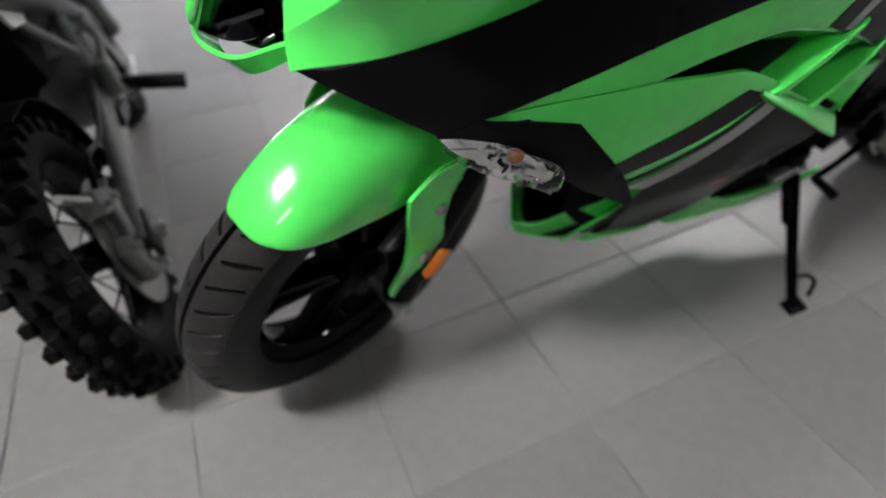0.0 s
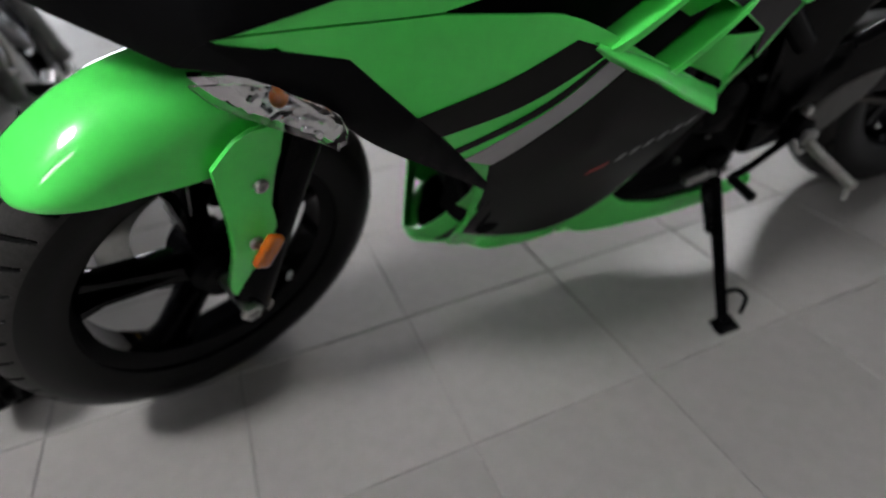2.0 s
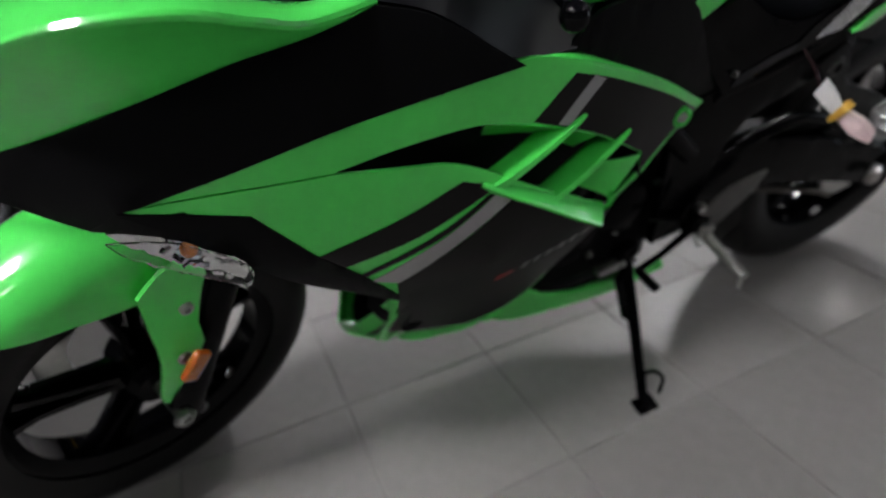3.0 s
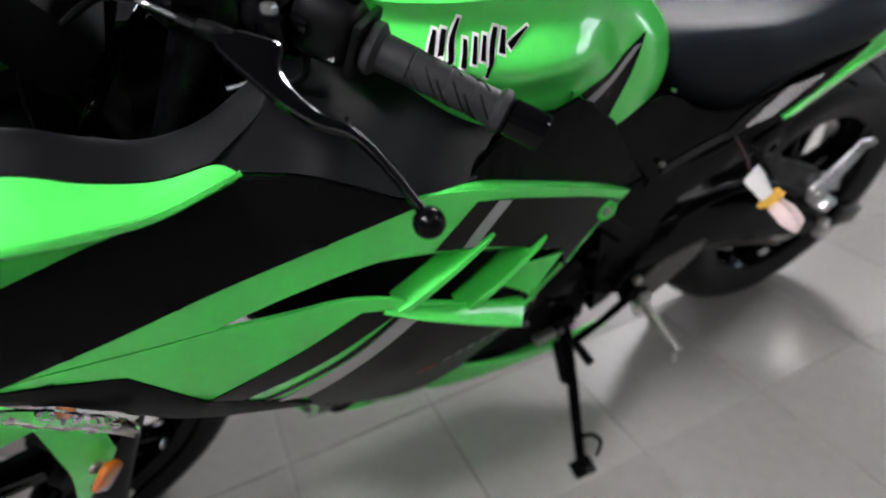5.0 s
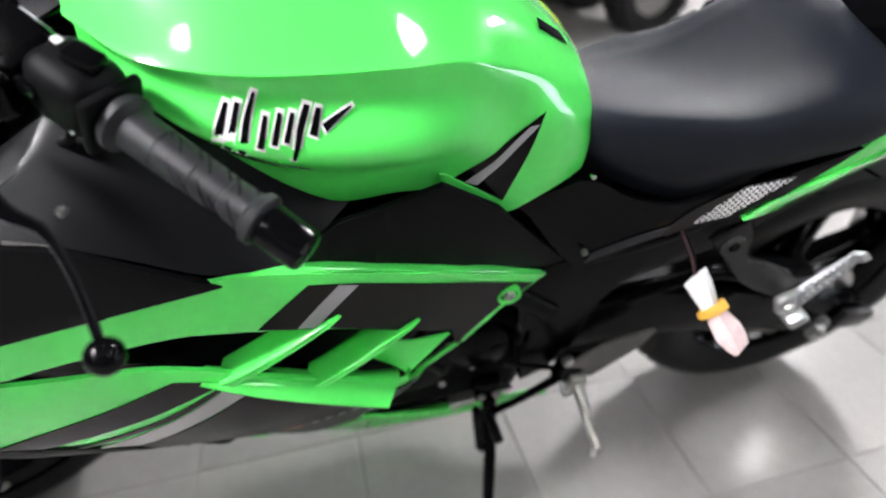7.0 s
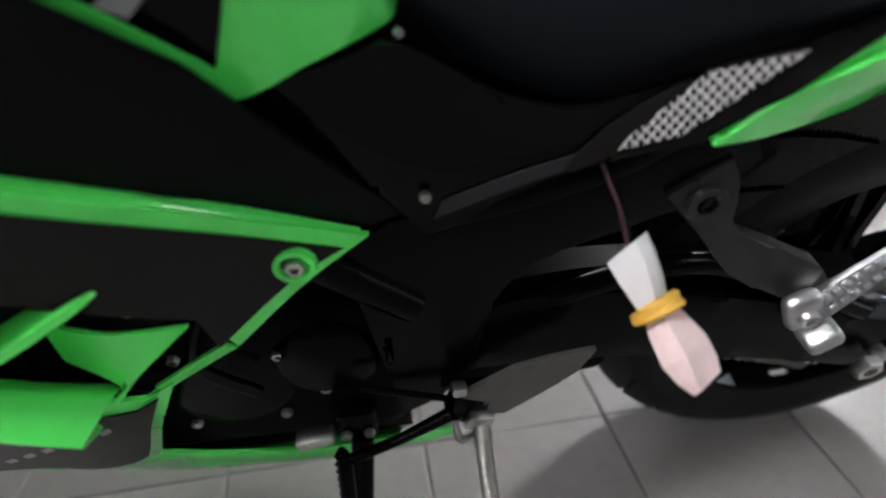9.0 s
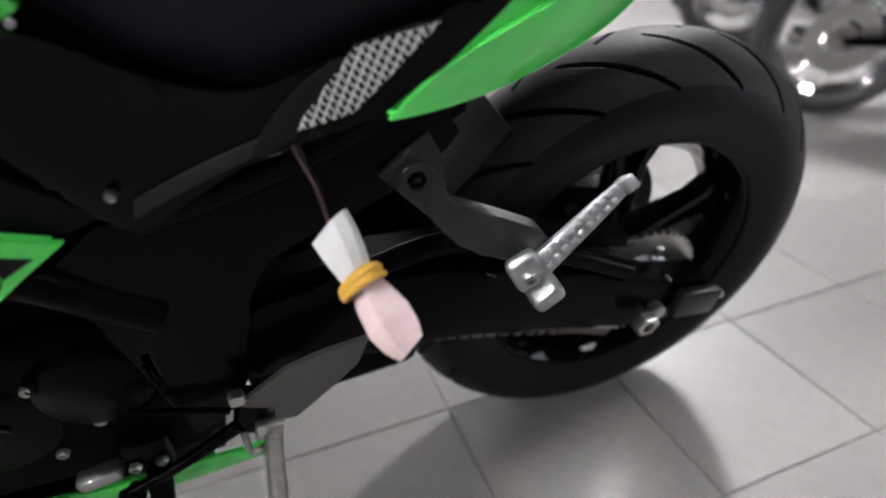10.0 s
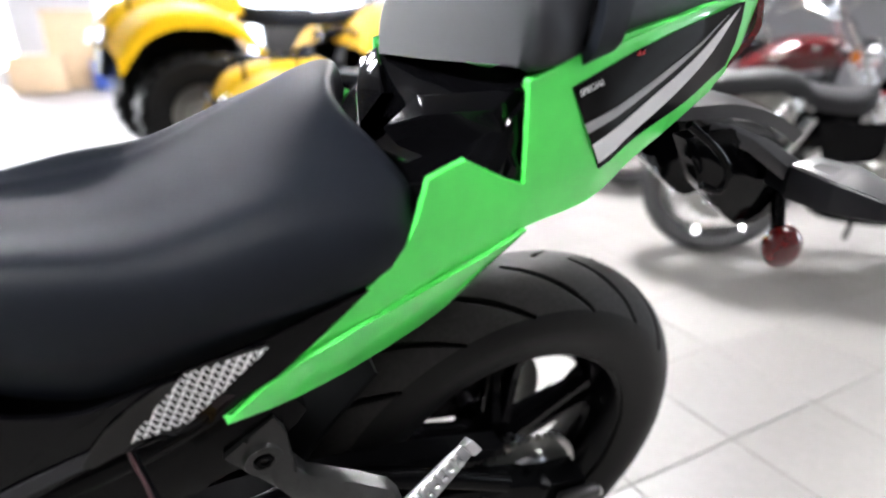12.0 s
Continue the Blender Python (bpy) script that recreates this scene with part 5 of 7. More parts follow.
def clip_to(poly, ring):
    """The part of a polygon inside a ring of edges that turns to the left."""
    for a, b in zip(ring, ring[1:] + ring[:1]):
        out = []
        for p, q in zip(poly, poly[1:] + poly[:1]):
            dp, dq = [(b[0] - a[0]) * (v[1] - a[1]) - (b[1] - a[1]) * (v[0] - a[0]) for v in (p, q)]
            if dp >= 0:
                out.append(p)
            if (dp >= 0) != (dq >= 0):
                out.append(p + (q - p) * (dp / (dp - dq)))
        poly = out
        if not poly:
            break
    return poly


def poly_area(poly):
    return abs(sum(p[0] * q[1] - p[1] * q[0] for p, q in zip(poly, poly[1:] + poly[:1]))) / 2


def tail_side(side):
    t = plate("tail_cowl", [(1.125, 0.690, 1), (1.19, 0.745), (1.232, 0.786), (1.264, 0.822), (1.277, 0.868, 1), (1.306, 0.878, 1), (1.340, 0.860), (1.362, 0.851, 1), (1.357, 0.928, 1), (1.416, 0.949), (1.47, 0.960), (1.54, 0.972), (1.61, 0.985), (1.640, 0.982, 1), (1.637, 0.930), (1.610, 0.893, 1), (1.550, 0.867), (1.50, 0.846), (1.445, 0.819), (1.362, 0.812, 1), (1.337, 0.801), (1.281, 0.778), (1.223, 0.754), (1.165, 0.722)], GREEN, bike, TW, 0.0, 0.006, 0.025, side, "glossy lime green tail cowl", 0.001)
    plate("tail_decal", [(1.397, 0.921, 1), (1.46, 0.942), (1.53, 0.961), (1.613, 0.977, 1), (1.622, 0.950), (1.620, 0.918, 1), (1.560, 0.890), (1.50, 0.872), (1.441, 0.851, 1)], BLACK_GLOSS, t, TW, 0.0014, 0.001, 0.02, side, "gloss black decal", 0.0)
    plate("tail_stripe", [(1.427, 0.874, 1), (1.48, 0.895), (1.54, 0.925), (1.607, 0.972, 1), (1.575, 0.930), (1.52, 0.893), (1.438, 0.857, 1)], WHITE_DECAL, t, TW, 0.0024, 0.0008, 0.015, side, "white swoosh", 0.0)
    plate("tail_stripe", [(1.415, 0.892, 1), (1.47, 0.908), (1.53, 0.934), (1.588, 0.966, 1), (1.53, 0.928), (1.47, 0.900), (1.420, 0.884, 1)], GREY_DECAL, t, TW, 0.0024, 0.0008, 0.015, side, "silver swoosh", 0.0)
    if side < 0:
        text("lettering", "SPECIAL", 0.0074, WHITE_DECAL, Matrix.Translation((1.416, -(TW(1.416, 0.920) + 0.0034), 0.920)) @ Matrix.Rotation(radians(11), 4, "Z") @ pose(0, 0, 0, 90, -16, 0), t)
        for k in range(2):
            plate("decal_mark", [(1.464 + k * 0.005, 0.940, 1), (1.467 + k * 0.005, 0.944, 1), (1.468 + k * 0.005, 0.940, 1)], RED_PIN, t, TW, 0.0026, 0.0008, 0.02, side, "small red mark", 0.0)
    # lower flank: it turns in below the crease
    top_line = [(1.128, 0.692), (1.165, 0.724), (1.223, 0.756), (1.281, 0.780), (1.337, 0.803), (1.366, 0.815)]
    foot_line = [(1.126, 0.688), (1.170, 0.688), (1.230, 0.697), (1.304, 0.727), (1.342, 0.780), (1.368, 0.811)]
    rails = [[(x, side * (TW(x, z) - 0.0005), z - 0.001) for x, z in top_line]]
    for f, tuck in ((0.5, 0.004), (1.0, 0.010)):
        # the turn-in fades out at both ends of the flank
        rails.append([(xa + (xb - xa) * f, side * (TW(xa + (xb - xa) * f, za + (zb - za) * f) - tuck * q), za + (zb - za) * f) for (xa, za), (xb, zb), q in zip(top_line, foot_line, (0.0, 0.6, 1.6, 1.8, 1.0, 0.2))])
    loft("tail_flank", rails, GREEN, t, 8, 40, False, False, "green flank that turns in below the crease", 60, None, 0.004)
    # black lower side cover with chequered decal
    SC = surface([(0.93, 0.63, 0.155), (1.06, 0.68, 0.170), (1.16, 0.75, 0.186), (0.82, 0.74, 0.150), (0.95, 0.73, 0.150), (1.20, 0.77, 0.186), (1.13, 0.69, 0.178)])
    cov = plate("side_cover", [(0.808, 0.742, 1), (0.86, 0.69), (0.928, 0.612, 1), (0.95, 0.614), (1.035, 0.662), (1.127, 0.688, 1), (1.19, 0.744), (1.235, 0.788, 1), (1.17, 0.762), (1.08, 0.728), (1.03, 0.712), (0.975, 0.725), (0.93, 0.752), (0.908, 0.758, 1), (0.86, 0.742), (0.815, 0.732, 1)], BLACK_GLOSS, bike, SC, -0.002, 0.005, 0.025, side, "gloss black side cover under the seat")
    plate("edge_strip", [(0.938, 0.624, 1), (0.943, 0.640, 1), (0.993, 0.663), (1.036, 0.680, 1), (1.040, 0.670, 1), (0.998, 0.652)], GREY_CAP, cov, SC, 0.0012, 0.0015, 0.02, side, "dark grey strip along the lower edge", 0.0005)
    plate("decal_base", [(1.028, 0.668, 1), (1.045, 0.669), (1.108, 0.720), (1.12, 0.738, 1), (1.090, 0.733), (1.05, 0.700)], CHARCOAL, cov, SC, 0.0012, 0.001, 0.02, side, "charcoal stripe", 0.0)
    patch = plate("mesh_decal", [(1.057, 0.682, 1), (1.102, 0.694, 1), (1.129, 0.721), (1.162, 0.757, 1), (1.146, 0.755), (1.106, 0.743, 1)], CHARCOAL, cov, SC, 0.0012, 0.001, 0.02, side, "grey chevron-patterned decal", 0.0)
    ux, uz = np.array((1.0, 0.16)), np.array((0.72, 0.69))
    edge = [np.array(p) for p in ((1.059, 0.684), (1.101, 0.695), (1.129, 0.722), (1.161, 0.756), (1.106, 0.742))]
    for i in range(-5, 14):
        for j in range(-2, 14):
            p = np.array((1.062, 0.684)) + ux * 0.0074 * i + uz * 0.0084 * j + ux * 0.0037 * (j % 2)
            q = clip_to([p, p + (0.0046, 0.0062), p + (0.0074, 0.0008), p + (0.0062, 0.0008), p + (0.0045, 0.0044), p + (0.0012, 0.0)], edge)
            if len(q) > 2 and poly_area(q) > 1.5e-6:
                plate("chevron", [(float(a), float(b), 1) for a, b in q], WHITE_DECAL, patch, SC, 0.0022, 0.0006, 0.05, side, "", 0.0)
    bolt("cover_bolt", (0.931, side * (SC(0.931, 0.648) + 0.002), 0.648), (0, side, 0), 0.0046, STEEL, cov, None, 6)
    bolt("seat_screw", (0.918, side * 0.148, 0.764), (0, side, 0.3), 0.0035, CHROME, cov, None, 6)


for sd in LEFT_RIGHT:
    tail_side(sd)
# the far tail panel sits a little lower, as the seat does
for ob in bike.children:
    if ob.name.split(".")[0] == "tail_cowl" and ob.data.vertices[0].co.y > 0:
        for q in [ob] + list(ob.children):
            q.data.transform(SHEAR_TAIL)
# gloss black bridge between the seats with its two raised horns
bridge = loft("tail_bridge", [mirror_half([(x, -wl, zl), (x, -wl + 0.002, zs), (x, -0.12, zt), (x, -0.05, zc), (x, 0, zc)]) for x, wl, zl, zs, zt, zc in ((1.235, 0.166, 0.79, 0.838, 0.848, 0.842), (1.30, 0.171, 0.80, 0.846, 0.846, 0.842), (1.335, 0.166, 0.81, 0.866, 0.866, 0.862), (1.354, 0.160, 0.82, 0.900, 0.900, 0.892), (1.386, 0.150, 0.84, 0.922, 0.922, 0.918))], BLACK_GLOSS, bike, 20, 33, False, False, "gloss black bridge between the seats", 30, SHEAR_TAIL, 0.006)
WEDGE = [(1.297, 0.037, 0.854), (1.325, 0.050, 0.886), (1.357, 0.156, 0.920), (1.364, 0.170, 0.856), (1.338, 0.158, 0.905), (1.312, 0.092, 0.882), (1.352, 0.174, 0.866), (1.302, 0.062, 0.846), (1.345, 0.172, 0.848), (1.365, 0.050, 0.880), (1.378, 0.150, 0.912), (1.378, 0.165, 0.852)]
WEDGE_FACES = [(1, 2, 4, 5), (0, 1, 5), (0, 5, 7), (5, 4, 6, 8, 7), (4, 2, 3, 6), (6, 3, 8), (1, 9, 10, 2), (2, 10, 11, 3)]
for s in (-1, 1):
    bm = bmesh.new()
    vs = [bm.verts.new((x, s * y, z)) for x, y, z in WEDGE]
    for q in WEDGE_FACES:
        bm.faces.new([vs[i] for i in q])
    bmesh.ops.recalc_face_normals(bm, faces=bm.faces)
    bmesh.ops.bevel(bm, geom=[e for e in bm.edges if len(e.link_faces) == 2], offset=0.0016, segments=2, profile=0.5, affect="EDGES")
    horn = part("horn", bm, BLACK_GLOSS, bridge, "faceted gloss black horn", 25)
    if s > 0:
        horn.data.transform(SHEAR_TAIL)
for s in (-1, 1):
    loft("tail_top", [[(1.357, s * 0.172, 0.930), (1.362, s * 0.160, 0.931), (1.372, s * 0.148, 0.915)], [(1.45, s * 0.156, 0.955), (1.45, s * 0.146, 0.955), (1.45, s * 0.132, 0.938)], [(1.56, s * 0.134, 0.982), (1.56, s * 0.118, 0.982), (1.56, s * 0.095, 0.966)], [(1.635, s * 0.112, 0.990), (1.64, s * 0.09, 0.992), (1.64, s * 0.06, 0.980)]], GREEN, bike, 20, 8, False, False, "green top edge of the tail", 60, Matrix.Translation((0, 0, -0.006)) @ SHEAR_TAIL, 0.005)
loft("tail_light", [mirror_half([(1.625, -0.112, 0.915), (1.642, -0.07, 0.905), (1.650, 0, 0.902)]), mirror_half([(1.660, -0.108, 0.950), (1.685, -0.07, 0.945), (1.698, 0, 0.942)]), mirror_half([(1.650, -0.104, 0.990), (1.665, -0.06, 0.996), (1.672, 0, 0.998)])], RED_LENS, bike, 12, 15, False, False, "red tail light lens", 60, None, 0.006)
loft("tail_underside", [mirror_half([(1.28, -0.145, 0.742), (1.28, -0.10, 0.715), (1.28, 0, 0.705)]), mirror_half([(1.42, -0.140, 0.822), (1.42, -0.10, 0.80), (1.42, 0, 0.785)]), mirror_half([(1.56, -0.105, 0.890), (1.56, -0.07, 0.878), (1.56, 0, 0.872)]), mirror_half([(1.63, -0.085, 0.925), (1.63, -0.05, 0.912), (1.63, 0, 0.906)])], BLACK_MATT, bike, 20, 17, False, False, "black underside of the tail", 60, None, 0.006)

# plate holder with indicators and red reflector
hold = new("plate_holder")
hold.parent = bike
hold["label"] = "black number plate holder under the tail"
loft("holder_arm", [[(1.54, y, 0.856) for y in (-0.06, 0, 0.06)], [(1.645, y, 0.842) for y in (-0.055, 0, 0.055)], [(1.733, y, 0.840) for y in (-0.055, 0, 0.055)], [(1.81, y, 0.828 - abs(y) * 0.1) for y in (-0.055, 0, 0.055)], [(1.88, y, 0.803 - abs(y) * 0.2) for y in (-0.05, 0, 0.05)]], HOLDER_GREY, hold, 24, 12, False, False, "black plastic arm", 50, None, 0.016)
for s in (-1, 1):
    plate("holder_side", [(1.656, 0.822, 1), (1.729, 0.830, 1), (1.80, 0.802), (1.865, 0.765, 1), (1.885, 0.700, 1), (1.844, 0.685, 1), (1.797, 0.690), (1.704, 0.758, 1)], BLACK_GLOSS, hold, lambda x, z: 0.065, 0.0, 0.02, 0.02, s, "black side of the holder", 0.003)
tube("holder_cable", [(1.64, -0.075, 0.845), (1.685, -0.085, 0.815), (1.712, -0.09, 0.785), (1.708, -0.088, 0.762), (1.685, -0.08, 0.768)], 0.005, BLACK_GLOSS, hold, 10)
for s in (-1, 1):
    rows_i = [(0.070, (1.838, 0.782), (1.808, 0.778), (1.814, 0.752), (1.845, 0.748)), (0.098, (1.838, 0.782), (1.808, 0.777), (1.814, 0.750), (1.845, 0.746)), (0.102, (1.850, 0.796), (1.800, 0.790), (1.815, 0.744), (1.862, 0.738)), (0.160, (1.844, 0.806), (1.802, 0.789), (1.814, 0.750), (1.858, 0.748)), (0.222, (1.818, 0.806), (1.784, 0.797), (1.794, 0.774), (1.822, 0.770)), (0.250, (1.812, 0.796), (1.800, 0.793), (1.802, 0.782), (1.813, 0.781))]
    ind = prism("rear_indicator", [[(x, s * w, z) for x, z in c] for w, *c in rows_i], BLACK_SHEEN, hold, "dark rear indicator stalk", 0.0025)
    prism("top_cap", [[(a[0] - 0.004, s * w, a[1] + 0.0022), (b[0] + 0.004, s * w, b[1] + 0.0022), (b[0] + 0.004, s * w, b[1] - 0.001), (a[0] - 0.004, s * w, a[1] - 0.001)] for w, a, b, c, d in rows_i[2:5]], HOLDER_GREY, ind, "grey top cap", 0.0008)
    prism("stalk_wedge", [[(1.700, s * 0.055, 0.838), (1.738, s * 0.055, 0.832), (1.738, s * 0.055, 0.815), (1.700, s * 0.055, 0.821)], [(1.765, s * 0.068, 0.816), (1.800, s * 0.068, 0.812), (1.800, s * 0.068, 0.795), (1.765, s * 0.068, 0.798)], [(1.806, s * 0.098, 0.786), (1.832, s * 0.098, 0.790), (1.832, s * 0.098, 0.77), (1.806, s * 0.098, 0.768)]], HOLDER_GREY, ind, "grey wedge at the stalk root", 0.0015)
lathe("rear_reflector", [(0, 0.010), (0.018, 0.009), (0.029, 0.004), (0.031, 0.0), (0.029, -0.006), (0, -0.006)], (1.862, -0.100, 0.663), (-0.30, -1, 0.30), RED_LENS, hold, 32, False, "round red reflector")
rod("reflector_stay", (1.862, -0.09, 0.668), (1.855, -0.07, 0.735), 0.009, BLACK_SATIN, hold)

# ---- frame, engine, swingarm, stand ----
flat = surface([(0.8, 0.5, 0.135), (1.0, 0.5, 0.135), (1.15, 0.65, 0.158), (0.9, 0.3, 0.13)])
for sd in LEFT_RIGHT:
    # the first plate is an added dark sheet that stops floor showing through
    plate("frame_cover", [(0.76, 0.74, 1), (0.84, 0.79, 1), (0.96, 0.76, 1), (0.98, 0.62, 1), (0.86, 0.56, 1), (0.78, 0.60, 1)], BLACK_DEEP, bike, lambda x, z: 0.125, 0.0, 0.004, 0.05, sd, "dull black sheet added to close the gap behind the panels")
    plate("frame_plate", [(0.862, 0.575, 1), (0.88, 0.515), (0.896, 0.425), (0.905, 0.30, 1), (0.955, 0.34), (0.985, 0.42), (0.998, 0.50), (1.03, 0.548), (1.09, 0.58), (1.15, 0.613), (1.19, 0.655, 1), (1.165, 0.700, 1), (1.06, 0.66), (0.95, 0.618), (0.905, 0.610, 1)], BLACK_SATIN, bike, flat, 0.0, 0.02, 0.03, sd, "satin black frame plate", 0.003)
    tube("frame_rail", [(0.42, sd * 0.07, 0.86), (0.60, sd * 0.13, 0.72), (0.78, sd * 0.135, 0.62), (0.92, sd * 0.13, 0.50)], 0.019, BLACK_SATIN, bike, 14, "black frame tube")
    tube("subframe_rail", [(0.93, sd * 0.13, 0.60), (1.10, sd * 0.145, 0.665), (1.30, sd * 0.12, 0.76), (1.55, sd * 0.08, 0.87)], 0.014, BLACK_SATIN, bike, 12, "black subframe tube")
eng = new("engine")
eng.parent = bike
eng["label"] = "black engine behind the fairing"
bm = bmesh.new()
add_box(bm, (0.72, 0, 0.36), (0.40, 0.22, 0.24), (0, 0, 0), 0.03, 3)
add_box(bm, (0.60, 0, 0.52), (0.16, 0.20, 0.22), (0, -20, 0), 0.02, 3)
part("crankcase", bm, BLACK_DEEP, eng)
lathe("clutch_cover", [(0, 0.03), (0.05, 0.03), (0.078, 0.022), (0.085, 0.0)], (0.72, -0.085, 0.37), (0, -1, 0), BLACK_SATIN, eng, 40)
lathe("sprocket_cover", [(0, 0.03), (0.045, 0.028), (0.06, 0.018), (0.066, 0.0)], (0.83, -0.092, 0.40), (0, -1, 0), BLACK_SATIN, eng, 36)
for x, z in ((0.66, 0.43), (0.76, 0.42), (0.75, 0.31), (0.65, 0.31), (0.87, 0.44), (0.80, 0.35)):
    bolt("case_bolt", (x + 0.02, -0.110, z), (0, -1, 0), 0.007, STEEL, eng, None, 6)
tube("coolant_hose", [(0.50, -0.12, 0.55), (0.60, -0.135, 0.48), (0.68, -0.13, 0.42)], 0.014, BLACK_MATT, eng, 14)
tube("oil_line", [(0.74, -0.14, 0.54), (0.72, -0.15, 0.47), (0.76, -0.14, 0.40)], 0.007, BLACK_GLOSS, eng, 10)
box("silver_clamp", (0.80, -0.135, 0.285), (0.045, 0.02, 0.018), STEEL, eng, (0, -10, 0), 0.004)
box("radiator", (0.36, 0, 0.52), (0.03, 0.26, 0.30), BLACK_SATIN, eng, (0, -18, 0), 0.006)
for k in range(12):
    box("radiator_fin", (0.335 + 0.0075 * (k - 6) * -0.35, 0, 0.415 + k * 0.018), (0.012, 0.24, 0.003), DARK_GREY, eng, (0, -18, 0), 0.0005)
PAN = [[(0.334, -0.030, 0.206), (0.330, -0.015, 0.196), (0.328, 0, 0.192)], [(0.38, -0.082, 0.236), (0.375, -0.04, 0.206), (0.37, 0, 0.196)], [(0.50, -0.084, 0.200), (0.50, -0.05, 0.186), (0.50, 0, 0.180)], [(0.70, -0.098, 0.190), (0.70, -0.06, 0.174), (0.70, 0, 0.168)], [(0.90, -0.098, 0.195), (0.90, -0.06, 0.180), (0.90, 0, 0.176)]]
loft("belly_pan", [mirror_half(r) for r in PAN], GREEN_DEEP, bike, 24, 17, False, False, "green belly pan", 60, None, 0.004)
loft("belly_liner", [mirror_half([(x + 0.016, y * 0.93, z + 0.014) for x, y, z in r]) for r in PAN], BLACK_DEEP, bike, 24, 17, False, False, "black inside of the belly pan", 60, None, 0.003)
box("underseat_box", (1.05, 0, 0.66), (0.34, 0.22, 0.10), BLACK_DEEP, bike, (0, -8, 0), 0.02)
box("airbox", (0.68, 0, 0.74), (0.34, 0.22, 0.12), BLACK_DEEP, bike, (0, 4, 0), 0.03)
lathe("shock_spring", [(0.02, 0.0), (0.045, 0.01), (0.03, 0.03), (0.045, 0.05), (0.03, 0.07), (0.045, 0.09), (0.03, 0.11), (0.045, 0.13), (0.03, 0.15), (0.045, 0.17), (0.02, 0.18)], (1.06, 0, 0.40), (-0.15, 0, 1), BLACK_SATIN, bike, 24)

swing = new("swingarm")
swing.parent = bike
swing["label"] = "black box-section swingarm with chain"
for s in (-1, 1):
    fl = surface([(0.95, 0.40, 0.118), (1.2, 0.42, 0.128), (1.5, 0.33, 0.135), (1.4, 0.45, 0.132)])
    plate("swingarm_beam", [(0.93, 0.435, 1), (1.02, 0.47), (1.12, 0.472), (1.25, 0.45), (1.40, 0.405), (1.52, 0.365), (1.575, 0.355, 1), (1.578, 0.305, 1), (1.50, 0.285), (1.38, 0.315), (1.2, 0.355), (1.05, 0.36), (0.94, 0.36, 1)], BLACK_SATIN, swing, fl, 0.0, 0.04, 0.03, s, "black swingarm beam", 0.004)
    tube("swingarm_brace", [(1.06, s * 0.11, 0.465), (1.20, s * 0.115, 0.50), (1.33, s * 0.12, 0.455), (1.44, s * 0.125, 0.40)], 0.013, BLACK_SATIN, swing, 12)
    box("chain_adjuster", (1.555, s * 0.145, 0.328), (0.07, 0.018, 0.045), DARK_GREY, swing, (0, 8, 0), 0.006, "grey chain adjuster")
    bolt("axle_nut", (1.47, s * 0.150, 0.322), (0, s, 0), 0.019, STEEL, swing, None, 6, 0.014)
    bolt("adjuster_bolt", (1.592, s * 0.145, 0.330), (1, 0, 0), 0.008, STEEL, swing, None, 6)
rod("rear_axle", (WB, -0.15, RR), (WB, 0.15, RR), 0.011, STEEL, swing)
# sprockets with teeth
for c, r, nt_, y in (((WB, RR), 0.088, 42, -0.088), ((0.90, 0.405), 0.036, 14, -0.088)):
    bm = bmesh.new()
    ring = []
    for i in range(nt_ * 4):
        a = 2 * math.pi * i / (nt_ * 4)
        ring.append(((r + (0.006 if i % 4 in (0, 1) else 0.0)) * math.cos(a), (r + (0.006 if i % 4 in (0, 1) else 0.0)) * math.sin(a)))
    lay = [[bm.verts.new((c[0] + u * k, y + h, c[1] + v * k)) for u, v in ring] for h, k in ((-0.003, 1), (0.003, 1), (0.003, 0.62), (-0.003, 0.62))]
    for p, q in zip(lay, lay[1:] + lay[:1]):
        for i in range(len(ring)):
            j = (i + 1) % len(ring)
            bm.faces.new((p[i], p[j], q[j], q[i]))
    part("sprocket", bm, STEEL, swing, "toothed steel sprocket")
lathe("sprocket_carrier", [(0.015, 0), (0.05, 0), (0.06, 0.01), (0.06, 0.03), (0.03, 0.04), (0.015, 0.04)], (WB, -0.094, RR), (0, 1, 0), ALUMINIUM, swing, 36, True)
for k in range(5):
    a = 2 * math.pi * k / 5
    bolt("carrier_bolt", (WB + 0.062 * math.cos(a), -0.092, RR + 0.062 * math.sin(a)), (0, -1, 0), 0.009, STEEL, swing, None, 6)
# chain links along both runs
link = bmesh.new()
add_box(link, (0, 0, 0), (0.0135, 0.013, 0.012), bevel=0.003)
link_me = bpy.data.meshes.new("chain_link")
link.to_mesh(link_me)
link.free()
link_me.materials.append(CHAIN)
runs = [((0.91, 0.441), (1.47, 0.410)), ((0.905, 0.368), (1.06, 0.352), (1.22, 0.315), (1.40, 0.262), (1.47, 0.232))]
for run in runs:
    ln = spline([(x, -0.088, z) for x, z in run], 40)
    for a, b in zip(ln, ln[1:]):
        o = new("chain_link", link_me)
        o.parent = swing
        o.matrix_local = Matrix.Translation((a + b) / 2) @ pose(0, 0, 0, 0, -math.degrees(math.atan2(b[2] - a[2], b[0] - a[0])), 0)
plate("chain_guard", [(0.98, 0.478, 1), (1.12, 0.490), (1.30, 0.470), (1.45, 0.432, 1), (1.45, 0.415, 1), (1.30, 0.448), (1.12, 0.465), (0.99, 0.455, 1)], BLACK_MATT, swing, lambda x, z: 0.100, 0.0, 0.03, 0.04, -1, "black chain guard")
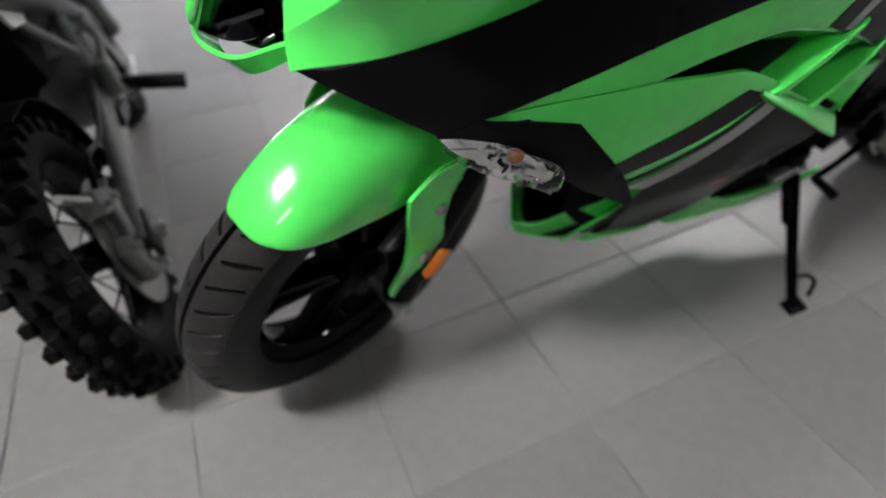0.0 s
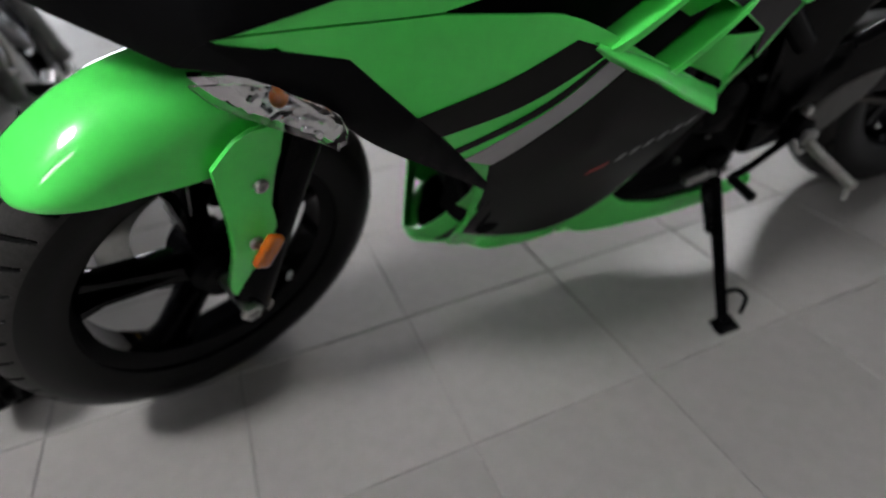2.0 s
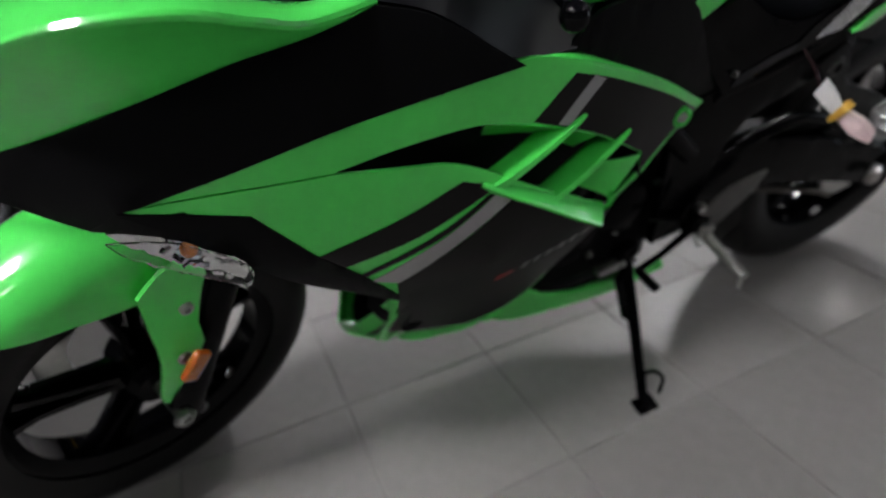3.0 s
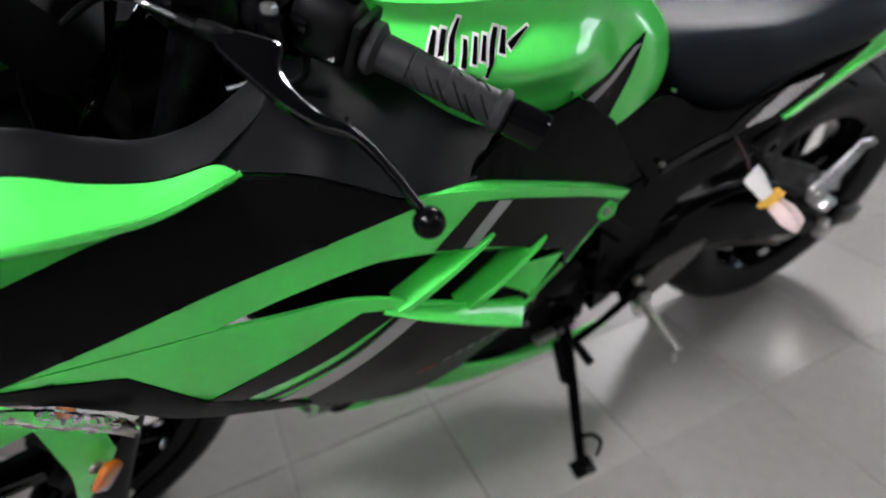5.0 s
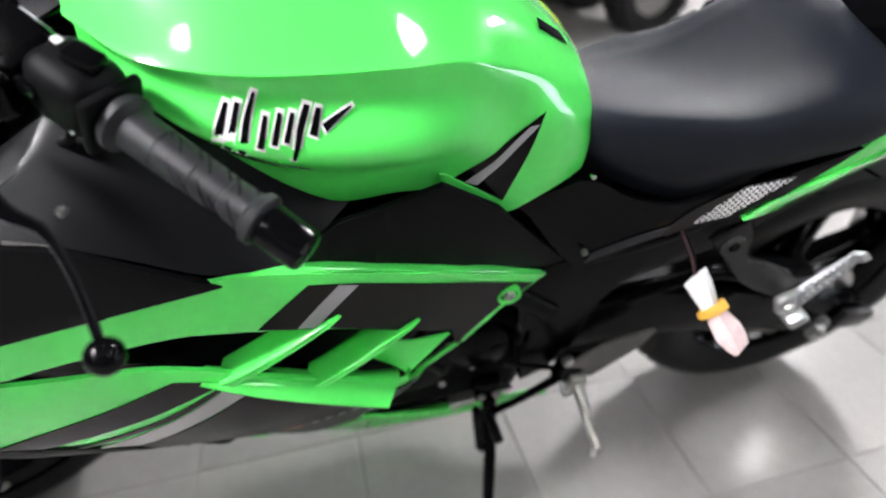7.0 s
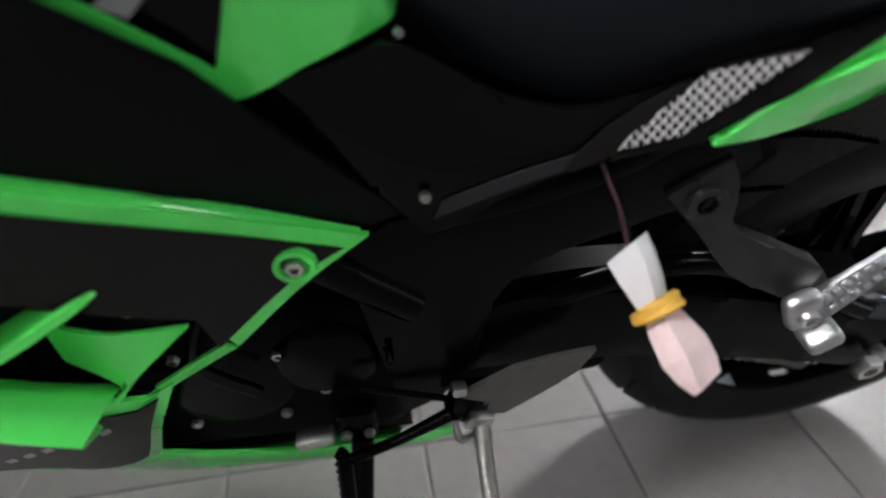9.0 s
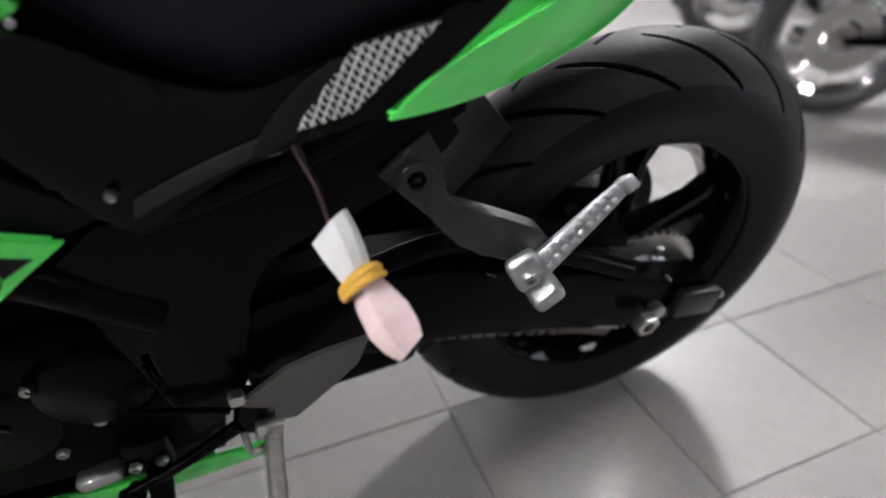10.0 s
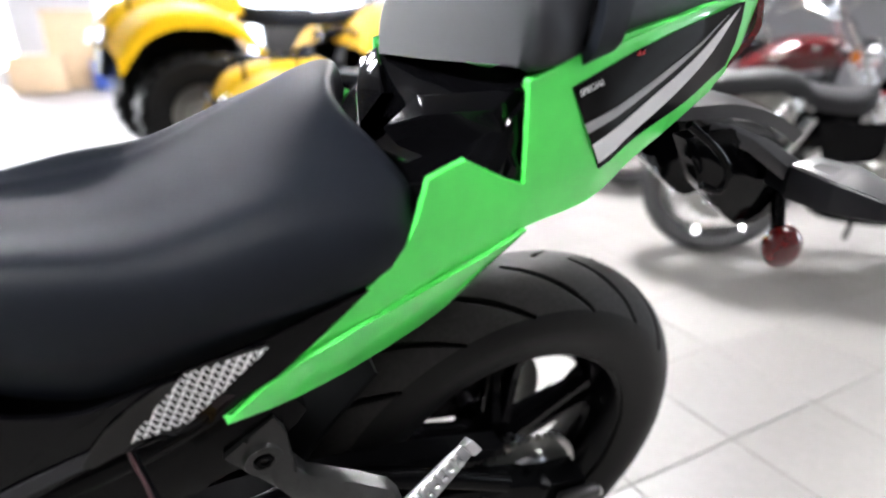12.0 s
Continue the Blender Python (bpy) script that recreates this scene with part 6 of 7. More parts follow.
# added dark box that closes a gap where bright floor would show
box("shock_linkage", (1.07, 0.01, 0.297), (0.22, 0.17, 0.11), BLACK_DEEP, bike, (0, -6, 0), 0.02, "dull black box added to close the gap above the guard")
plate("chain_slipper", [(0.965, 0.385, 1), (1.016, 0.421, 1), (1.055, 0.432), (1.100, 0.438, 1), (1.086, 0.402, 1), (1.052, 0.370), (1.014, 0.338, 1), (0.968, 0.345, 1)], GUARD_GREY, swing, lambda x, z: 0.165, 0.0, 0.006, 0.03, -1, "grey plastic guard in front of the wheel")
hug = [[(WB + rr * math.cos(radians(a)), y, RR + rr * math.sin(radians(a)) - 0.6 * y * y) for y in (-0.075, -0.04, 0, 0.04, 0.075)] for a, rr in ((172, 0.335), (150, 0.34), (128, 0.345))]
loft("inner_mudguard", hug, BLACK_MATT, swing, 16, 12, False, False, "black inner mudguard", 60, None, 0.005)

# footrest hangers and pegs
for s in (-1, 1):
    HW = surface([(1.127, 0.63, 0.165), (1.16, 0.66, 0.165), (1.19, 0.59, 0.178), (1.25, 0.56, 0.205), (1.2, 0.56, 0.19)])
    hang = plate("footrest_hanger", [(1.120, 0.628, 1), (1.140, 0.645), (1.162, 0.662, 1), (1.172, 0.64), (1.174, 0.612), (1.190, 0.592), (1.245, 0.576), (1.262, 0.560, 1), (1.256, 0.528, 1), (1.225, 0.540), (1.185, 0.556), (1.158, 0.588)], DARK_GREY, bike, HW, 0.0, 0.016, 0.02, s, "dark grey cast pillion footrest hanger", 0.003)
    lathe("hanger_socket", [(0.0, -0.004), (0.008, -0.004), (0.0095, 0.003), (0.016, 0.003), (0.018, -0.001)], (1.150, s * 0.168, 0.624), (0, s, 0), DARK_GREY, hang, 28)
    bolt("socket_screw", (1.150, s * 0.166, 0.624), (0, s, 0), 0.0085, BLACK_SATIN, hang, None, 6)
    bm = bmesh.new()
    add_box(bm, (1.233, s * 0.222, 0.547), (0.030, 0.016, 0.042), (0, -28, 0), 0.009, 3)
    add_box(bm, (1.246, s * 0.236, 0.531), (0.030, 0.028, 0.018), (0, -38, 0), 0.006, 3)
    peg = part("pillion_peg", bm, ALUMINIUM, bike, "folded ribbed aluminium pillion peg")
    bolt("peg_pin", (1.232, s * 0.230, 0.547), (0, s, 0), 0.0085, STEEL, peg)
    pa, pb = Vector((1.244, s * 0.226, 0.552)), Vector((1.326, s * 0.210, 0.614))
    dd = (pb - pa).normalized()
    # the bar's broad face looks outward and up
    face = Vector((-0.55, s * 0.74, 0.38))
    face = (face - dd * face.dot(dd)).normalized()
    wide = dd.cross(face).normalized()
    L = (pb - pa).length

    def peg_at(u, v, w):
        return pa + dd * (L * u) + wide * v + face * w
    prism("peg_bar", [[peg_at(u, -hw, -dp), peg_at(u, hw, -dp), peg_at(u, hw * 0.9, 0.0), peg_at(u, -hw * 0.9, 0.0)] for u, hw, dp in ((-0.06, 0.0118, 0.016), (0.2, 0.0108, 0.014), (0.7, 0.0090, 0.010), (0.94, 0.0072, 0.007))], ALUMINIUM, peg, "", 0.002)
    prism("peg_end", [[peg_at(u, -hw, lo), peg_at(u, hw, lo), peg_at(u + 0.04, hw * 0.8, hi), peg_at(u + 0.04, -hw * 0.8, hi)] for u, hw, lo, hi in ((0.90, 0.008, -0.007, 0.012), (0.99, 0.008, -0.007, 0.016))], ALUMINIUM, peg, "", 0.0012)
    mt = Matrix((dd, wide, face)).transposed().to_4x4()
    for k in range(9):
        c = peg_at(0.07 + 0.092 * k, 0, 0.001)
        for q in (-1, 1):
            part("peg_tooth", add_box(bmesh.new(), (0, q * 0.0046 * (1 - 0.025 * k), 0), (0.0070, 0.0078 * (1 - 0.025 * k), 0.006), (0, 0, 0), 0.0022), ALUMINIUM, peg, "", 40, Matrix.Translation(c) @ mt)
    # rider peg and its mount
    rp = tube("rider_peg", [(0.988, s * 0.158, 0.334), (0.985, s * 0.200, 0.325), (0.981, s * 0.278, 0.316)], [0.0105, 0.0095, 0.0085], ENGINE, bike, 16, "worn alloy rider footpeg")
    box("peg_mount", (0.976, s * 0.150, 0.352), (0.046, 0.03, 0.055), BLACK_SATIN, rp, (0, 15, 0), 0.008)
    tube("return_spring", [(0.958, s * 0.165, 0.338), (0.962, s * 0.180, 0.322), (0.978, s * 0.176, 0.318)], 0.004, STEEL, rp, 8, "bright return spring")
    box("peg_clevis", (0.985, s * 0.168, 0.338), (0.030, 0.014, 0.026), STEEL, rp, (0, 10, 0), 0.004)
    lathe("feeler_tip", [(0, 0), (0.005, 0.001), (0.004, 0.02), (0, 0.022)], (0.980, s * 0.272, 0.308), (0, s * 0.2, -1), STEEL, rp, 12)
    box("heel_bolt", (0.962, s * 0.160, 0.392), (0.016, 0.014, 0.016), STEEL, rp, (0, 0, 0), 0.004)
tube("gear_lever", [(0.955, -0.160, 0.345), (0.89, -0.170, 0.318), (0.83, -0.178, 0.302)], [0.008, 0.006, 0.007], BLACK_SATIN, bike, 10, "black gear lever")
rod("gear_pedal", (0.834, -0.175, 0.302), (0.838, -0.226, 0.296), 0.0085, BLACK_MATT, bike, 14, "black rubber gear pedal")
tube("gear_rod", [(0.95, -0.15, 0.36), (0.86, -0.14, 0.385)], 0.004, BLACK_SATIN, bike, 8)
stand = tube("side_stand", [(0.852, -0.130, 0.262), (0.845, -0.185, 0.190), (0.830, -0.248, 0.115), (0.818, -0.293, 0.066)], [0.014, 0.0115, 0.0105, 0.010], BLACK_SATIN, bike, 14, "black side stand, folded down")
bm = bmesh.new()
add_box(bm, (0.816, -0.302, 0.0628), (0.046, 0.034, 0.008), (11, 0, 0), 0.003)
part("stand_foot", bm, BLACK_SATIN, stand)
tube("stand_tang", [(0.828, -0.262, 0.100), (0.848, -0.270, 0.112), (0.862, -0.285, 0.100), (0.850, -0.297, 0.075)], 0.004, BLACK_SATIN, stand, 10)
lathe("stand_spring", [(0.004, 0.0)] + [(0.010 if k % 2 else 0.007, 0.004 + k * 0.005) for k in range(16)] + [(0.004, 0.09)], (0.826, -0.140, 0.262), (0.02, -0.5, -0.8), BLACK_SATIN, stand, 14)
box("stand_bracket", (0.848, -0.112, 0.285), (0.05, 0.04, 0.06), BLACK_SATIN, bike, (0, 0, 0), 0.01)
for x in (0.835, 0.862):
    bolt("stand_bolt", (x, -0.135, 0.285), (0, -1, 0), 0.007, STEEL, stand, None, 6)
tube("exhaust_header", [(0.50, 0.05, 0.42), (0.46, 0.06, 0.34), (0.55, 0.07, 0.26), (0.80, 0.09, 0.25), (1.0, 0.13, 0.30)], 0.02, DARK_GREY, bike, 16)
lathe("silencer", [(0, 0), (0.03, 0.0), (0.045, 0.03), (0.052, 0.10), (0.055, 0.30), (0.048, 0.40), (0.03, 0.41), (0.0, 0.40)], (1.0, 0.15, 0.30), (0.9, 0.12, 0.42), BLACK_SATIN, bike, 32, False, "black exhaust silencer")

# parcel of foam tied with a rubber band, hanging on its wires
def folded(name, rows, ax, face, mat, parent, label):
    """A folded foam pouch: facets round an axis, with a ridge along its front."""
    side_v = ax.cross(face).normalized()
    out = side_v.cross(ax).normalized()
    verts = []
    for c, wide, deep, ridge in rows:
        c = Vector(c)
        ring = ((-1.0, 0.0), (-0.55 + ridge, 0.55), (ridge, 1.0), (0.55 + ridge * 0.5, 0.62), (1.0, 0.1), (0.6, -0.7), (-0.5, -0.8))
        verts += [tuple(c + side_v * wide * 0.8 * u + out * deep * v + ax * (0.003 * u * (1 if wide > 0.012 else 0))) for u, v in ring]
    n, m = len(rows), 7
    faces = grid_faces(n, m, True) + [list(range(m))[::-1], [(n - 1) * m + j for j in range(m)]]
    return from_lists(name, verts, faces, mat, parent, label, 12)


wrap = new("wrapped_connector")
wrap.parent = bike
wrap["label"] = "connector wrapped in pink and white foam"
ax = (Vector((1.108, -0.280, 0.573)) - Vector((1.074, -0.205, 0.617))).normalized()
face = Vector((-0.30, -0.62, 0.72))
folded("sleeve", [((1.072, -0.203, 0.621), 0.0225, 0.0085, -0.30), ((1.077, -0.214, 0.612), 0.0215, 0.011, -0.28), ((1.082, -0.227, 0.602), 0.0185, 0.0125, -0.15), ((1.086, -0.238, 0.593), 0.0145, 0.012, 0.0)], ax, face, PAPER, wrap, "white foam sleeve folded flat at its mouth")
folded("bulb", [((1.086, -0.240, 0.592), 0.0135, 0.012, 0.0), ((1.090, -0.249, 0.588), 0.0185, 0.015, 0.05), ((1.098, -0.268, 0.579), 0.0235, 0.018, 0.15), ((1.104, -0.281, 0.573), 0.0205, 0.013, 0.35), ((1.108, -0.290, 0.569), 0.0150, 0.005, 0.6)], ax, face, PINK, wrap, "creased pink foam pouch")
for k in range(4):
    u, v = frame_at(ax)
    c = Vector((1.086, -0.2395, 0.593)) + ax * (0.0022 * (k - 1.5))
    bm = bmesh.new()
    add_tube(bm, [c + (u * math.cos(q) * (0.0165 + 0.001 * (k % 2)) + v * math.sin(q) * (0.0185 + 0.001 * (k % 2))) + ax * 0.0016 * math.sin(q + k) for q in np.linspace(0, 2 * math.pi, 16)], 0.0019, 7, 32, False)
    part("rubber_band", bm, BAND, wrap, "twisted yellow rubber band")
for dx, mat in ((0.0, WIRE), (0.003, BLACK_GLOSS)):
    tube("wire", [(1.052 + dx, -0.150, 0.685), (1.060 + dx, -0.168, 0.662), (1.068 + dx, -0.186, 0.643), (1.073 + dx, -0.204, 0.618)], 0.0016, mat, wrap, 8)

# ---- other machines in the showroom ----


def spoked_wheel(parent, name, c, R, width, rim_r, spokes, knobs=0, disc=True, rim_mat=None, tyre_mat=None, spoke_mat=None):
    w = new(name)
    w.parent = parent
    tw = width / 2
    r = (R - rim_r) / 2
    mid = (R + rim_r) / 2
    prof = [(mid + r * math.cos(a), tw * math.sin(a)) for a in np.linspace(-2.6, 2.6, 16)]
    lathe("tyre", prof, c, (0, 1, 0), tyre_mat or RUBBER, w, 64, True, "black tyre")
    if knobs:
        bm = bmesh.new()
        for k in range(knobs):
            for j, s in enumerate((-0.85, -0.3, 0.3, 0.85)):
                a = 2 * math.pi * (k + 0.5 * (j % 2)) / knobs
                rad = R + 0.006 - (0.018 if abs(s) > 0.5 else 0)
                add_box(bm, (c[0] + rad * math.cos(a), c[1] + s * tw, c[2] + rad * math.sin(a)), (0.026, 0.02, 0.022), (0, -math.degrees(a), 0), 0.003, 1)
        part("tyre_tread", bm, tyre_mat or RUBBER, w, "chunky off-road tread knobs")["kind"] = "stuff"
    lathe("rim", [(rim_r + 0.006, -tw * 0.6), (rim_r + 0.006, -tw * 0.5), (rim_r - 0.012, -tw * 0.2), (rim_r - 0.012, tw * 0.2), (rim_r + 0.006, tw * 0.5), (rim_r + 0.006, tw * 0.6), (rim_r - 0.02, tw * 0.3), (rim_r - 0.02, -tw * 0.3)], c, (0, 1, 0), rim_mat or CHROME, w, 64, True, "bright rim")
    lathe("hub", [(0.012, -0.06), (0.05, -0.06), (0.05, -0.045), (0.03, -0.03), (0.03, 0.03), (0.05, 0.045), (0.05, 0.06), (0.012, 0.06)], c, (0, 1, 0), spoke_mat or ENGINE, w, 28, True, "alloy hub")
    for k in range(spokes):
        a = 2 * math.pi * k / spokes
        s = -1 if k % 2 else 1
        b = a + (0.5 if (k // 2) % 2 else -0.5)
        bm = bmesh.new()
        add_tube(bm, [(c[0] + 0.045 * math.cos(b), c[1] + s * 0.045, c[2] + 0.045 * math.sin(b)), (c[0] + (rim_r - 0.012) * math.cos(a), c[1] + s * 0.01, c[2] + (rim_r - 0.012) * math.sin(a))], 0.0022, 5)
        part("spoke", bm, spoke_mat or CHROME, w)
    if disc:
        lathe("brake_disc", [(0.07, -0.070), (0.125, -0.070), (0.125, -0.066), (0.07, -0.066)], c, (0, 1, 0), STEEL, w, 48, True, "steel brake disc")
    return w


def dirt_bike(m):
    """Small off-road machine; its rear wheel stands at the origin and it points along x."""
    d = thing("dirt_bike", "small black and silver off-road motorcycle with knobby tyres", "motorcycle", m)
    R = 0.25
    spoked_wheel(d, "rear_wheel", (0, 0, R), R, 0.10, 0.170, 28, 30, True, BLACK_SATIN, PIT_RUBBER, BLACK_SATIN)
    spoked_wheel(d, "front_wheel", (1.18, 0, 0.285), 0.285, 0.08, 0.205, 32, 32, True, BLACK_SATIN, PIT_RUBBER, BLACK_SATIN)
    for s in (-1, 1):
        # box-section swingarm with its axle block and adjuster
        loft("swingarm", [[(x, s * (0.098 + 0.013 * u), z + h * v) for u, v in ((-1, -1), (1, -1), (1, 1), (-1, 1))] for x, z, h in ((-0.045, 0.256, 0.014), (0.02, 0.268, 0.020), (0.15, 0.305, 0.022), (0.30, 0.348, 0.026), (0.41, 0.375, 0.030))], PIT_ALLOY, d, 24, 16, True, True, "cast silver swingarm", 30)
        box("axle_block", (-0.008, s * 0.112, 0.252), (0.085, 0.016, 0.05), DARK_GREY, d, (0, -14, 0), 0.005, "grey axle block")
        bolt("axle_nut", (-0.01, s * 0.122, 0.25), (0, s, 0), 0.017, STEEL, d, None, 6, 0.016)
        bolt("adjuster_bolt", (-0.06, s * 0.105, 0.246), (-1, 0, 0), 0.007, STEEL, d, None, 6, 0.02)
        tube("frame_tube", [(0.92, s * 0.03, 0.80), (0.86, s * 0.07, 0.52), (0.74, s * 0.08, 0.27), (0.46, s * 0.09, 0.27), (0.41, s * 0.10, 0.37)], 0.014, BLACK_SATIN, d, 12, "black frame tube")
        tube("frame_tube", [(0.93, s * 0.03, 0.82), (0.66, s * 0.10, 0.72), (0.44, s * 0.115, 0.56), (0.41, s * 0.11, 0.38)], 0.016, PIT_ALLOY, d, 12, "silver frame tube")
        tube("subframe_tube", [(0.50, s * 0.10, 0.66), (0.28, s * 0.10, 0.70), (0.0, s * 0.08, 0.74)], 0.011, BLACK_SATIN, d, 10, "black subframe tube")
        tube("subframe_tube", [(0.42, s * 0.11, 0.45), (0.24, s * 0.10, 0.57), (0.06, s * 0.085, 0.71)], 0.010, PIT_ALLOY, d, 10, "silver subframe tube")
        box("peg_bracket", (0.405, s * 0.135, 0.385), (0.07, 0.035, 0.075), PIT_ALLOY, d, (0, 20, 0), 0.010, "cast silver footpeg bracket")
        peg = tube("foot_peg", [(0.41, s * 0.140, 0.375), (0.405, s * 0.20, 0.350), (0.40, s * 0.272, 0.322)], [0.013, 0.018, 0.018], RUBBER, d, 14, "black rubber footpeg")
        for k in range(4):
            bolt("bracket_bolt", (0.385 + 0.03 * (k % 2), s * 0.153, 0.36 + 0.045 * (k // 2)), (0, s, 0), 0.006, STEEL, d, None, 6)
        tube("fork_leg", [(1.18, s * 0.09, 0.27), (1.12, s * 0.09, 0.42), (1.04, s * 0.09, 0.58)], [0.026, 0.024, 0.022], PIT_ALLOY, d, 14, "silver fork lower")
        tube("fork_upper", [(1.05, s * 0.09, 0.56), (0.89, s * 0.09, 0.92)], 0.018, STEEL, d, 14, "polished fork tube")
        plate("side_panel", [(0.12, 0.60, 1), (0.06, 0.68), (0.0, 0.745, 1), (0.20, 0.72), (0.36, 0.68, 1), (0.30, 0.62), (0.20, 0.585, 1)], WHITE_DECAL, d, lambda x, z: 0.115, 0.0, 0.006, 0.04, s, "white side panel")
        plate("radiator_shroud", [(0.90, 0.78, 1), (0.98, 0.70), (0.94, 0.54, 1), (0.76, 0.62), (0.60, 0.70, 1), (0.76, 0.79)], BLACK_MATT, d, lambda x, z: 0.13, 0.0, 0.005, 0.05, s, "black side shroud")
    # right-hand rear brake: caliper, carrier, hose and torque rod
    bm = bmesh.new()
    add_box(bm, (-0.045, -0.082, 0.365), (0.07, 0.038, 0.045), (0, 25, 0), 0.010, 2)
    add_box(bm, (-0.015, -0.085, 0.345), (0.03, 0.03, 0.05), (0, 25, 0), 0.008, 2)
    cal = part("brake_caliper", bm, PIT_ALLOY, d, "silver brake caliper")
    for x, z in ((-0.07, 0.368), (-0.03, 0.385), (-0.02, 0.352)):
        bolt("caliper_bolt", (x, -0.103, z), (0, -1, 0), 0.007, STEEL, cal, None, 6, 0.010)
    bm = bmesh.new()
    add_box(bm, (-0.075, -0.086, 0.255), (0.05, 0.03, 0.09), (0, -15, 0), 0.010, 2)
    add_box(bm, (-0.045, -0.088, 0.21), (0.06, 0.026, 0.04), (0, 30, 0), 0.008, 2)
    add_box(bm, (-0.03, -0.090, 0.305), (0.045, 0.02, 0.06), (0, 20, 0), 0.007, 2)
    car = part("caliper_carrier", bm, PIT_ALLOY, d, "cast silver brake carrier")
    for x, z in ((-0.09, 0.29), (-0.06, 0.225), (-0.035, 0.20)):
        bolt("carrier_bolt", (x, -0.103, z), (0, -1, 0), 0.008, STEEL, car, None, 6, 0.010)
    tube("brake_hose", [(-0.05, -0.10, 0.39), (-0.02, -0.115, 0.43), (0.12, -0.115, 0.40), (0.32, -0.118, 0.42)], 0.005, BLACK_MATT, d, 8)
    tube("torque_rod", [(-0.10, -0.095, 0.40), (-0.16, -0.085, 0.45)], 0.007, STEEL, d, 10, "bright rod")
    tube("brake_pedal", [(0.42, -0.145, 0.35), (0.50, -0.16, 0.335), (0.60, -0.165, 0.35)], [0.009, 0.008, 0.011], STEEL, d, 10, "steel brake pedal")
    # engine, airbox, shock, inner mudguard
    bm = bmesh.new()
    add_box(bm, (0.60, 0, 0.37), (0.30, 0.20, 0.18), (0, 0, 0), 0.03)
    add_box(bm, (0.70, 0, 0.52), (0.16, 0.14, 0.16), (0, 25, 0), 0.02)
    eng_d = part("engine", bm, PIT_ALLOY, d, "cast alloy engine with cooling fins")
    for k in range(6):
        box("cooling_fin", (0.68 + k * 0.012, 0, 0.46 + k * 0.024), (0.17, 0.18, 0.006), PIT_ALLOY, eng_d, (0, 25, 0), 0.002)
    lathe("engine_cover", [(0, 0.034), (0.05, 0.032), (0.072, 0.022), (0.078, 0)], (0.54, -0.098, 0.385), (0, -1, 0), PIT_ALLOY, d, 32, False, "silver clutch cover")
    for k in range(6):
        a = 2 * math.pi * k / 6
        bolt("cover_bolt", (0.54 + 0.07 * math.cos(a), -0.108, 0.385 + 0.07 * math.sin(a)), (0, -1, 0), 0.005, STEEL, d, None, 6)
    tube("kick_lever", [(0.50, -0.13, 0.40), (0.46, -0.155, 0.46), (0.40, -0.16, 0.52)], [0.010, 0.008, 0.008], STEEL, d, 10, "steel kick lever")
    bm = bmesh.new()
    add_box(bm, (0.33, 0, 0.57), (0.22, 0.16, 0.18), (0, -15, 0), 0.03)
    part("airbox", bm, BLACK_MATT, d, "black airbox")
    lathe("rear_shock", [(0.02, 0.0)] + [(0.038 if k % 2 else 0.027, 0.012 + 0.012 * k) for k in range(14)] + [(0.02, 0.19)], (0.27, 0, 0.36), (0.25, 0, 1), BLACK_SATIN, d, 20)
    hug = [[(0.285 * math.cos(radians(a)), y, R + 0.285 * math.sin(radians(a)) - 2 * y * y) for y in (-0.065, 0, 0.065)] for a in (5, 35, 65, 95)]
    loft("inner_mudguard", hug, BLACK_MATT, d, 16, 8, False, False, "black inner mudguard", 60, None, 0.004)
    loft("tank_and_seat", [mirror_half([(x, -w, z - 0.1), (x, -w, z - 0.03), (x, -w * 0.6, z), (x, 0, z + 0.01)]) for x, w, z in ((0.88, 0.06, 0.86), (0.72, 0.12, 0.88), (0.54, 0.11, 0.83), (0.30, 0.10, 0.81), (-0.02, 0.09, 0.84))], BLACK_MATT, d, 24, 21, False, False, "black tank and long seat", 60)
    loft("rear_mudguard", [[(x, y, z - 2 * y * y) for y in (-0.085, 0, 0.085)] for x, z in ((0.15, 0.74), (-0.08, 0.78), (-0.32, 0.84))], BLACK_MATT, d, 12, 7, False, False, "black rear mudguard", 60, None, 0.004)
    loft("front_mudguard", [[(x, y, z - 3 * y * y) for y in (-0.06, 0, 0.06)] for x, z in ((1.42, 0.66), (1.22, 0.69), (0.98, 0.66))], BLACK_MATT, d, 12, 7, False, False, "black front mudguard", 60, None, 0.004)
    tube("exhaust", [(0.78, 0.02, 0.56), (0.88, -0.06, 0.46), (0.78, -0.11, 0.40), (0.50, -0.125, 0.52), (0.20, -0.12, 0.64), (0.0, -0.125, 0.70)], [0.016, 0.016, 0.017, 0.02, 0.036, 0.036], DARK_GREY, d, 16, "dark exhaust pipe")
    tube("handlebar", [(0.84, -0.36, 1.02), (0.88, -0.20, 1.01), (0.89, -0.07, 0.95), (0.89, 0.07, 0.95), (0.88, 0.20, 1.01), (0.84, 0.36, 1.02)], 0.011, BLACK_SATIN, d, 12, "black handlebar")
    for s in (-1, 1):
        rod("grip", (0.865, s * 0.25, 1.015), (0.84, s * 0.36, 1.02), 0.016, RUBBER_GRIP, d)
    for z, x in ((0.80, 0.945), (0.90, 0.90)):
        box("fork_clamp", (x, 0, z), (0.07, 0.23, 0.03), PIT_ALLOY, d, (0, -24, 0), 0.010, "silver fork clamp")
    rod("front_axle", (1.18, -0.12, 0.285), (1.18, 0.12, 0.285), 0.010, STEEL, d)
    rod("rear_axle", (-0.01, -0.125, 0.25), (-0.01, 0.125, 0.25), 0.010, STEEL, d)
    tube("side_stand", [(0.44, 0.11, 0.30), (0.46, 0.20, 0.13), (0.47, 0.245, 0.045)], 0.010, STEEL, d, 10)
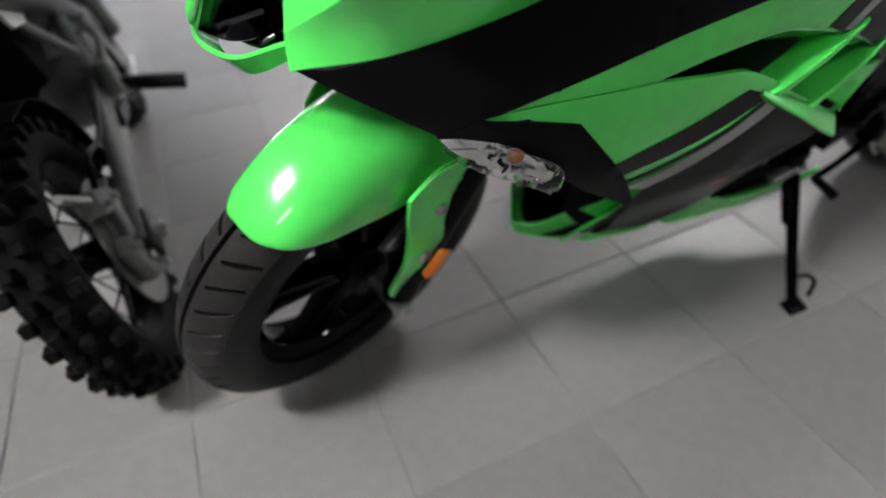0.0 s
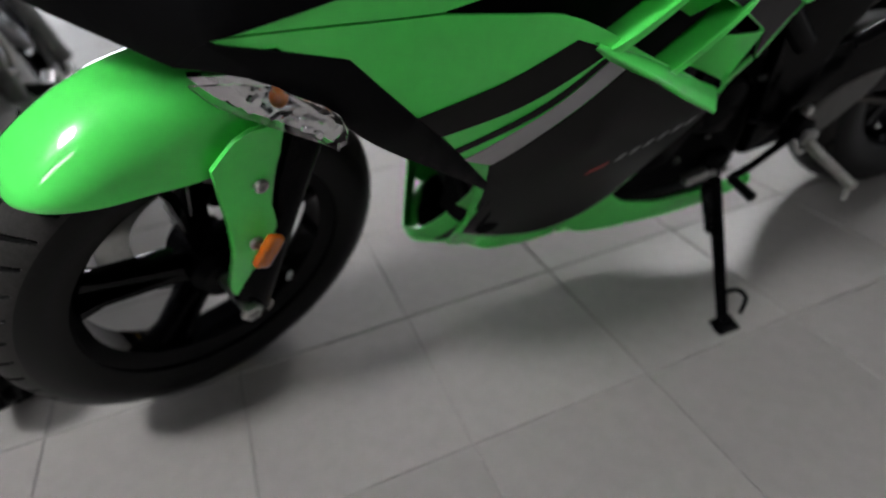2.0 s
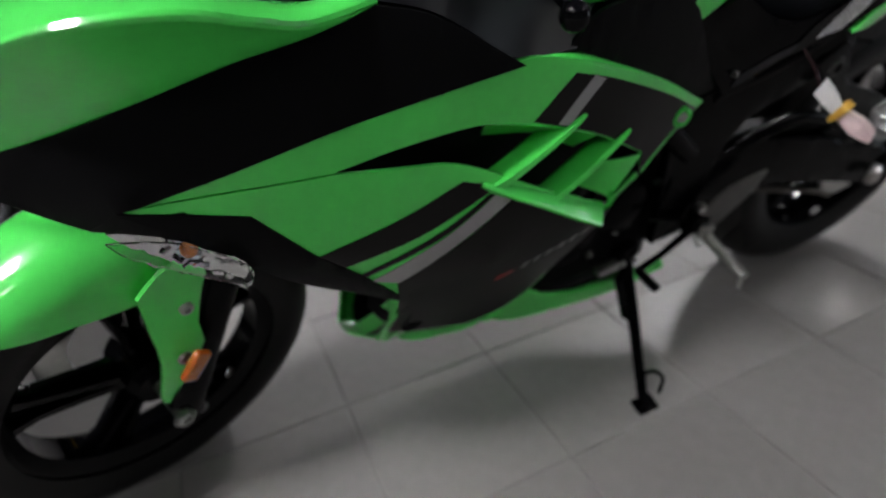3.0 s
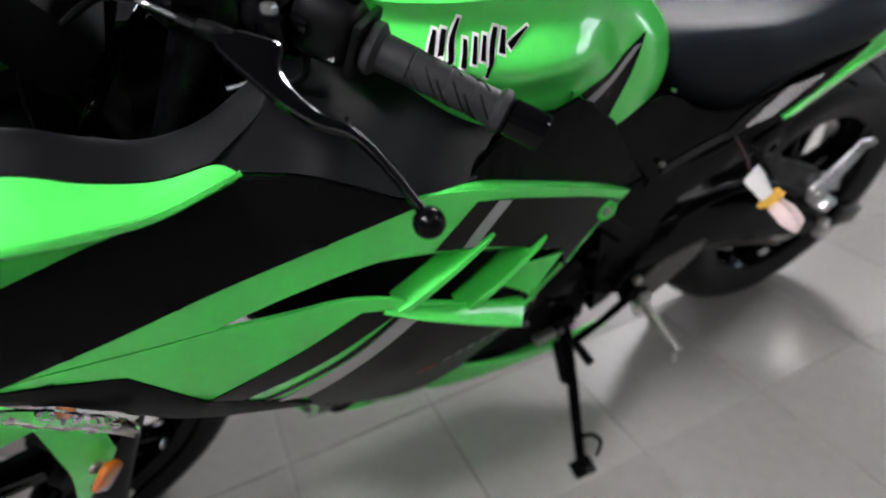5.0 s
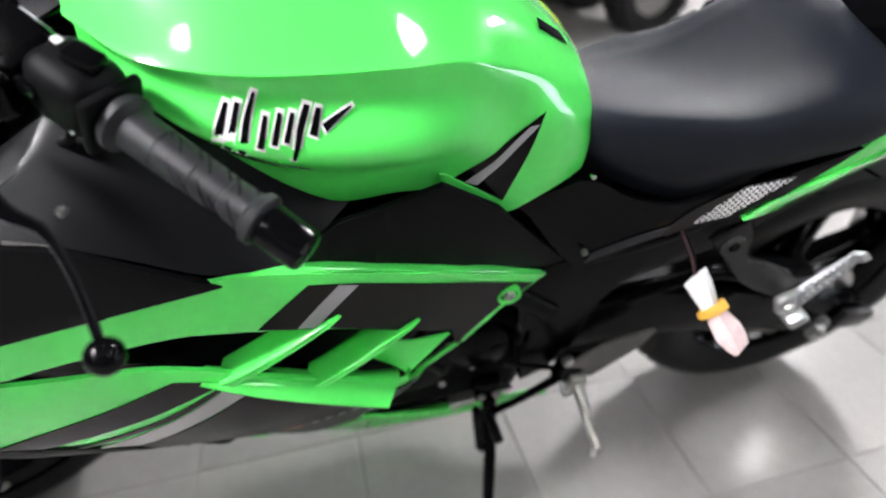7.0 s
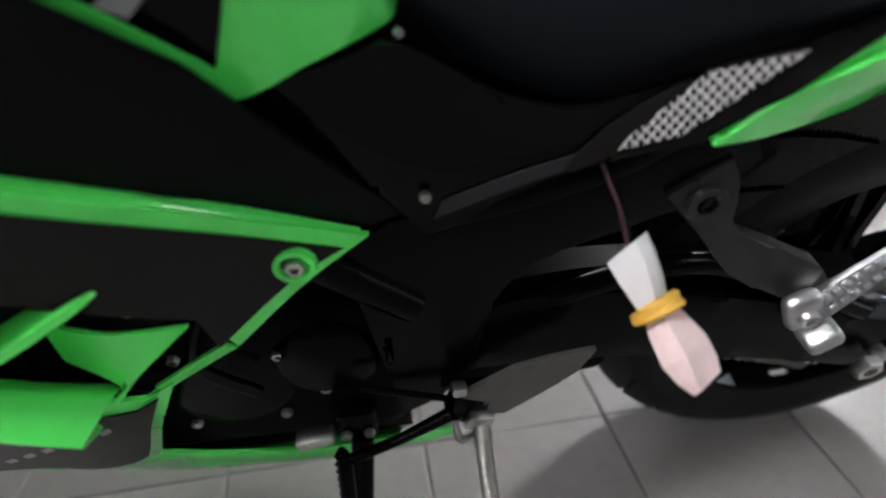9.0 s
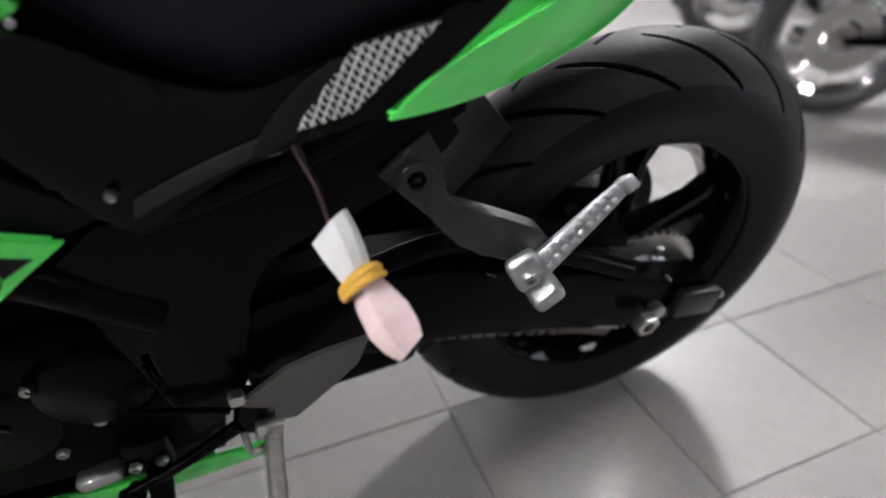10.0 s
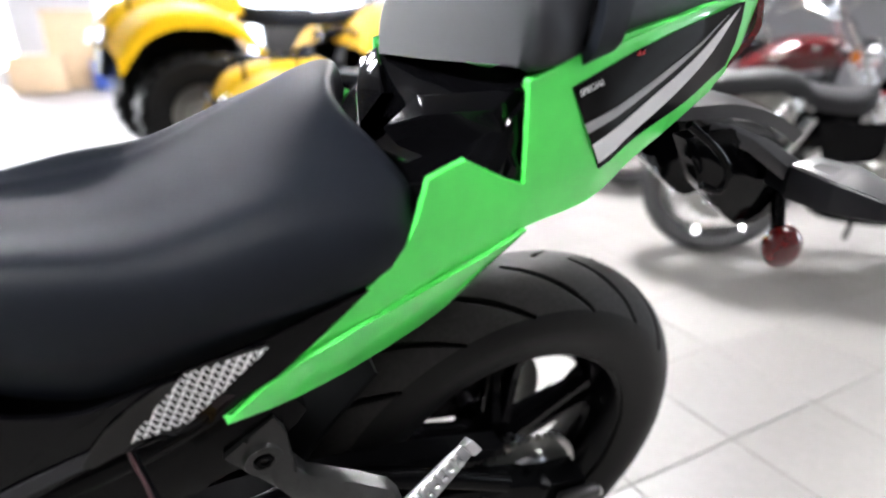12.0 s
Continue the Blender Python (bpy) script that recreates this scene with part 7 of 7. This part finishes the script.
    return d


dirt_bike(pose(-1.628, 0.228, 0, -10, 0, 92))


def cruiser(m, paint, guard_front, guard_rear, label, group):
    d = thing("cruiser_motorcycle", label, "motorcycle", m, group)
    R = 0.30
    spoked_wheel(d, "front_wheel", (0, 0, R), R, 0.09, 0.235, 36, 0, tyre_mat=DUSTY)
    spoked_wheel(d, "rear_wheel", (-1.42, 0, R), R, 0.13, 0.215, 36, 0, tyre_mat=DUSTY)
    rk = math.tan(radians(30))
    for s in (-1, 1):
        tube("fork_lower", [(0, s * 0.09, R - 0.02), (-0.25 * rk, s * 0.09, R + 0.25)], 0.026, CHROME, d, 14, "chrome fork lower")
        tube("fork_tube", [(-0.22 * rk, s * 0.09, R + 0.22), (-0.68 * rk, s * 0.09, R + 0.68)], 0.019, CHROME, d, 14, "chrome fork tube")
        tube("frame_tube", [(-0.36, s * 0.04, 0.82), (-0.48, s * 0.09, 0.40), (-0.62, s * 0.11, 0.22), (-1.05, s * 0.12, 0.24), (-1.10, s * 0.11, 0.42)], 0.016, BLACK_GLOSS, d, 10, "black frame tube")
        tube("swingarm", [(-1.0, s * 0.11, 0.32), (-1.42, s * 0.12, R)], 0.018, BLACK_GLOSS, d, 10)
        rod("shock_absorber", (-1.30, s * 0.14, 0.34), (-1.15, s * 0.14, 0.62), 0.022, CHROME, d, 14, "chrome shock absorber")
        bm = bmesh.new()
        bmesh.ops.create_uvsphere(bm, u_segments=16, v_segments=10, radius=0.03)
        bmesh.ops.transform(bm, matrix=pose(-0.36, s * 0.19, 0.80), verts=bm.verts)
        part("indicator", bm, ORANGE, d, "amber indicator")
        tube("mirror_stem", [(-0.46, s * 0.27, 1.05), (-0.42, s * 0.33, 1.20)], 0.006, CHROME, d, 8)
        lathe("mirror", [(0, 0.012), (0.045, 0.008), (0.05, 0.0), (0, -0.004)], (-0.42, s * 0.34, 1.23), (1, 0, 0), CHROME, d, 24)
    lathe("headlight", [(0.0, 0.05), (0.05, 0.045), (0.08, 0.02), (0.085, 0.0), (0.075, -0.07), (0.03, -0.10), (0, -0.10)], (-0.22, 0, 0.80), (1, 0, 0), CHROME, d, 32, False, "round chrome headlight")
    tube("handlebar", [(-0.62, -0.38, 1.02), (-0.52, -0.28, 1.06), (-0.42, -0.10, 1.0), (-0.42, 0.10, 1.0), (-0.52, 0.28, 1.06), (-0.62, 0.38, 1.02)], 0.012, CHROME, d, 12, "chrome handlebar")
    loft("front_mudguard", [[(0.32 * math.cos(radians(a)), y, R + 0.33 * math.sin(radians(a)) - 5 * y * y) for y in (-0.06, -0.03, 0, 0.03, 0.06)] for a in (20, 50, 80, 110, 140)], guard_front, d, 20, 9, False, False, "painted front mudguard", 60, None, 0.003)
    loft("rear_mudguard", [[(-1.42 + 0.34 * math.cos(radians(a)), y, R + 0.36 * math.sin(radians(a)) - 5 * y * y) for y in (-0.085, -0.04, 0, 0.04, 0.085)] for a in (160, 120, 80, 40, 10)], guard_rear, d, 20, 9, False, False, "painted rear mudguard", 60, None, 0.003)
    loft("fuel_tank", [mirror_half([(x, -w * 0.8, z - h), (x, -w, z - h * 0.5), (x, -w * 0.75, z - 0.02), (x, 0, z)]) for x, w, z, h in ((-0.34, 0.05, 0.86, 0.10), (-0.44, 0.13, 0.90, 0.16), (-0.60, 0.155, 0.90, 0.18), (-0.78, 0.11, 0.82, 0.13), (-0.88, 0.05, 0.75, 0.06))], paint, d, 24, 25, False, False, "glossy teardrop fuel tank", 60)
    loft("saddle", [mirror_half([(x, -w, z - 0.08), (x, -w * 1.1, z - 0.03), (x, -w * 0.7, z), (x, 0, z)]) for x, w, z in ((-0.92, 0.06, 0.73), (-1.00, 0.13, 0.71), (-1.15, 0.15, 0.73), (-1.24, 0.10, 0.78), (-1.50, 0.09, 0.76), (-1.56, 0.05, 0.74))], SADDLE, d, 24, 21, False, False, "grey-black saddle", 60)
    bm = bmesh.new()
    add_box(bm, (-0.72, 0, 0.34), (0.36, 0.22, 0.20), (0, 0, 0), 0.04)
    part("crankcase", bm, ENGINE, d, "polished crankcase")
    for tilt, x in ((-24, -0.64), (24, -0.80)):
        cyl = box("cylinder", (x, 0, 0.53), (0.11, 0.13, 0.22), ENGINE, d, (0, tilt * 0.5, 0), 0.02, "finned alloy cylinder")
        for k in range(8):
            box("cooling_fin", (x + math.sin(radians(tilt)) * 0.012 * k, 0, 0.44 + k * 0.026), (0.15, 0.17, 0.010), ENGINE, cyl, (0, tilt * 0.5, 0), 0.003)
    lathe("engine_cover", [(0, 0.035), (0.07, 0.03), (0.095, 0.015), (0.1, 0)], (-0.70, 0.11, 0.34), (0, 1, 0), CHROME, d, 32)
    lathe("engine_cover", [(0, 0.035), (0.07, 0.03), (0.095, 0.015), (0.1, 0)], (-0.70, -0.11, 0.34), (0, -1, 0), CHROME, d, 32)
    for s in (1,):
        tube("exhaust", [(-0.58, s * 0.08, 0.52), (-0.48, s * 0.12, 0.40), (-0.52, s * 0.15, 0.25), (-0.90, s * 0.17, 0.22), (-1.55, s * 0.18, 0.25)], [0.022, 0.022, 0.022, 0.035, 0.042], CHROME, d, 16, "chrome exhaust")
    plate("side_panel", [(-0.88, 0.60, 1), (-0.90, 0.46), (-1.08, 0.44, 1), (-1.12, 0.60, 1)], paint, d, lambda x, z: 0.13, 0.0, 0.01, 0.05, -1, "painted side panel")
    plate("side_panel", [(-0.88, 0.60, 1), (-0.90, 0.46), (-1.08, 0.44, 1), (-1.12, 0.60, 1)], paint, d, lambda x, z: 0.13, 0.0, 0.01, 0.05, 1, "painted side panel")
    tube("side_stand", [(-0.80, 0.12, 0.25), (-0.78, 0.20, 0.08), (-0.77, 0.24, 0.0)], 0.012, BLACK_GLOSS, d, 10)
    return d


cruiser(pose(3.07, 0.02, 0, 3, 0, -40), BLACK_GLOSS, BLACK_GLOSS, BLACK_SATIN, "black cruiser motorcycle with a grey saddle and chrome spoked wheels", "parked cruisers")
cruiser(pose(3.62, 1.08, 0, 3, 0, -40), MAROON, RED_PAINT, MAROON, "dark red cruiser motorcycle with a bright red front mudguard", "parked cruisers")
cruiser(pose(4.30, 2.05, 0, 3, 0, -40), BLACK_GLOSS, BLACK_GLOSS, BLACK_GLOSS, "black cruiser motorcycle with chrome spoked wheels", "parked cruisers")


def quad_bike(m, label, size):
    d = thing("quad_bike", label, "quad bike", m, "yellow quad bikes")
    k = size
    for x, R in ((0.62, 0.30), (-0.62, 0.31)):
        for s in (-1, 1):
            w = new("wheel")
            w.parent = d
            y = s * 0.46
            lathe("tyre", [(a * k, b * k) for a, b in ((0.16, -0.10), (0.20, -0.12), (R - 0.03, -0.12), (R, -0.09), (R, 0.09), (R - 0.03, 0.12), (0.20, 0.12), (0.16, 0.10))], (x * k, y * k, R * k), (0, 1, 0), RUBBER, w, 40, True, "fat black tyre")
            bm = bmesh.new()
            for q in range(22):
                a = 2 * math.pi * q / 22
                for j in (-0.06, 0.06):
                    add_box(bm, (x * k + R * k * math.cos(a + j), (y + j) * k, R * k + R * k * math.sin(a + j)), (0.02 * k, 0.10 * k, 0.045 * k), (0, -math.degrees(a), 0), 0.004, 1)
            part("tyre_tread", bm, RUBBER, w)["kind"] = "stuff"
            lathe("rim", [(a * k, s * b * k) for a, b in ((0.0, 0.06), (0.06, 0.07), (0.08, 0.03), (0.14, 0.05), (0.165, 0.10), (0.165, -0.10))], (x * k, y * k, R * k), (0, 1, 0), ENGINE, w, 32, False, "alloy rim")
    for x0, x1, nm in ((0.28, 0.98, "front_mudguard"), (-0.98, -0.30, "rear_mudguard")):
        for s in (-1, 1):
            loft(nm, [[(x * k, s * 0.16 * k, (zz + 0.05) * k), (x * k, s * 0.38 * k, (zz + 0.03) * k), (x * k, s * 0.60 * k, (zz - 0.02) * k), (x * k, s * 0.62 * k, (zz - 0.09) * k)] for x, zz in ((x0, 0.62), (x0 + 0.12, 0.76), ((x0 + x1) / 2, 0.82), (x1 - 0.14, 0.76), (x1, 0.60))], YELLOW, d, 16, 12, False, False, "yellow plastic mudguard", 60, None, 0.006)
    loft("bonnet", [mirror_half([(x * k, -w * k, (z - 0.1) * k), (x * k, -w * 0.9 * k, z * k), (x * k, 0, (z + 0.04) * k)]) for x, w, z in ((1.0, 0.16, 0.66), (0.9, 0.22, 0.82), (0.6, 0.24, 0.90), (0.25, 0.18, 0.90))], YELLOW, d, 16, 13, False, False, "yellow bonnet", 60)
    loft("seat", [mirror_half([(x * k, -w * k, (z - 0.1) * k), (x * k, -w * k, (z - 0.02) * k), (x * k, 0, z * k)]) for x, w, z in ((0.22, 0.10, 0.88), (0.0, 0.16, 0.84), (-0.4, 0.19, 0.86), (-0.75, 0.18, 0.92))], VINYL, d, 16, 13, False, False, "black seat", 60)
    box("grille", (0.98 * k, 0, 0.60 * k), (0.06, 0.44 * k, 0.22 * k), BLACK_MATT, d, (0, -12, 0), 0.02, "black front grille")
    for s in (-1, 1):
        box("headlight", (0.985 * k, s * 0.30 * k, 0.70 * k), (0.05, 0.16 * k, 0.08 * k), REFLECT, d, (0, -20, 0), 0.02, "headlight")
        box("side_light", (0.93 * k, s * 0.56 * k, 0.62 * k), (0.04, 0.05, 0.07), ORANGE, d, (0, 0, 0), 0.01, "amber side light")
        tube("running_board", [(0.40 * k, s * 0.42 * k, 0.34 * k), (-0.40 * k, s * 0.42 * k, 0.34 * k)], 0.05, BLACK_MATT, d, 10)
        tube("suspension", [(0.62 * k, s * 0.12 * k, 0.40 * k), (0.62 * k, s * 0.42 * k, 0.30 * k)], 0.025, BLACK_SATIN, d, 8)
        tube("suspension", [(-0.62 * k, s * 0.12 * k, 0.40 * k), (-0.62 * k, s * 0.42 * k, 0.31 * k)], 0.025, BLACK_SATIN, d, 8)
    for x in (0.62, -0.62):
        for s in (-1, 1):
            loft("arch_liner", [[((x + a) * k, s * y * k, z * k) for y in (0.20, 0.26, 0.32)] for a, z in ((-0.33, 0.42), (-0.30, 0.62), (-0.15, 0.74), (0.15, 0.74), (0.30, 0.62), (0.33, 0.42))], BLACK_MATT, d, 20, 5, False, False, "black liner over the wheel", 60, None, 0.01)
            box("inner_panel", (x * k, s * 0.20 * k, 0.56 * k), (0.62 * k, 0.03 * k, 0.34 * k), BLACK_MATT, d, (0, 0, 0), 0.03)
    box("chassis", (0, 0, 0.42 * k), (1.4 * k, 0.34 * k, 0.26 * k), BLACK_SATIN, d, (0, 0, 0), 0.03, "black chassis and engine")
    for name, sx, z in (("front_rack", 1, 0.95), ("rear_rack", -1, 0.97)):
        rack = tube(name, [(sx * 0.44 * k, -0.42 * k, z * k), (sx * 0.90 * k, -0.42 * k, z * k), (sx * 0.92 * k, 0, z * k), (sx * 0.90 * k, 0.42 * k, z * k), (sx * 0.44 * k, 0.42 * k, z * k)], 0.011, BLACK_SATIN, d, 8, "black tube rack")
        for x in (0.45, 0.60, 0.75):
            rod("rack_bar", (sx * x * k, -0.42 * k, z * k), (sx * x * k, 0.42 * k, z * k), 0.010, BLACK_SATIN, rack, 8)
        for y in (-0.30, 0.30):
            for x in (0.5, 0.85):
                rod("rack_leg", (sx * x * k, y * k, z * k), (sx * x * k, y * k, (z - 0.14) * k), 0.010, BLACK_SATIN, rack, 8)
    tube("handlebar", [(0.10 * k, -0.38 * k, 1.08 * k), (0.16 * k, -0.2 * k, 1.12 * k), (0.22 * k, 0, 1.04 * k), (0.16 * k, 0.2 * k, 1.12 * k), (0.10 * k, 0.38 * k, 1.08 * k)], 0.014, BLACK_SATIN, d, 10, "black handlebar")
    return d


quad_bike(pose(0.92, 4.55, 0, 0, 0, -172), "large yellow and black quad bike with racks", 1.36)
quad_bike(pose(1.05, 3.0, 0, 0, 0, -176), "smaller yellow and black quad bike", 0.86)

# things far off by the windows
for x, y, sx, sy, sz, mat, lab in ((-1.9, 12.6, 0.9, 0.5, 0.7, BEIGE, "brown cardboard box"), (-0.8, 12.9, 0.5, 0.5, 0.55, BLUE, "blue plastic crate"), (0.6, 13.2, 0.8, 0.6, 1.0, BEIGE, "tall brown cardboard box"), (-2.9, 12.2, 0.8, 0.6, 1.7, FRAME_WHITE, "tall white cabinet"), (-1.3, 13.4, 0.9, 0.5, 1.5, BEIGE, "stacked brown cardboard box"), (-0.2, 13.0, 0.6, 0.5, 1.2, BLUE, "tall blue plastic crate"), (0.1, 12.2, 0.5, 0.4, 0.5, FRAME_WHITE, "white packing box"), (1.6, 13.3, 0.9, 0.6, 1.4, BEIGE, "stacked brown cardboard box"), (2.9, 13.2, 1.1, 0.5, 1.6, DARK_GREY, "dark grey metal cabinet")):
    b = thing("storage_box", lab + " on the floor", "box", pose(x, y, 0))
    box("body", (0, 0, sz / 2), (sx, sy, sz - 0.06), mat, b, bevel=0.02)
    box("lid", (0, 0, sz - 0.03), (sx + 0.03, sy + 0.03, 0.06), mat, b, bevel=0.015)

# ---- floor tiles ----
def tile_mesh(name, size):
    bm = bmesh.new()
    h, b = size / 2, 0.0025
    lay = [[bm.verts.new((sx * k, sy * k, z)) for sx, sy in ((-1, -1), (1, -1), (1, 1), (-1, 1))] for k, z in ((h, -0.006), (h, -0.001), (h - b, 0.0))]
    for p, q in zip(lay, lay[1:]):
        for i in range(4):
            bm.faces.new((p[i], p[(i + 1) % 4], q[(i + 1) % 4], q[i]))
    bm.faces.new(lay[-1])
    me = bpy.data.meshes.new(name)
    bm.to_mesh(me)
    bm.free()
    me.materials.append(TILE)
    return me


tile_me = tile_mesh("floor_tile", T - 0.003)
near = set()
for i in range(-8, 12):
    for j in range(-3, 10):
        near.add((i, j))
        o = new("floor_tile", tile_me)
        o.parent = floor
        o.location = ((i + 0.5) * T, (j + 0.5) * T, 0)
verts, faces = [], []
for i in range(int(X0 / T), int(X1 / T)):
    for j in range(int(Y0 / T), int(Y1 / T)):
        if (i, j) in near:
            continue
        n, h = len(verts), (T - 0.003) / 2
        cx, cy = (i + 0.5) * T, (j + 0.5) * T
        for k, z in ((h, -0.006), (h - 0.002, 0.0)):
            verts += [(cx + sx * k, cy + sy * k, z) for sx, sy in ((-1, -1), (1, -1), (1, 1), (-1, 1))]
        faces += [(n, n + 1, n + 5, n + 4), (n + 1, n + 2, n + 6, n + 5), (n + 2, n + 3, n + 7, n + 6), (n + 3, n, n + 4, n + 7), (n + 4, n + 5, n + 6, n + 7)]
far_tiles = from_lists("floor_tiles", verts, faces, TILE, floor, "grey glazed tiles further off", 20)
far_tiles["kind"] = "stuff"
